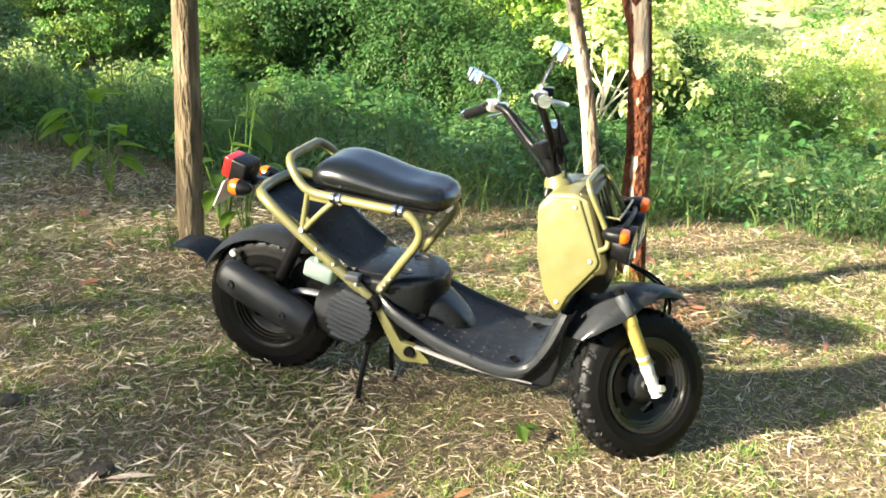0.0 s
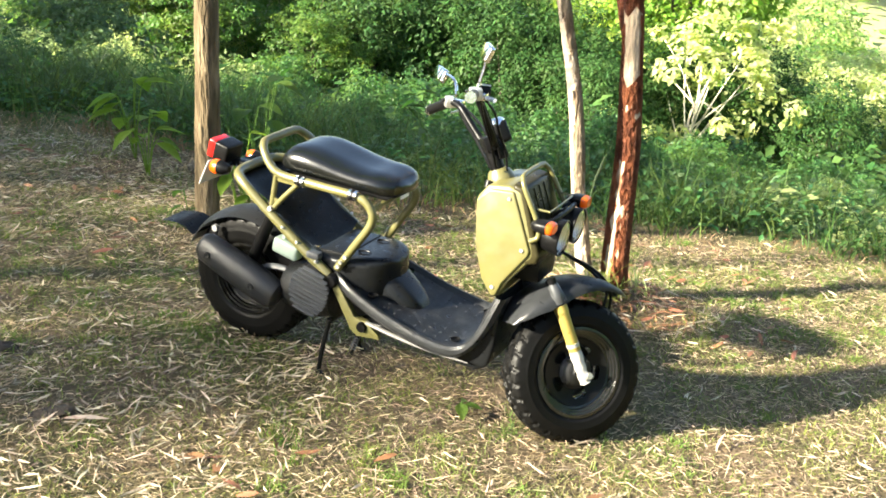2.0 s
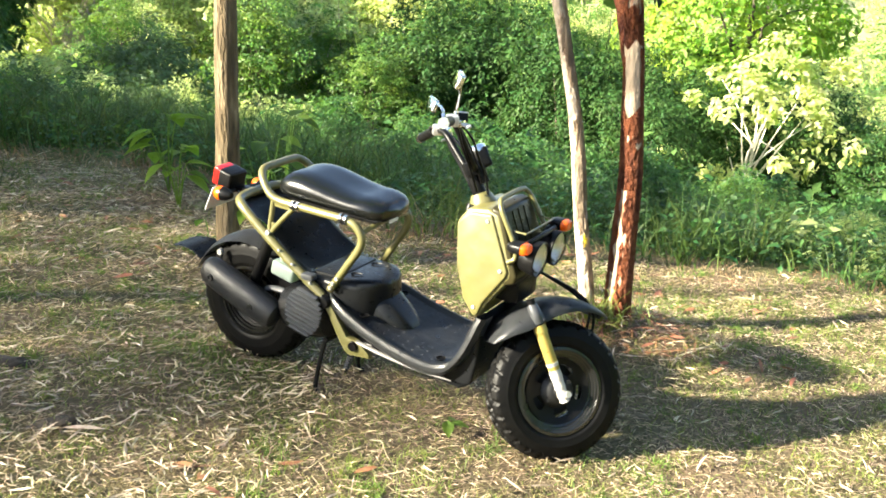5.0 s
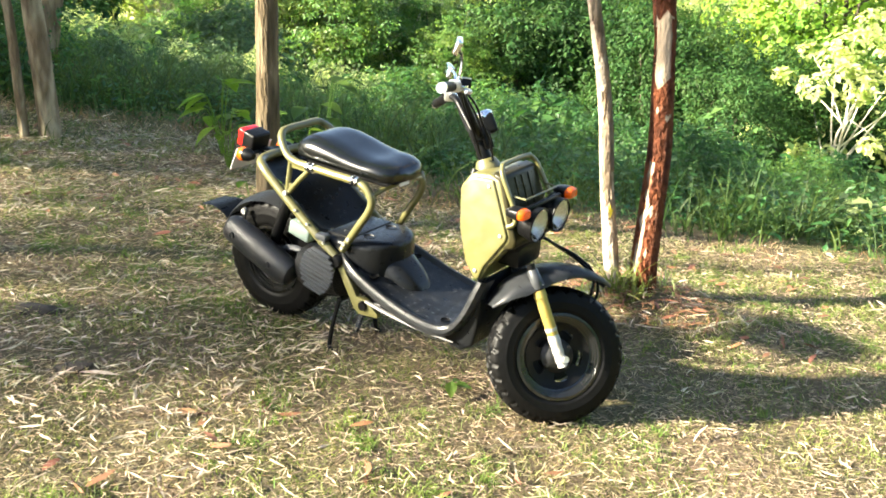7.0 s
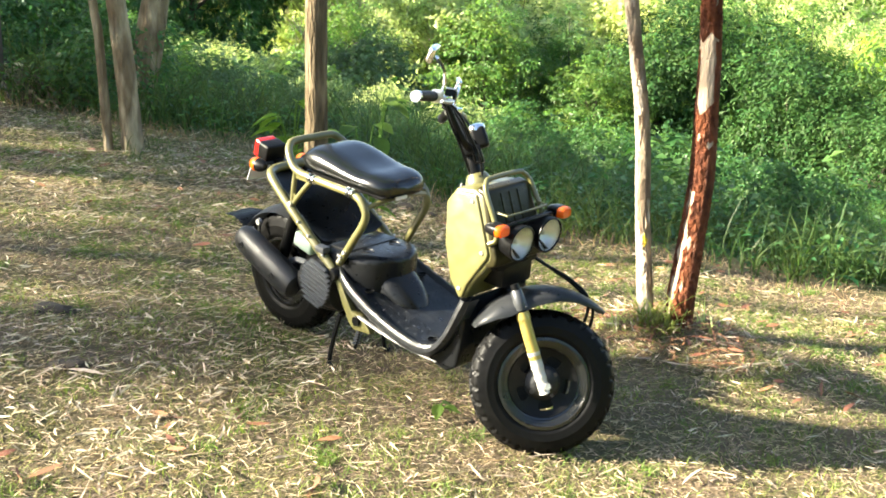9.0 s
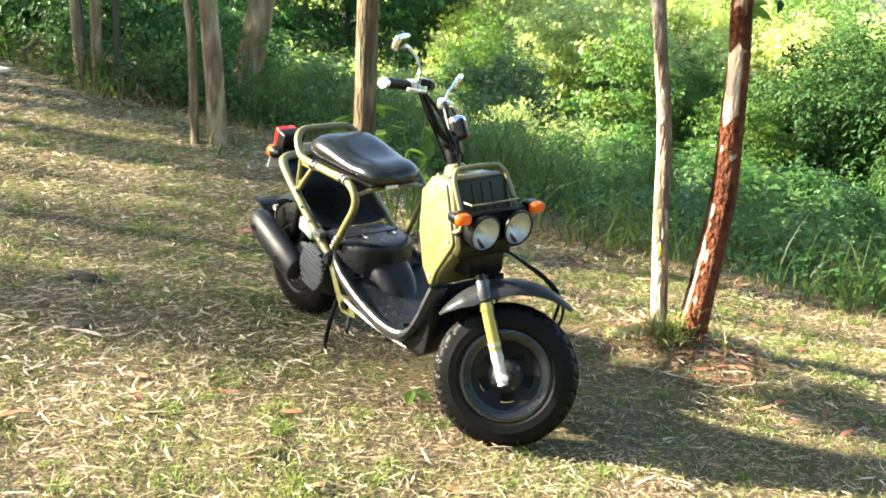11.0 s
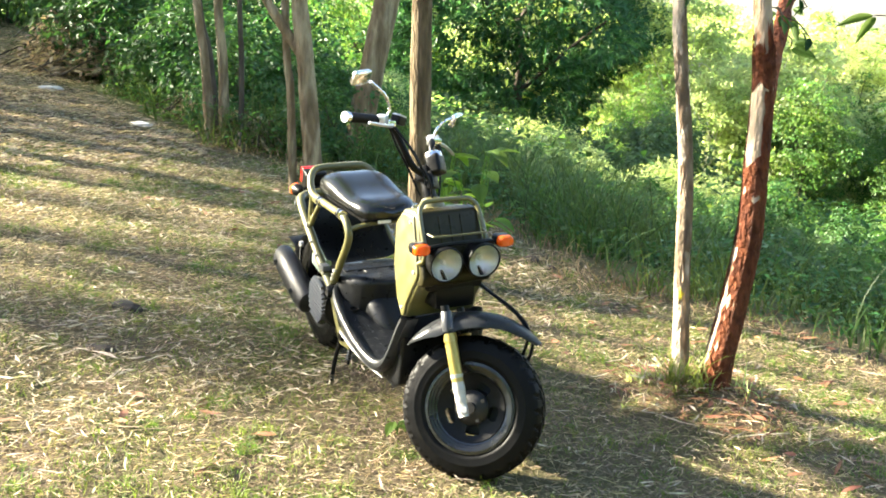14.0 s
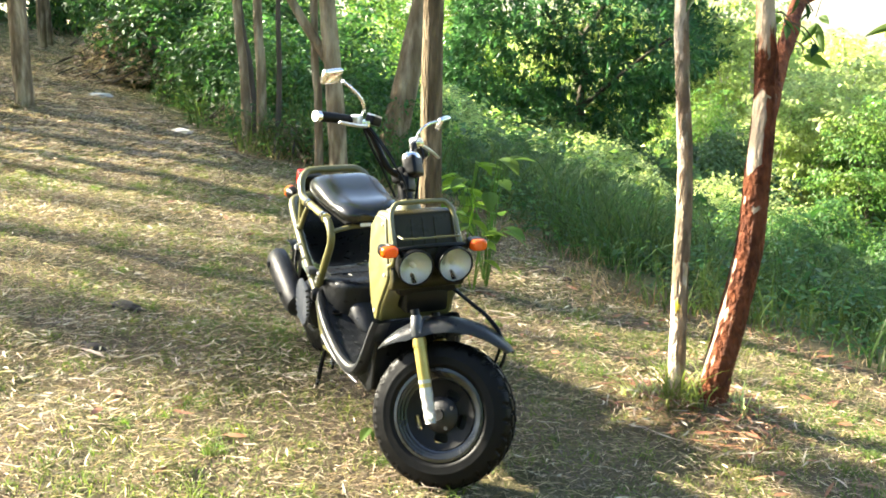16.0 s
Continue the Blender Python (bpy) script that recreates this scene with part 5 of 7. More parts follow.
# trunks on the mown ground, crowns above the view
def lawn_tree(name, base, dirs, r0, r1, bark, label, crown_z, crown_r, seed, leaves=1000, leaf_mat="leaf", sides=14, leaf_size=(0.13, 0.05)):
    """A slim tree: dirs lists (height, x, y) offsets of the trunk's line from its foot."""
    z0 = float(ht(*base))
    t = thing(name, Matrix.Translation((base[0], base[1], z0)), label, "tree", "slim trees on the mown slope")
    pts = [Vector((0, 0, -0.2))] + [Vector((dx, dy, h)) for h, dx, dy in dirs]
    part("trunk", taper_limb(pts, r0, r1, sides, 6, 0.05, seed, 0.6), bark, t)
    top = pts[-1]
    r = np.random.default_rng(seed)
    rr = random.Random(seed)
    c = top + Vector((0, 0, crown_z))
    p, cc, out = clumps(r, 46, leaves // 46, c, crown_r, 0.2, 0.35)
    for k in range(6):
        goal = Vector(cc[rr.randrange(len(cc))])
        part("limb", taper_limb([top - Vector((0, 0, 0.1 * k)), top.lerp(goal, 0.5) + Vector((0, 0, 0.2)), goal], r1 * 0.6, 0.006, 6, 4, 0.1, seed + k), bark, t)
    leaf_cloud("crown", p, out, *leaf_size, M[leaf_mat], t, 0.4, seed)
    return t, z0


post_tree, _ = lawn_tree("slim_tree", (-1.294, 4.551), [(0, 0, 0), (0.6, 0.05, -0.02), (1.2, 0.095, -0.045), (2.2, 0.18, -0.08), (6.5, 0.4, -0.1)], 0.066, 0.045, M["bark_brown"], "straight brown-barked slim tree growing from the lawn", 1.3, (1.5, 1.5, 1.2), 11)
thin_tree, _ = lawn_tree("slim_tree", (0.53, 4.27), [(0, 0, 0), (0.4, -0.045, 0.06), (0.8, -0.08, 0.115), (1.2, -0.145, 0.165), (1.5, -0.20, 0.21), (2.4, -0.28, 0.34), (6.0, -0.5, 0.6)], 0.034, 0.024, M["bark_cream"], "thin crooked cream-barked tree growing from the lawn", 1.2, (1.2, 1.2, 1.0), 12)
red_tree, RZ = lawn_tree("forked_tree", (0.70, 4.33), [(0, -0.04, 0), (0.3, -0.03, 0.09), (0.6, -0.012, 0.163), (0.9, -0.016, 0.20), (1.15, -0.022, 0.232), (1.38, -0.034, 0.24), (1.6, -0.05, 0.24), (2.2, -0.06, 0.28), (4.2, 0.0, 0.4)], 0.064, 0.026, M["bark_pale"], "leaning forked tree with peeling red and cream bark", 0.8, (1.6, 1.6, 1.2), 13)
part("stem", taper_limb([(-0.02, 0.20, 0.88), (-0.035, 0.27, 1.08), (-0.078, 0.41, 1.29), (-0.115, 0.54, 1.42), (-0.160, 0.685, 1.55), (-0.09, 0.84, 1.62), (0.10, 1.02, 1.68), (0.5, 1.4, 2.2), (0.9, 1.9, 3.4)], 0.038, 0.026, 12, 6, 0.09, 4), M["bark_red"], red_tree, "red-barked leaning stem")


def bark_plate(spine, radius, h0, h1, a0, a1, seed):
    """A thin sheet of old red bark that still clings to the trunk, with ragged ends."""
    def at(h):
        i = 0
        while i < len(spine) - 2 and h > spine[i + 1][0]:
            i += 1
        k = (h - spine[i][0]) / (spine[i + 1][0] - spine[i][0])
        a, b, c, d = (np.array(spine[max(0, min(len(spine) - 1, i + j))]) for j in (-1, 0, 1, 2))
        p = 0.5 * (2 * b + (c - a) * k + (2 * a - 5 * b + 4 * c - d) * k * k + (3 * b - a - 3 * c + d) * k ** 3)
        return Vector((p[1], p[2], h))
    def f(u, v):
        a = a0 + (a1 - a0) * v
        rag = 0.06 * noise.noise(Vector((v * 7, seed, 0))) + 0.03 * noise.noise(Vector((v * 23, seed, 4)))
        h = h0 + rag + (h1 - h0 + 0.07 * noise.noise(Vector((v * 6, seed, 9)))) * u
        a += 0.35 * noise.noise(Vector((u * 6, seed, 2))) * (1 if v in (0.0, 1.0) else 0.4)
        r = radius(h) + 0.003 + 0.002 * noise.noise(Vector((u * 9, v * 5, seed)))
        c = at(h)
        return (c.x + r * math.cos(a), c.y + r * math.sin(a), h)
    return sheet(f, 26, 14, 0.003)


RED_LINE = [(-0.2, 0, 0), (0, -0.04, 0), (0.3, -0.03, 0.09), (0.6, -0.012, 0.163), (0.9, -0.016, 0.20), (1.15, -0.022, 0.232), (1.38, -0.034, 0.24), (1.6, -0.05, 0.24)]
red_r = lambda h: 0.064 - 0.038 * float(np.interp(h, [-0.2, 0, 0.3, 0.6, 0.9, 1.15, 1.38, 1.6, 2.2, 4.2], np.arange(10) / 9.0))
for h0, h1, a0, a1, sd in ((1.19, 1.34, -3.4, 2.4, 1), (0.86, 1.18, -0.85, 2.3, 2), (0.58, 0.92, -3.4, 3.1, 3), (0.38, 0.66, -1.75, 3.0, 10), (0.12, 0.46, -1.85, 2.2, 4), (-0.05, 0.18, -2.0, 2.4, 5), (0.20, 0.60, -3.9, -2.2, 6), (-0.04, 0.24, -4.0, -2.4, 7), (0.52, 0.78, -3.4, -2.5, 8), (0.86, 1.14, 2.2, 3.9, 9)):
    part("bark", bark_plate(RED_LINE, red_r, h0, h1, a0, a1, sd), M["bark_red"], red_tree, "peeling sheet of red bark")
for a0, h1, sd in ((-2.6, 1.40, 1), (-1.5, 1.36, 2), (-0.7, 1.43, 3), (0.2, 1.39, 4), (1.3, 1.42, 5)):
    part("bark", bark_plate(RED_LINE, lambda h: red_r(h) + 0.002, 1.24, h1, a0, a0 + 0.5, 20 + sd), M["bark_red"], red_tree, "torn strip of red bark")
THIN_LINE = [(-0.2, 0, 0), (0, 0, 0), (0.4, -0.045, 0.06), (0.8, -0.08, 0.115), (1.2, -0.145, 0.165), (1.5, -0.20, 0.21), (2.4, -0.28, 0.34)]
thin_r = lambda h: 0.034 - 0.010 * float(np.interp(h, [-0.2, 0, 0.4, 0.8, 1.2, 1.5, 2.4, 6.0], np.arange(8) / 7.0))
for k in range(16):
    rr_ = random.Random(300 + k)
    h0, a0 = 0.02 + 0.125 * k, rr_.uniform(-2.2, 0.6)
    part("bark", bark_plate(THIN_LINE, thin_r, h0, h0 + rr_.uniform(0.14, 0.3), a0, a0 + rr_.uniform(1.2, 2.6), 40 + k), M["bark_tan"], thin_tree, "clinging flake of brown bark")


part("tape_mark", bark_plate(THIN_LINE, lambda h: thin_r(h) + 0.002, 0.345, 0.358, -1.3, -0.9, 77), M["yellow"], thin_tree, "scrap of yellow tape")


def sprig(at, twig, n, size, seed):
    """A hanging twig with pointed oval leaves."""
    rr = random.Random(seed)
    at = Vector(at)
    end = at + Vector(twig)
    tw = part("twig", tube([at, at.lerp(end, 0.5) + Vector((0, 0, 0.02)), end], 0.003, 5, 3), M["bark_dark"], red_tree)
    for k in range(n):
        p = at.lerp(end, (k + 1) / n)
        d = Vector((rr.uniform(-1, 1), rr.uniform(-1, 1), rr.uniform(-1.4, -0.1))).normalized()
        s = d.cross(Vector((0.3, 0.2, 1))).normalized()
        up = s.cross(d)
        L, W = size * rr.uniform(0.7, 1.2), size * rr.uniform(0.36, 0.5)
        def leaf(u, v, p=p, d=d, s=s, up=up, L=L, W=W):
            w = W * math.sin(math.pi * min(1, u ** 0.8 * 0.98 + 0.01)) * (v * 2 - 1) * 0.5
            return p + d * L * u + s * w + up * (abs(w) * 0.3 - 0.2 * L * u * u)
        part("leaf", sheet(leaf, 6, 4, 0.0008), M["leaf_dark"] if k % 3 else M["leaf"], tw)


for at, twig, n, sd in (((-0.12, 0.42, 1.50), (0.06, 0.05, -0.05), 3, 1), ((-0.03, 0.40, 1.46), (0.10, 0.02, -0.08), 3, 2), ((0.0, 0.26, 1.50), (0.03, 0.0, -0.05), 2, 5), ((-0.05, 0.24, 1.66), (-0.05, -0.03, -0.06), 3, 6), ((-0.06, 0.24, 1.70), (-0.12, -0.06, -0.12), 4, 7), ((-0.06, 0.24, 1.72), (-0.22, -0.1, -0.12), 5, 8), ((-0.05, 0.42, 1.6), (0.10, 0.0, -0.10), 3, 9)):
    sprig(at, twig, n, 0.095 if sd in (6, 7, 8) else 0.07, sd)


def hanging_leaf(twig, base, tip, width, droop):
    """One long pointed leaf from base to tip, folded along its midrib."""
    p, q = Vector(base), Vector(tip)
    d = q - p
    side = d.cross(Vector((-0.26, 0.96, 0.0))).normalized()
    face = side.cross(d).normalized()
    def leaf(u, v):
        w = width * math.sin(math.pi * min(1, u ** 0.75 * 0.98 + 0.01)) * (v * 2 - 1) * 0.5
        return p + d * u + side * w + face * abs(w) * 0.5 + Vector((0, 0, droop * 4 * u * (1 - u)))
    part("leaf", sheet(leaf, 9, 5, 0.0008), M["leaf"], twig)


# a low twig with two long leaves, a curled one beside the red stem
tw = part("twig", tube([(0.5, 1.4, 2.2), (0.1, 2.2, 1.72), (-0.30, 2.34, 1.48), (-0.46, 2.27, 1.46)], 0.004, 6, 5), M["bark_dark"], red_tree)
for base, tip, width, droop in (((-0.46, 2.26, 1.46), (-0.655, 2.21, 1.395), 0.046, 0.015), ((-0.45, 2.27, 1.45), (-0.585, 2.33, 1.295), 0.05, 0.02), ((-0.40, 2.29, 1.47), (-0.30, 2.30, 1.34), 0.06, 0.01), ((-0.34, 2.33, 1.50), (-0.43, 2.30, 1.57), 0.05, 0.0)):
    hanging_leaf(tw, base, tip, width, droop)
tw = part("twig", tube([(-0.09, 0.84, 1.62), (-0.4, 1.3, 1.60), (-0.73, 1.82, 1.50)], 0.003, 6, 4), M["bark_dark"], red_tree)
for base, tip, width, droop in (((-0.73, 1.82, 1.47), (-0.655, 1.79, 1.30), 0.045, 0.012), ((-0.72, 1.83, 1.50), (-0.64, 1.80, 1.46), 0.04, 0.01), ((-0.70, 1.78, 1.46), (-0.80, 1.80, 1.36), 0.045, 0.0)):
    hanging_leaf(tw, base, tip, width, droop)
tw = part("twig", tube([(-0.115, 0.54, 1.40), (-0.13, 0.66, 1.37), (-0.20, 0.80, 1.33)], 0.003, 6, 3), M["bark_dark"], red_tree)
for base, tip, width, droop in (((-0.20, 0.80, 1.32), (-0.085, 0.83, 1.27), 0.045, 0.012), ((-0.18, 0.79, 1.34), (-0.10, 0.80, 1.345), 0.035, 0.008)):
    hanging_leaf(tw, base, tip, width, droop)
pair_tree, _ = lawn_tree("slim_tree", (-3.15, 5.35), [(0, 0, 0), (0.5, 0.02, -0.03), (1.0, 0.02, -0.06), (1.5, 0.0, -0.08), (2.5, 0.03, -0.1), (6.5, 0.1, -0.1)], 0.074, 0.046, M["bark"], "pale brown tree with a low side branch at the lawn's edge", 1.3, (1.8, 1.8, 1.3), 14)
part("branch", taper_limb([(0.02, -0.04, 0.94), (-0.05, -0.11, 1.08), (-0.19, -0.24, 1.40), (-0.36, -0.38, 1.85), (-0.7, -0.65, 2.9)], 0.042, 0.02, 10, 5, 0.05, 6), M["bark"], pair_tree)
pair2, _ = lawn_tree("slim_tree", (-3.265, 5.25), [(0, 0, 0), (0.7, -0.01, 0.02), (1.5, 0.0, 0.0), (6.0, 0.1, 0.1)], 0.034, 0.024, M["bark"], "slender trunk close beside a thicker one", 1.2, (1.3, 1.3, 1.0), 15)
for bx, by, lx, rr_ in ((-5.30, 5.93, -0.10, 0.05), (-5.18, 6.0, 0.02, 0.055), (-5.42, 6.1, -0.22, 0.035), (-5.05, 6.08, 0.10, 0.03)):
    lawn_tree("stem_tree", (bx, by), [(0, 0, 0), (0.7, lx * 0.4, 0.02), (1.6, lx, 0.0), (5.5, lx * 2.2, 0.1)], rr_, rr_ * 0.6, M["bark_dark"] if rr_ < 0.04 else M["bark"], "one of several brown stems rising from one stool", 1.2, (1.1, 1.1, 1.0), int(20 + rr_ * 1000), 1800)
lean_tree, _ = lawn_tree("leaning_tree", (-4.12, 6.54), [(0, 0, 0), (0.6, 0.09, 0.11), (1.52, 0.23, 0.28), (3.0, 0.45, 0.55), (5.0, 0.8, 0.9)], 0.125, 0.085, M["bark"], "thick leaning grey-brown trunk among long grass", 1.5, (2.2, 2.2, 1.6), 17)
for bx, by, rr_, sd in ((-7.45, 4.82, 0.10, 31), (-13.6, 7.2, 0.12, 32), (-13.0, 7.35, 0.09, 33), (-15.6, 6.3, 0.14, 34)):
    lawn_tree("slim_tree", (bx, by), [(0, 0, 0), (0.8, -0.03, 0.0), (1.8, -0.06, 0.02), (6.5, 0.0, 0.1)], rr_, rr_ * 0.65, M["bark"], "brown-barked tree standing farther along the lawn", 1.5, (1.9, 1.9, 1.4), sd)

# unseen trees added up the slope to shade the lawn: place along and across the light, crown size
# (along, across, crown radius, cover)
SHADE = [(1.35, 3.22, 0.36, 0.7), (0.80, 3.00, 0.45, 0.35), (0.85, 3.62, 0.45, 0.35), (0.75, 4.20, 0.45, 0.35), (-0.3, 4.0, 0.8, 0.12), (1.15, 4.75, 0.5, 0.55), (1.6, 5.5, 0.6, 0.45), (1.9, 6.4, 0.7, 0.4), (-1.0, 2.35, 0.5, 0.3), (-0.2, 1.20, 0.55, 0.6), (-1.6, 0.4, 0.7, 0.35), (-2.4, 1.3, 0.7, 0.35), (2.7, 6.2, 0.7, 0.42), (3.4, 7.3, 0.8, 0.42), (4.3, 5.4, 0.6, 0.55), (4.9, 6.7, 0.8, 0.5), (6.7, 4.0, 0.42, 0.85), (1.45, 2.82, 0.30, 0.6)]
shade_rng = random.Random(19)
for along_ in np.arange(-11.5, 1.4, 1.6):
    for across_ in np.arange(2.6, 12.5, 1.35):
        if along_ < -2.2 or across_ > 5.2:
            SHADE.append((along_ + shade_rng.uniform(-0.6, 0.6), across_ + shade_rng.uniform(-0.4, 0.4), shade_rng.uniform(0.95, 1.2), shade_rng.uniform(0.20, 0.28) if across_ > 7.4 and along_ < -1.0 else shade_rng.uniform(0.03, 0.05)))
# more unseen crowns, to darken the bank and the trunks
SHADE += [(2.2, 5.9, 1.0, 0.3), (2.4, 7.0, 1.0, 0.35), (2.2, 8.1, 1.0, 0.35), (3.7, 6.0, 1.0, 0.35), (3.6, 7.2, 1.0, 0.35), (3.6, 8.2, 0.9, 0.3), (5.0, 5.9, 1.0, 0.3), (5.0, 6.6, 0.9, 0.3), (0.6, 7.6, 1.0, 0.25)]
LIGHT = (math.cos(radians(SUN_AZ)), math.sin(radians(SUN_AZ)))
for sd, (along_, across_, r_, cover_) in enumerate(SHADE):
    gx_, gy_ = LIGHT[0] * along_ - LIGHT[1] * across_, LIGHT[1] * along_ + LIGHT[0] * across_
    back = 4.6 / math.tan(radians(SUN_EL))
    bx, by = gx_ - LIGHT[0] * back, gy_ - LIGHT[1] * back
    tall = float(ht(gx_, gy_)) + 4.6 - float(ht(bx, by))
    lawn_tree("slim_tree", (bx, by), [(0, 0, 0), (0.8, 0.02, 0.0), (1.8, 0.0, 0.03), (tall - 0.6, 0.0, 0.0)], 0.08, 0.045, M["bark"], "unseen brown-barked tree up the slope, added to cast shade", 0.6, (r_ * 1.05, r_ * 1.05, r_), sd + 200, int(-math.log(1 - cover_) * 640 * r_ * r_), "leaf", 8, (0.24, 0.11))

# prototypes of the undergrowth and the valley trees
shrub = make_tree("shrub", 1.4, 0.03, (0, 0, 0.75), (0.85, 0.85, 0.75), 160, 22, 0.13, 0.095, 0.047, M["leaf"], M["bark_dark"], "dense leafy green shrub on the bank", 51, limbs=5)
shrub_cool = make_tree("shrub", 1.2, 0.025, (0, 0, 0.6), (0.9, 0.9, 0.6), 170, 34, 0.11, 0.085, 0.045, M["leaf_cool"], M["bark_dark"], "low grey-green shrub on the bank", 52, limbs=5)
shrub_lime = make_tree("shrub", 1.2, 0.025, (0, 0, 0.6), (0.8, 0.8, 0.6), 160, 22, 0.13, 0.10, 0.05, M["leaf_lime_lit"], M["bark_dark"], "yellow-green shrub on the bank, sunlight put into its leaf colour", 53, limbs=5)
mango = make_tree("mango_tree", 6.0, 0.16, (0, 0, 3.2), (2.9, 2.9, 2.9), 3600, 12, 0.03, 0.21, 0.065, M["leaf_mango"], M["bark_dark"], "dense dark green tree with long drooping leaves", 54, limbs=4, droop=0.5, hollow=0.7, fork=0.2, star=True)
airy = make_tree("airy_tree", 6.0, 0.10, (0, 0, 3.6), (2.3, 2.3, 2.4), 300, 40, 0.30, 0.15, 0.08, M["leaf"], M["bark_dark"], "light airy green tree with thin dark branches", 55, limbs=14, hollow=0.3, flat=0.45, fork=0.1, limb_r=0.35, plain=True)
lime = make_tree("broadleaf_tree", 6.0, 0.13, (0, 0, 3.6), (2.5, 2.5, 2.3), 62, 64, 0.36, 0.27, 0.18, M["leaf_pale_lit"], M["bark_white"], "pale yellow-green tree with white bare branches, sunlight in leaf colour", 56, limbs=22, hollow=0.72, fork=0.15, limb_r=0.6)
white_tree = make_tree("broadleaf_tree", 5.6, 0.10, (0.75, 0, 3.6), (2.5, 2.5, 2.5), 40, 60, 0.36, 0.28, 0.20, M["leaf_pale_lit"], M["bark_white"], "pale yellow-green tree with white bare branches, sunlight in leaf colour", 64, limbs=18, hollow=0.78, flat=0.7, fork=0.3, limb_r=0.38)
bright_tree = make_tree("broadleaf_tree", 7.0, 0.13, (0, 0, 5.2), (2.3, 2.3, 2.1), 200, 46, 0.30, 0.2, 0.12, M["leaf_bright"], M["bark_dark"], "sunlit bright green round-headed tree in the valley", 65, limbs=10, hollow=0.6)
airy_pale = make_tree("airy_tree", 6.4, 0.09, (0, 0, 3.9), (1.7, 1.7, 2.6), 230, 34, 0.30, 0.16, 0.085, M["leaf_lime_lit"], M["bark_white"], "light airy yellow-green tree with pale branches, sun and haze in leaf colour", 59, limbs=16, hollow=0.3, flat=0.45, fork=0.1, limb_r=0.4, plain=True)
bamboo_leaf = make_tree("feathery_tree", 7.0, 0.07, (0, 0, 3.9), (1.6, 1.6, 3.4), 360, 34, 0.24, 0.22, 0.04, M["leaf"], M["bark_dark"], "tall feathery tree with fine drooping leaves", 57, limbs=16, droop=1.0, hollow=0.25, fork=0.05, limb_r=0.7)
bamboo_lime = make_tree("feathery_tree", 7.0, 0.06, (0, 0, 4.2), (1.5, 1.5, 2.9), 300, 36, 0.22, 0.2, 0.05, M["leaf_pale_lit"], M["bark_dark"], "yellow-green feathery tree with fine drooping leaves, sunlight in leaf colour", 60, limbs=16, droop=1.0, hollow=0.25, fork=0.05, limb_r=0.7, plain=True)
round_tree = make_tree("woodland_tree", 7.0, 0.15, (0, 0, 3.8), (3.0, 3.0, 3.0), 420, 26, 0.32, 0.34, 0.18, M["leaf"], M["bark_dark"], "rounded green woodland tree in the valley", 58, limbs=8, hollow=0.6)

# lighter builds for the farther growth
scrub = make_tree("scrub_bush", 1.3, 0.03, (0, 0, 0.65), (0.85, 0.85, 0.65), 130, 22, 0.18, 0.12, 0.06, M["leaf"], M["bark_dark"], "green bush on the slope below the bank", 71, limbs=4, plain=True)
scrub_lime = make_tree("scrub_bush", 1.3, 0.03, (0, 0, 0.65), (0.85, 0.85, 0.65), 130, 22, 0.18, 0.12, 0.06, M["leaf_lime_lit"], M["bark_dark"], "yellow-green bush on the slope below the bank, sunlight in leaf colour", 72, limbs=4, plain=True)
# bush coloured dark in place of the shade on the slope
scrub_shaded = make_tree("scrub_bush", 1.3, 0.03, (0, 0, 0.65), (0.85, 0.85, 0.65), 130, 22, 0.18, 0.12, 0.06, M["leaf_dark"], M["bark_dark"], "bush on the slope below the bank, coloured dark for shade", 80, limbs=4, plain=True)
wood_green = make_tree("woodland_tree", 7.0, 0.15, (0, 0, 3.8), (2.8, 2.8, 3.0), 250, 24, 0.42, 0.24, 0.13, M["leaf"], M["bark_dark"], "rounded green woodland tree in the valley", 73, limbs=8, hollow=0.45, flat=0.6, plain=True)
# valley tree whose sunlit look comes from the lime leaf colour
wood_lime = make_tree("woodland_tree", 7.0, 0.15, (0, 0, 3.8), (2.8, 2.8, 2.8), 250, 24, 0.42, 0.25, 0.14, M["leaf_lime_lit"], M["bark_white"], "yellow-green woodland tree in the valley, sun and haze in leaf colour", 74, limbs=8, hollow=0.45, flat=0.6, plain=True)
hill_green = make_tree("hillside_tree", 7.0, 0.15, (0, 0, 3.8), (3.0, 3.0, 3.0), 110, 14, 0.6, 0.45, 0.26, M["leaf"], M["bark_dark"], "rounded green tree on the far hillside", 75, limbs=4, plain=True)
hill_lime = make_tree("hillside_tree", 7.0, 0.15, (0, 0, 3.8), (3.0, 3.0, 3.0), 110, 14, 0.6, 0.45, 0.26, M["leaf_lime_lit"], M["bark_dark"], "yellow-green tree on the far hillside, sun and haze in leaf colour", 76, limbs=4, plain=True)
# tree whose shaded depths are painted by dark leaves
wood_shaded = make_tree("woodland_tree", 7.0, 0.15, (0, 0, 3.6), (2.6, 2.6, 3.2), 300, 30, 0.36, 0.26, 0.11, M["leaf_shaded"], M["bark_dark"], "woodland tree in the valley, leaves darkened for shade", 77, limbs=8, hollow=0.5, droop=0.7, plain=True)
# shade at the lawn's edge, carried by a darker leaf
shrub_shaded = make_tree("shrub", 1.4, 0.03, (0, 0, 0.75), (0.85, 0.85, 0.75), 160, 22, 0.13, 0.11, 0.046, M["leaf_dark"], M["bark_dark"], "leafy shrub at the lawn's edge, shade put into its green", 78, limbs=5)
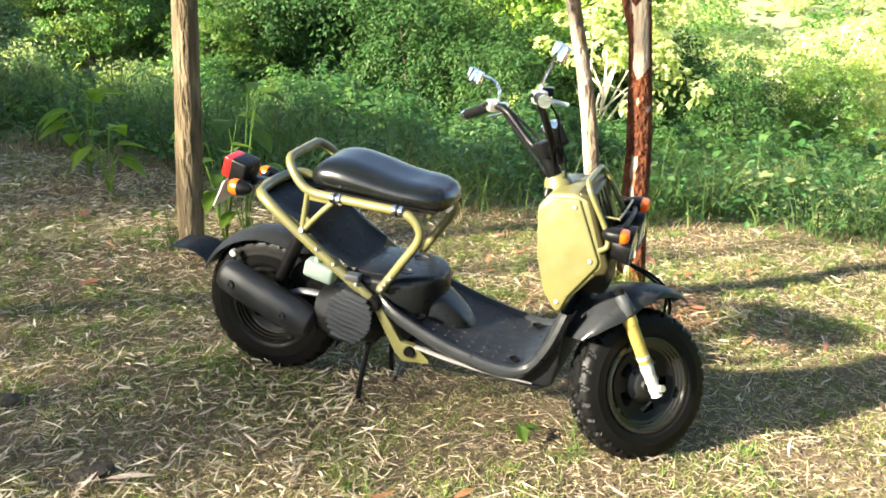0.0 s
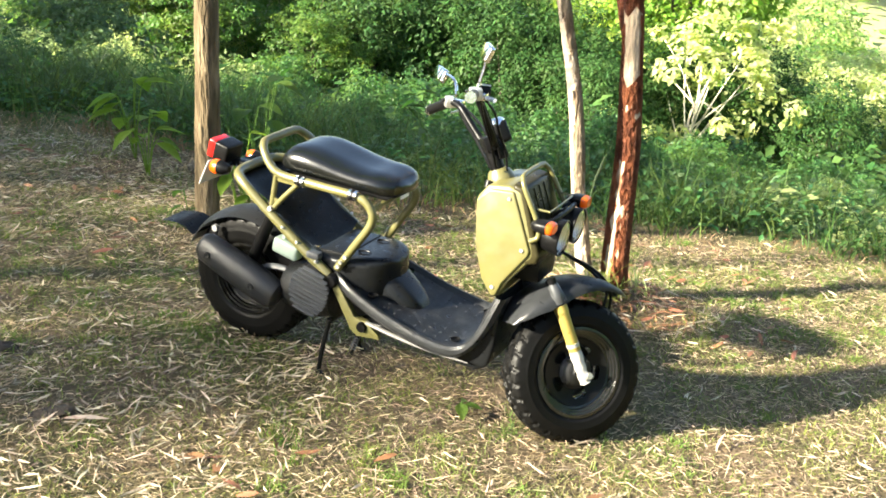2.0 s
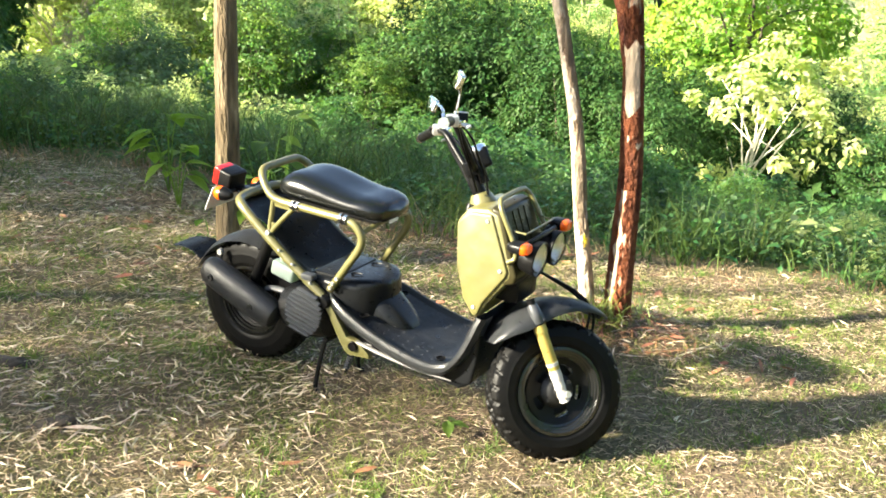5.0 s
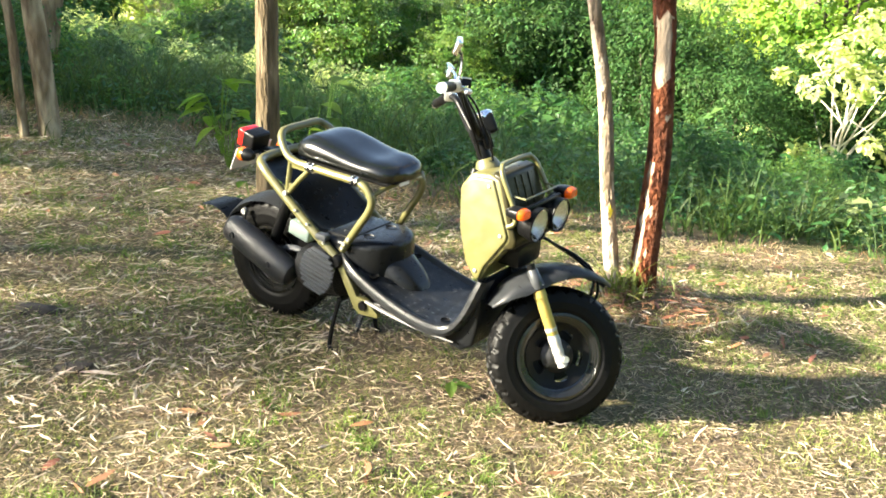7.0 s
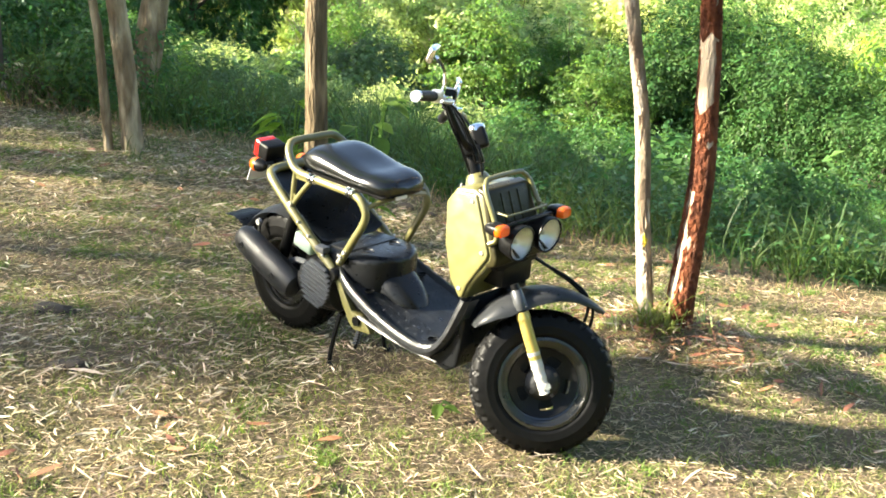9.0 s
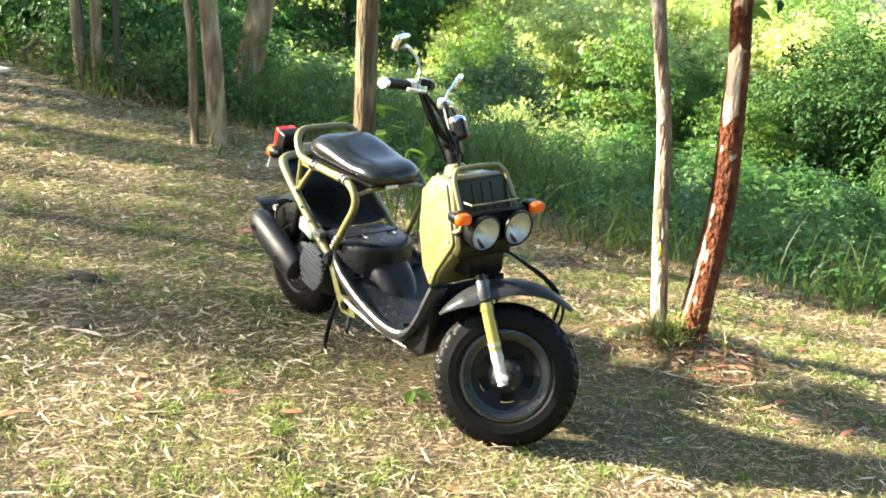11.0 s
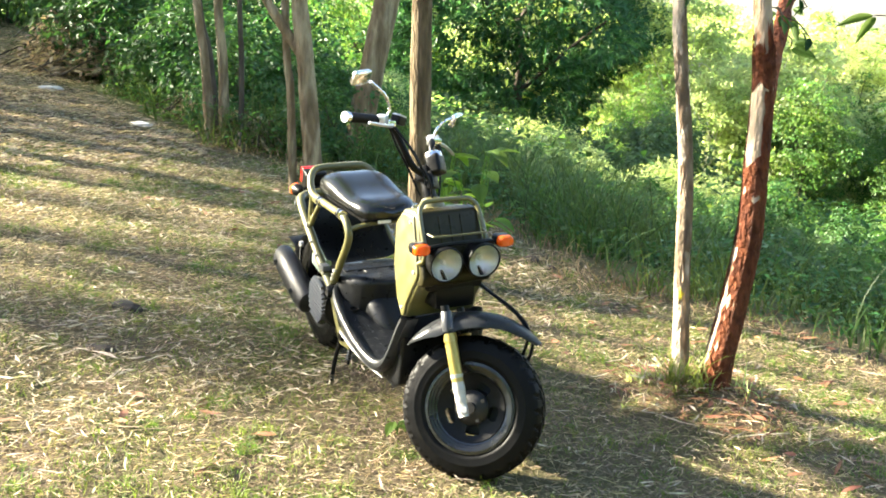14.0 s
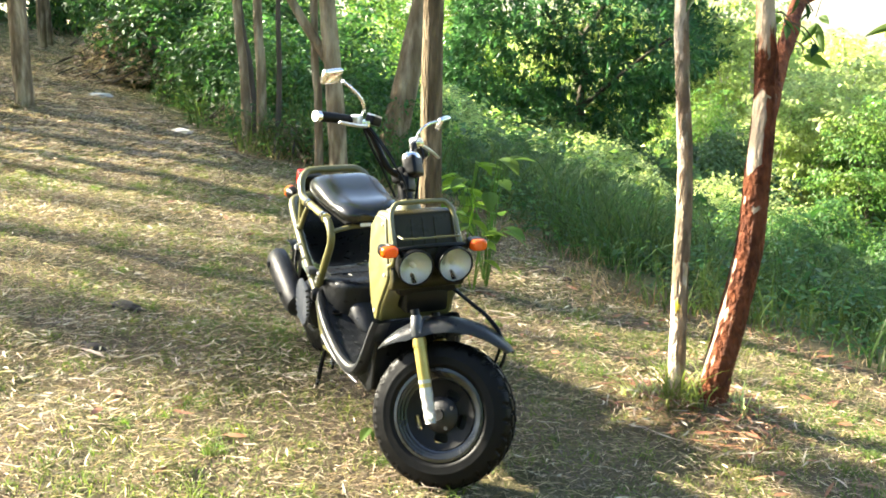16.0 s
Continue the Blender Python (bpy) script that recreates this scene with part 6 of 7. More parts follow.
# overbright sun and haze painted as pale leaves
wood_pale = make_tree("woodland_tree", 7.0, 0.15, (0, 0, 3.8), (2.8, 2.8, 2.8), 150, 36, 0.42, 0.26, 0.14, M["leaf_pale_lit"], M["bark_white"], "woodland tree with white limbs in the valley, sun and haze in its pale colour", 79, limbs=12, hollow=0.5, flat=0.55, plain=True)

# ---- where they grow ----
settle(mango, -17.9, 24.9, 1.27, 20, 0.15)
settle(white_tree, 2.45, 23.5, 0.61, 0, 0.35)
settle(bright_tree, 2.9, 28.5, 1.05, 0)
settle(lime, -17.0, 39.0, 1.2, 20)
settle(airy, -9.0, 25.0, 0.6, 10)
settle(airy_pale, -14.6, 28.7, 1.0, 0)
for x, y, s, a in ((-18.0, 31.3, 1.1, 100), (-18.7, 36.8, 1.15, 220), (-11.4, 24.6, 0.56, 30), (-10.2, 27.0, 0.62, 150), (-12.8, 29.5, 0.7, 80)):
    put(airy_pale, x, y, s, a, group="airy trees below the bank")
settle(bamboo_leaf, -8.2, 38.5, 1.1, 0)
settle(bamboo_lime, -11.2, 35.5, 0.95, 0)
for x, y, s, a in ((-9.4, 36.3, 1.0, 120), (-7.6, 35.2, 0.9, 240), (-13.0, 36.0, 1.0, 60), (-5.6, 38.6, 1.05, 300), (-3.6, 37.5, 0.95, 20), (-1.8, 39.5, 1.0, 170)):
    put(bamboo_lime, x, y, s, a, group="feathery trees in the valley")
settle(round_tree, -6.5, 46.0, 0.95, 0)
settle(scrub, -4.0, 14.0, 0.6, 0)
settle(scrub_lime, -9.0, 15.5, 0.6, 0)
settle(scrub_shaded, 0.6, 14.5, 0.55, 0)
settle(wood_green, -16.5, 46.0, 1.0, 0)
settle(wood_lime, 2.5, 50.0, 1.1, 0)
settle(wood_shaded, -5.8, 33.5, 0.85, 0)
# dark-leaved copies set where the valley should lie in shade
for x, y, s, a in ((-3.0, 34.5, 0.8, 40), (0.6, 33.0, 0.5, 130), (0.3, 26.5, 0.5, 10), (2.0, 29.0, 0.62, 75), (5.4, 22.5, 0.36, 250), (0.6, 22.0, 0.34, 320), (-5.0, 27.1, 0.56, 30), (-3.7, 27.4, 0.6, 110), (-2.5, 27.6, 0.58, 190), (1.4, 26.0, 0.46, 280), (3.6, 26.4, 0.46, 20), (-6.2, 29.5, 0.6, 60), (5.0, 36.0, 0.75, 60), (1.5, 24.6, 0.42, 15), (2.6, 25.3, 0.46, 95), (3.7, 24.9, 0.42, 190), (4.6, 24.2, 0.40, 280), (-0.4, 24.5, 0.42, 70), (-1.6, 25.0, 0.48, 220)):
    put(wood_shaded, x, y, s, a, group="dark trees in the valley")
settle(shrub_shaded, -6.0, 7.4, 0.7, 0)
settle(wood_pale, -11.5, 44.0, 0.95, 0)
settle(hill_green, -20.0, 80.0, 1.1, 0)
settle(hill_lime, -34.0, 84.0, 1.1, 0)
settle(shrub, -4.9, 7.5, 0.5, 0)
settle(shrub_cool, -8.3, 17.35, 1.3, 0)
settle(shrub_lime, 2.15, 7.3, 0.28, 0)

random.seed(5)


def open_view(x, y, s, tall=7.2):
    """Trees lower down the open side of the valley stay short."""
    d, b = math.hypot(x - 2.0, y - 0.4), math.degrees(math.atan2(2.0 - x, y - 0.4))
    if 14 < b < 33 and d > 12:
        s = min(s, max(0.3, (1.2 - (0.035 if d < 60 else 0.011) * d - float(ht(x, y))) / tall))
    if b < -5 and d > 12:
        s = min(s, max(0.35, (1.2 - 0.10 * d - float(ht(x, y))) / tall))
    return s


for x, y, s, a in ((-6.9, 39.0, 1.1, 80), (-5.4, 36.0, 0.85, 200), (-4.6, 41.0, 1.2, 130), (-9.6, 40.0, 1.1, 20), (-3.0, 36.2, 0.8, 290), (-11.5, 38.0, 1.0, 310), (-2.4, 32.5, 0.85, 10), (-4.1, 33.0, 0.9, 95), (-0.8, 33.5, 0.8, 215)):
    put(bamboo_leaf, x, y, s, a, group="feathery trees in the valley")
for x, y, s, a in ((-5.6, 27.5, 0.6, 150), (-7.6, 27.5, 0.6, 260), (-6.2, 25.2, 0.5, 330), (-10.5, 31.0, 0.9, 300), (-13.5, 34.0, 1.0, 330), (8.6, 27.0, 0.55, 110), (-9.5, 19.0, 0.6, 90), (0.2, 36.0, 1.0, 200)):
    put(airy, x, y, open_view(x, y, s), a, group="airy trees below the bank")
for x, y, s, a in ((5.4, 41.0, 1.25, 90), (1.4, 44.0, 1.2, 10), (11.5, 41.0, 0.8, 200), (-13.5, 36.0, 1.1, 60), (-1.6, 46.0, 1.3, 270), (-16.0, 31.0, 0.9, 300), (-19.0, 34.0, 1.0, 30), (-10.5, 45.0, 1.3, 120)):
    put(lime, x, y, open_view(x, y, s), a, group="sunlit broadleaf trees in the valley")
for x, y, s, a in ((-23.5, 24.0, 0.8, 140), (-27.0, 28.0, 0.9, 250), (-21.5, 19.5, 0.6, 40)):
    put(wood_green, x, y, s, a, group="woodland trees in the valley")
for k in range(56):
    b, d = radians(random.uniform(-24, 62)), random.uniform(34, 64)
    x, y = 0.5 - math.sin(b) * d, math.cos(b) * d
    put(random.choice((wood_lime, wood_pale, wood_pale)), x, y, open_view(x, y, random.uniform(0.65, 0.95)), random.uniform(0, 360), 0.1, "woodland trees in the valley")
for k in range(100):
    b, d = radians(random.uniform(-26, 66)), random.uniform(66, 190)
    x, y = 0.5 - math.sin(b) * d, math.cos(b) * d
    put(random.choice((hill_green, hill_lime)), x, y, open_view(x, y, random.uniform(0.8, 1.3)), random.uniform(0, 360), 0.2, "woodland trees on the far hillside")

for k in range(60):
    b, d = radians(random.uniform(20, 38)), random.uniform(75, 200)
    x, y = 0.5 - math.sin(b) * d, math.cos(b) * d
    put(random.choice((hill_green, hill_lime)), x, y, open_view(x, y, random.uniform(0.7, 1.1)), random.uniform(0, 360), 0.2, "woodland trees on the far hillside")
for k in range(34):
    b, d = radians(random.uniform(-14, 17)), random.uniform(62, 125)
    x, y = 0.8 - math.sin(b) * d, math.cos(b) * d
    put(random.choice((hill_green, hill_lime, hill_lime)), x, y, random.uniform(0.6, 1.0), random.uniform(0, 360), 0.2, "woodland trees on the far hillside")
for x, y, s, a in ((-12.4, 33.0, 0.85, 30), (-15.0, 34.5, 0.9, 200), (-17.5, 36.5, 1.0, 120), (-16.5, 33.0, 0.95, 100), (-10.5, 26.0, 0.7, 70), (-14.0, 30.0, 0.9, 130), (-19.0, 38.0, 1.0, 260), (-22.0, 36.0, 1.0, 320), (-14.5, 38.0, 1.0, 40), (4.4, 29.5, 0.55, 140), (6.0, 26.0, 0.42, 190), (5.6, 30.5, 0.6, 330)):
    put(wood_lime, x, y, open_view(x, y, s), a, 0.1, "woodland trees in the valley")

# pale-leaved copies that carry the valley's sunlight and haze in colour
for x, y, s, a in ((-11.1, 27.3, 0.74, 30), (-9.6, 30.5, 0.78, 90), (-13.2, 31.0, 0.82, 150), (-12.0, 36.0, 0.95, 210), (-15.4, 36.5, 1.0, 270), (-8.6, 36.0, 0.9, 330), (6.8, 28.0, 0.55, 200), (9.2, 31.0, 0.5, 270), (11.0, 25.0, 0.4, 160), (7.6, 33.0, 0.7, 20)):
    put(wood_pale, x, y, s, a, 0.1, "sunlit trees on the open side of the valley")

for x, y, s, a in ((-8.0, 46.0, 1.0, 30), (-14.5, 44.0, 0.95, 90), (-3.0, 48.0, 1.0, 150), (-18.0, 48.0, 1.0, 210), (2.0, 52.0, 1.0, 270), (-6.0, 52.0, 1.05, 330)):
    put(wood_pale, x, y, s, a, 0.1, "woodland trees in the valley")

# shrubs along and below the bank
for k in range(46):
    x, y = random.uniform(-8.5, 5.0), random.uniform(7.2, 12.5)
    by_lawn = x > -4.5
    kind = random.choice((shrub_shaded, shrub_shaded, shrub_shaded, shrub)) if x > -1.5 else random.choice((shrub_shaded, shrub_shaded, shrub_cool))
    put(kind, x, y, (random.uniform(0.22, 0.40) if by_lawn else random.uniform(0.3, 0.45)) * (1 + 0.06 * (y - 8)), random.uniform(0, 360), 0.05, "shrubs on the bank")
for x, y, s, k in ((-4.3, 6.5, 0.5, 0), (-5.9, 6.7, 0.6, 1), (-6.6, 7.1, 0.75, 0), (-7.4, 7.2, 0.8, 1), (-8.2, 7.5, 0.85, 0), (-9.0, 7.3, 0.9, 1), (-9.8, 7.8, 1.0, 0), (-10.8, 7.9, 1.1, 1), (-7.3, 8.6, 0.9, 1), (-8.8, 8.9, 1.1, 0), (-10.4, 9.3, 1.3, 1), (-11.8, 8.4, 1.2, 0), (-12.6, 9.6, 1.4, 1), (-5.6, 8.0, 0.55, 0), (-4.6, 8.2, 0.5, 2), (-3.9, 8.8, 0.5, 2)):
    put((shrub_shaded, shrub_shaded, shrub_cool)[k], x, y, s, random.uniform(0, 360), 0.05, "shrubs at the lawn's edge")
for x, y, s in ((-17.5, 8.5, 1.6), (-18.5, 5.5, 1.6), (-20.5, 7.0, 2.0), (-19.5, 3.0, 1.8), (-22.0, 4.5, 2.2), (-16.0, 10.0, 1.7), (-21.0, 1.0, 2.0), (-15.0, 8.6, 1.2)):
    put(random.choice((shrub_shaded, shrub_shaded)), x, y, s, random.uniform(0, 360), 0.05, "shrubs at the end of the lawn")
for x, y, s in ((-20.0, 9.5, 0.9), (-23.0, 3.0, 1.0), (-24.0, 7.5, 1.1), (-17.0, 12.5, 0.8)):
    put(airy, x, y, s, random.uniform(0, 360), 0.05, "airy trees behind the lawn")

for k in range(60):
    b, d = radians(random.uniform(-22, 45)), random.uniform(12.5, 30)
    x, y = 0.5 - math.sin(b) * d, math.cos(b) * d
    put(random.choice((scrub, scrub_lime)) if b > 0.32 else random.choice((scrub_shaded, scrub_shaded, scrub_shaded, scrub)), x, y, random.uniform(0.4, 0.75) * (0.5 + d / 40) * (0.7 if b < 0.1 else 1.0), random.uniform(0, 360), 0.05, "scrub down the slope")



def bare_bush(x, y, height, spread, seed):
    """A leafless bush: many thin twigs that fork twice from one foot."""
    rr = random.Random(seed)
    t = thing("bare_bush", place(x, y), "leafless pinkish-grey twiggy bush below the bank", "bush")
    for k in range(26):
        a, out = rr.uniform(0, 6.28), spread * rr.uniform(0.2, 1.0)
        tip = Vector((math.cos(a) * out, math.sin(a) * out, height * rr.uniform(0.6, 1.0)))
        mid = tip * 0.5 + Vector((rr.uniform(-0.1, 0.1), rr.uniform(-0.1, 0.1), 0.15)) * height * 0.5
        twigs = [tube([(0, 0, -0.1), mid, tip], lambda q: 0.022 - 0.016 * q, 5, 3)]
        for j in range(7):
            p = mid.lerp(tip, rr.random())
            q = p + Vector((rr.uniform(-1, 1), rr.uniform(-1, 1), rr.uniform(-0.1, 0.9))) * height * 0.26
            twigs.append(tube([p, p.lerp(q, 0.5) + Vector((0, 0, 0.04)), q], lambda u: 0.011 - 0.007 * u, 4, 2))
        part("branch", joined(*twigs), M["bark_grey"], t)
    return t


bare_bush(-13.6, 25.6, 2.7, 1.5, 3)
bare_bush(-12.6, 26.6, 2.1, 1.2, 4)

# unseen trees added across the slope and behind, to dim reflections and sky fill
for x, y, s, a in ((11.0, 1.5, 0.9, 10), (13.5, -3.0, 1.1, 60), (10.0, -7.5, 1.0, 120), (15.0, 4.5, 1.0, 200), (12.0, 8.0, 0.8, 260), (5.5, -11.0, 1.0, 300), (16.5, -9.0, 1.2, 30), (1.5, -13.5, 1.0, 80), (9.5, -13.0, 1.1, 150), (14.0, 12.0, 0.9, 220), (20.0, 0.0, 1.3, 330), (19.0, 8.0, 1.2, 90)):
    put(wood_green, x, y, s, a, 0.1, "trees across the slope")


def brush_pile(x, y, sx, sy, hi, seed):
    """A heap of cut twigs and withered leaves."""
    rr = random.Random(seed)
    t = thing("brush_pile", place(x, y), "heap of cut brown twigs and withered leaves on the lawn's edge", "brush pile")
    for k in range(70):
        a, d = rr.uniform(0, 6.28), math.sqrt(rr.random())
        px, py = sx * d * math.cos(a), sy * d * math.sin(a)
        pz = hi * (1 - d * d) * rr.uniform(0.2, 1.0)
        b, ln = rr.uniform(0, 3.14), rr.uniform(0.25, 0.6)
        dx, dy = math.cos(b) * ln, math.sin(b) * ln
        part("twig", tube([(px - dx, py - dy, max(0.0, pz - 0.12)), (px, py, pz + 0.05), (px + dx, py + dy, max(0.0, pz - 0.05))], lambda q: 0.010 - 0.006 * q, 5, 3), M["bark"] if k % 2 else M["bark_dark"], t)
    r = np.random.default_rng(seed)
    n = 1800
    a, d = r.uniform(0, 6.28, n), np.sqrt(r.uniform(0, 1, n))
    pts = np.stack([sx * d * np.cos(a), sy * d * np.sin(a), hi * (1 - d * d) * r.uniform(0.1, 1.05, n)], -1)
    leaf_cloud("withered_leaves", pts, np.tile([0, 0, 0.6], (n, 1)), 0.13, 0.05, M["litter"] if seed % 2 else M["straw"], t, 0.3, seed)
    return t


brush_pile(-9.6, 6.9, 1.1, 0.6, 0.75, 2)
brush_pile(-6.6, 6.75, 0.5, 0.35, 0.35, 3)
brush_pile(-5.25, 6.25, 0.45, 0.3, 0.25, 4)

# long grass on the bank, low growth down the slope
x, y = scatter(26000, -5.5, 5.0, 5.3, 8.2, lambda x, y: (y > edge_y(x) + 0.02 + rng.exponential(0.12, len(x))) & (rng.uniform(0, 1, len(x)) < 0.06 + 0.94 * np.clip(patch(x, y, 1.1, 2) * 2.2 - 0.75, 0, 1)))
h = rng.uniform(0.12, 0.7, len(x)) * np.clip((y - edge_y(x)) / 0.6 + 0.25, 0.25, 1.1) * np.interp(x, [-1.5, 0.0, 5.0], [1.0, 0.72, 0.72])
blades("long_grass", x, y, h, rng.uniform(0.006, 0.015, len(x)), rng.uniform(0.2, 1.3, len(x)), M["reed"], "tall green grass bowing over along the bank", "grass", seg=4)
x, y = scatter(4500, -16, -3.0, 5.6, 9.5, lambda x, y: y > edge_y(x) + 0.1)
blades("long_grass", x, y, rng.uniform(0.2, 0.55, len(x)), rng.uniform(0.008, 0.018, len(x)), rng.uniform(0.15, 0.9, len(x)), M["reed"], "tall green grass bowing over along the bank", "grass", seg=3)


# withered brown grass where the lawn meets the bank
x, y = scatter(15000, -5.0, 2.6, 5.0, 6.6, lambda x, y: (np.abs(y - edge_y(x) - 0.08) < rng.exponential(0.16, len(x))) & (rng.uniform(0, 1, len(x)) < 0.25 + 0.75 * patch(x, y, 1.3, 5)))
blades("withered_grass", x, y, rng.uniform(0.05, 0.22, len(x)) * np.interp(x, [-0.5, 0.6], [1.0, 0.45]), rng.uniform(0.003, 0.007, len(x)), rng.uniform(0.8, 2.0, len(x)), M["withered"], "withered brown grass along the foot of the bank", "grass", seg=3)


def low_growth(name, n, x0, x1, y0, y1, hi, length, width, mat, label):
    x, y = scatter(n, x0, x1, y0, y1, lambda x, y: y > edge_y(x) + 0.15)
    z = ht(x, y) + hi * rng.uniform(0, 1, len(x)) ** 1.5 * np.clip(patch(x, y, 0.6, 4) * 1.4, 0.15, 1.3)
    ob = leaf_cloud(name, np.stack([x, y, z], -1), np.tile([0, 0, 0.6], (len(x), 1)), length, width, mat, None, 0.2, 77)
    tagged(ob, label, "undergrowth", kind="stuff")


low_growth("undergrowth", 7000, -9, -1.5, 5.8, 11, 0.42, 0.075, 0.035, M["leaf"], "leafy green undergrowth covering the bank")
# the bank's shade is put into darker leaves here and below
low_growth("undergrowth", 11000, -9, -1.5, 5.8, 11, 0.38, 0.075, 0.03, M["leaf_dark"], "undergrowth covering the bank, green darkened for shade")
low_growth("undergrowth", 14000, -1.5, 6, 5.8, 11, 0.36, 0.075, 0.03, M["leaf_dark"], "undergrowth covering the bank, green darkened for shade")
low_growth("undergrowth", 6000, -0.6, 4.5, 5.35, 8.5, 0.22, 0.035, 0.016, M["leaf_cool"], "fine pale green weeds on the bank below the trees")
low_growth("undergrowth", 3500, -2, 6, 6.2, 11, 0.4, 0.08, 0.04, M["leaf_cool"], "pale green weeds covering the bank")
low_growth("undergrowth", 900, 1.6, 4.0, 6.0, 8.2, 0.34, 0.10, 0.06, M["leaf_lime_lit"], "lime-green weeds on the bank, sunlight in leaf colour")
low_growth("undergrowth", 6000, -20, -7, 11, 32, 0.8, 0.2, 0.1, M["leaf_cool"], "grey-green undergrowth down the slope")
# shaded slope, done with the dark leaf colour
low_growth("undergrowth", 21000, -7, 20, 11, 32, 0.8, 0.2, 0.1, M["leaf_shaded"], "undergrowth down the slope, green darkened for shade")
low_growth("undergrowth", 11000, -30, -7, 11, 30, 0.8, 0.22, 0.12, M["leaf"], "leafy green undergrowth down the slope")
# sun on the slope and haze beyond, given by leaf colour
low_growth("undergrowth", 8000, -18, -8, 11, 34, 0.9, 0.14, 0.075, M["leaf_lime_lit"], "yellow-green undergrowth down the slope, sunlight in leaf colour")
low_growth("undergrowth", 14000, -40, -8, 28, 55, 1.2, 0.45, 0.26, M["leaf_lime_lit"], "undergrowth in the valley, sun and haze in its pale green")
# valley floor darkened through leaf colour, as if in shade
low_growth("undergrowth", 12000, -6, 30, 28, 55, 1.2, 0.45, 0.26, M["leaf_dark"], "undergrowth in the valley, green darkened for shade")
low_growth("undergrowth", 7000, -110, 70, 45, 190, 2.2, 1.3, 0.8, M["leaf"], "green scrub covering the far slopes")

# tufts at the feet of the two lawn trees, broad-leaved seedlings, litter
def tuft(name, x0, y0, n, r, hmin, hmax, w, mat, label):
    a, d = rng.uniform(0, 2 * np.pi, n), r * np.sqrt(rng.uniform(0, 1, n))
    x, y = x0 + d * np.cos(a), y0 + d * np.sin(a)
    ob = blades(name, x, y, rng.uniform(hmin, hmax, n), rng.uniform(w * 0.6, w * 1.3, n), rng.uniform(0.3, 1.4, n), mat, label, "grass tuft", seg=4)
    return ob


tuft("grass_tuft", 0.60, 4.24, 90, 0.10, 0.08, 0.24, 0.010, M["tuft"], "strappy green tuft between two tree trunks")
# lime colour makes these two tufts look lit by the sun
tuft("grass_tuft", 0.80, 4.36, 18, 0.07, 0.06, 0.15, 0.010, M["leaf_lime_lit"], "strappy tuft at a tree's foot, sunlight put into its green")
tuft("grass_tuft", 0.42, 4.20, 30, 0.08, 0.06, 0.16, 0.010, M["leaf_lime_lit"], "strappy tuft at a tree's foot, sunlight put into its green")
for x0, y0 in ((-3.0, 5.3), (-3.4, 5.5), (-1.25, 4.62), (-7.42, 4.75)):
    tuft("grass_tuft", x0, y0, 40, 0.2, 0.06, 0.2, 0.008, M["reed"], "short green tuft at a tree's foot")


def seedling(x, y, n, size, height, mat, seed, label):
    """A young plant: thin stems, each with broad pointed leaves."""
    rr = random.Random(seed)
    t = thing("seedling", place(x, y), label, "plant", "broad-leaved seedlings round the slim tree")
    for k in range(n):
        a = rr.uniform(0, 6.28)
        tip = Vector((math.cos(a) * height * 0.16, math.sin(a) * height * 0.16, height * rr.uniform(0.45, 1.0)))
        part("stem", tube([(0, 0, -0.02), tip * 0.55 + Vector((0, 0, height * 0.1)), tip], 0.003, 5, 3), mat, t)
        L, W = size * rr.uniform(0.75, 1.15), size * rr.uniform(0.55, 0.72)
        d = Vector((math.cos(a), math.sin(a), rr.uniform(-0.5, 0.2))).normalized()
        s = d.cross(Vector((0, 0, 1))).normalized()
        up = s.cross(d)
        def leaf(u, v, tip=tip, d=d, s=s, up=up, L=L, W=W):
            w = W * math.sin(math.pi * min(1, u ** 0.8 * 0.98 + 0.01)) * (v * 2 - 1) * 0.5
            return tip + d * L * u + s * w + up * (abs(w) * 0.35 - 0.22 * L * u * u)
        part("leaf", sheet(leaf, 6, 4, 0.0008), mat, t)
    return t


for x0, y0, n, size, hgt, sd in ((-1.16, 4.66, 6, 0.11, 0.50, 1), (-1.10, 4.80, 8, 0.15, 0.72, 2), (-1.06, 4.66, 5, 0.11, 0.40, 3), (-1.36, 4.50, 3, 0.10, 0.20, 4), (-1.20, 4.88, 7, 0.15, 0.60, 5), (-1.9, 5.3, 9, 0.16, 0.42, 7), (-2.1, 5.6, 9, 0.18, 0.46, 8)):
    seedling(x0, y0, n, size, hgt, M["leaf_bright"] if sd in (1, 3, 7, 8) else M["leaf"], sd, "young plant with broad bright green leaves")
seedling(0.13, 3.05, 3, 0.07, 0.06, M["leaf"], 21, "small green weed under the scooter")


def lump(name, x, y, sx, sy, sz, mat, label, category, seed, turn=0.0):
    """An uneven lump lying on the ground."""
    bm = bmesh.new()
    bmesh.ops.create_icosphere(bm, subdivisions=3, radius=1.0)
    for v in bm.verts:
        v.co *= 1 + 0.28 * noise.noise(v.co * 1.7 + Vector((seed, 0, 0))) + 0.1 * noise.noise(v.co * 5 + Vector((seed, 3, 0)))
    bm.transform(Matrix.Diagonal((sx, sy, sz, 1)))
    ob = part(name, bm, mat)
    ob.matrix_world = place(x, y, 1, turn)
    tagged(ob, label, category)
    return ob


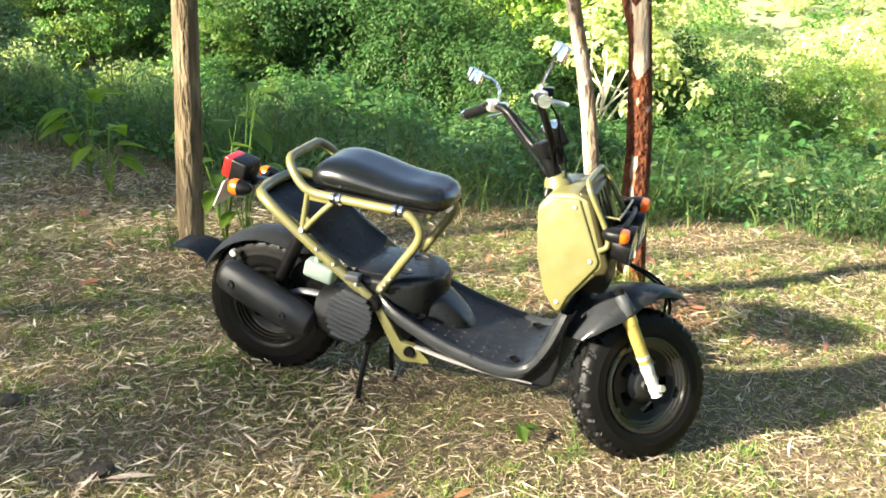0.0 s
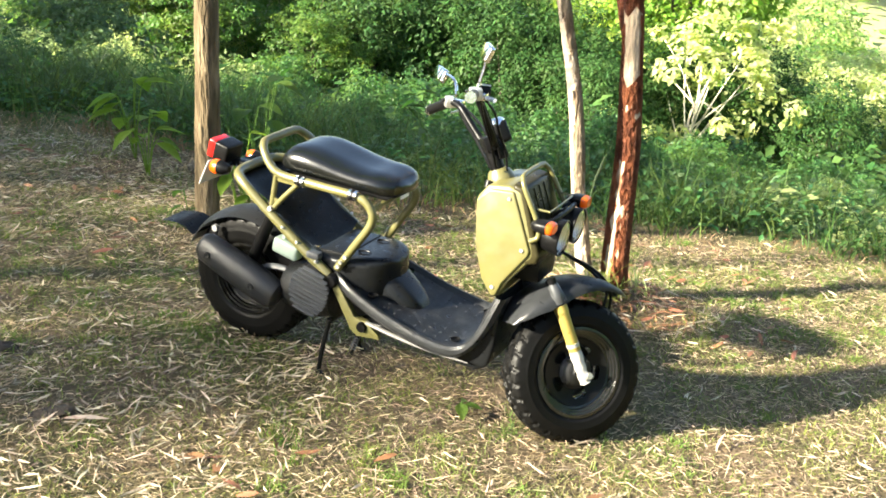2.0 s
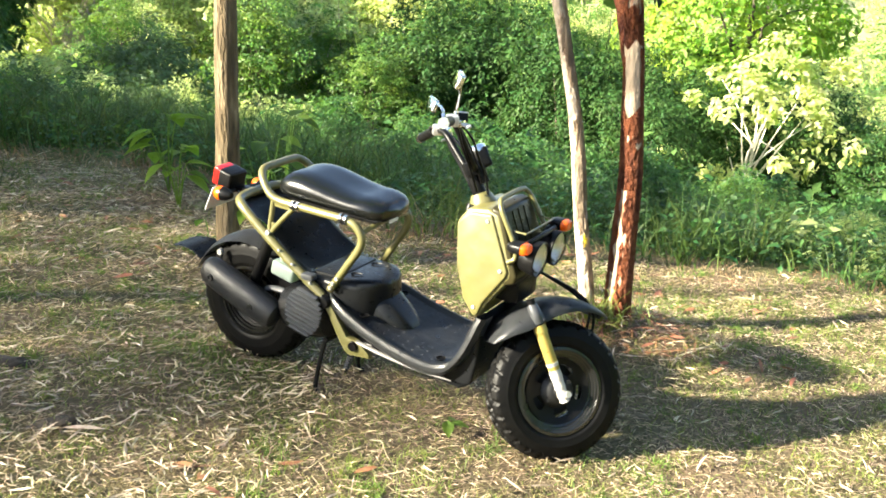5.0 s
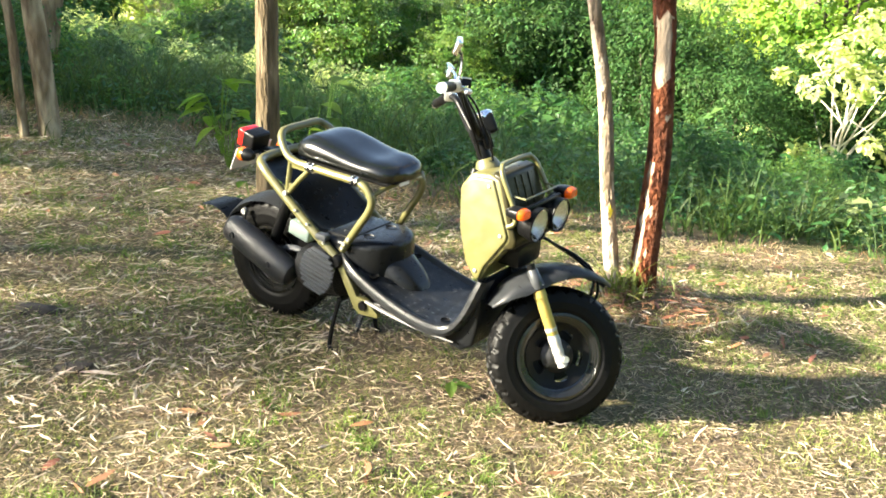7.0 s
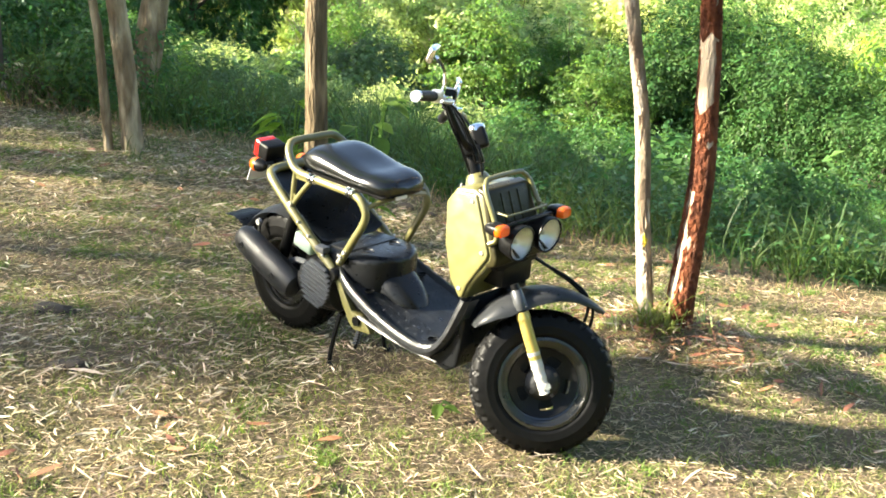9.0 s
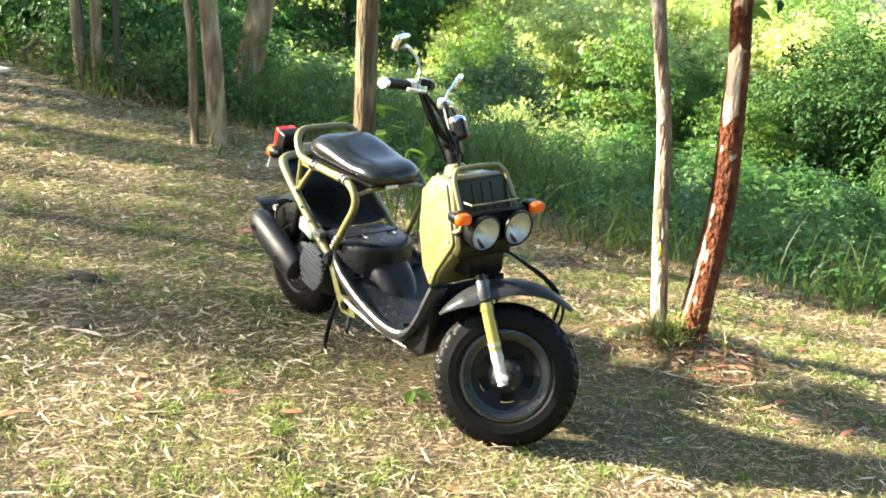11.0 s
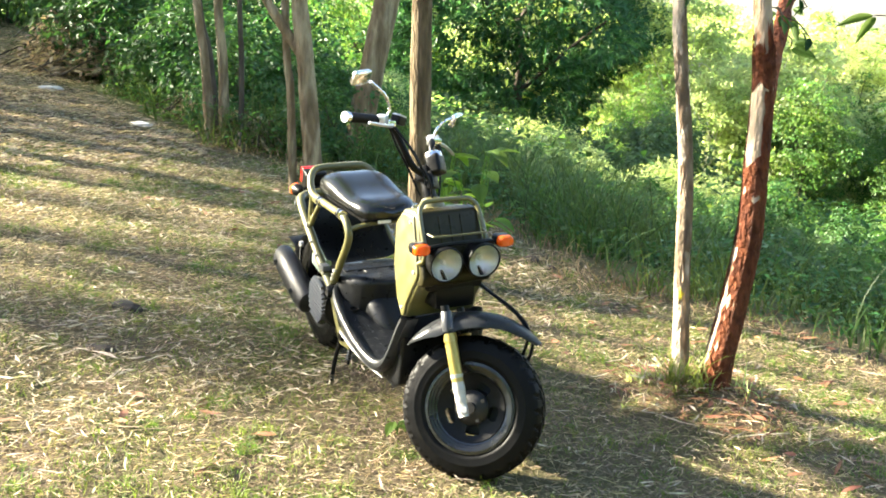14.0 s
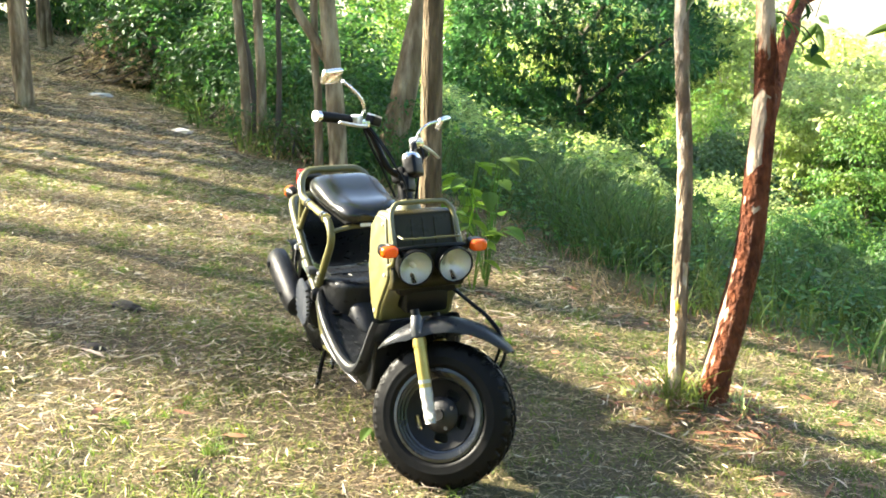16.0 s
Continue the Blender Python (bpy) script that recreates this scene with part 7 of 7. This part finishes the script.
lump("stone", -6.15, 5.75, 0.13, 0.07, 0.035, M["stone"], "flat pale stone on the far lawn", "stone", 1, 20)
lump("stone", -8.3, 5.95, 0.16, 0.08, 0.04, M["stone"], "flat pale stone on the far lawn", "stone", 2, 40)
# the next two lumps stand for a small log by the bank
lump("stone", -1.22, 5.42, 0.09, 0.035, 0.03, M["clod"], "dark lump at the edge of the lawn, standing for a small log", "stone", 3, -20)
lump("stone", -1.02, 5.36, 0.04, 0.03, 0.028, M["clod"], "dark lump at the edge of the lawn, standing for a small log", "stone", 4, 10)
lump("earth_clod", -1.50, 2.92, 0.10, 0.05, 0.025, M["clod"], "dark clod of earth on the turf", "clod", 5, 10)
lump("earth_clod", -1.08, 2.55, 0.09, 0.04, 0.02, M["clod"], "dark clod of earth on the turf", "clod", 6, 30)
x, y = np.array([-0.95, -1.05, -1.12]), np.array([2.52, 2.48, 2.58])
lying("dry_leaf", x, y, ht(x, y) + 0.03, np.array([0.14, 0.10, 0.09]), np.array([0.026, 0.018, 0.018]), M["litter"], "curled pale dry leaves beside the clod", "leaf litter")
x, y = scatter(20, -0.8, 0.8, 1.7, 2.7)
n = len(x)
lying("russet_leaves", x, y, ht(x, y) + rng.uniform(0.01, 0.025, n), rng.uniform(0.05, 0.13, n), rng.uniform(0.012, 0.03, n), M["red_leaf"], "russet fallen leaves on the sunny turf", "leaf litter")
x, y = scatter(260, -3.5, 1.5, 3.9, 5.6)
n = len(x)
lying("russet_leaves", x, y, ht(x, y) + rng.uniform(0.01, 0.03, n), rng.uniform(0.04, 0.10, n), rng.uniform(0.01, 0.022, n), M["red_leaf"], "brown fallen leaves near the bank", "leaf litter")

# reddish twigs and leaf litter heaped round the feet of the two slim trees
a, d = rng.uniform(0, 2 * np.pi, 420), 0.42 * rng.uniform(0.1, 1, 420) ** 0.8
x, y = 0.62 + d * np.cos(a), 4.28 + d * np.sin(a) * 0.8
n = len(x)
lying("twig_litter", x, y, ht(x, y) + rng.uniform(0.004, 0.035, n), rng.uniform(0.04, 0.16, n), rng.uniform(0.002, 0.007, n), M["red_leaf"], "reddish twigs and leaf litter round the tree feet", "leaf litter")
a, d = rng.uniform(0, 2 * np.pi, 110), 0.5 * np.sqrt(rng.uniform(0, 1, 110))
x, y = 0.62 + d * np.cos(a), 4.28 + d * np.sin(a) * 0.8
n = len(x)
lying("leaf_litter", x, y, ht(x, y) + rng.uniform(0.01, 0.04, n), rng.uniform(0.05, 0.16, n), rng.uniform(0.004, 0.010, n), M["litter"], "pale dry leaves round the tree feet", "leaf litter")
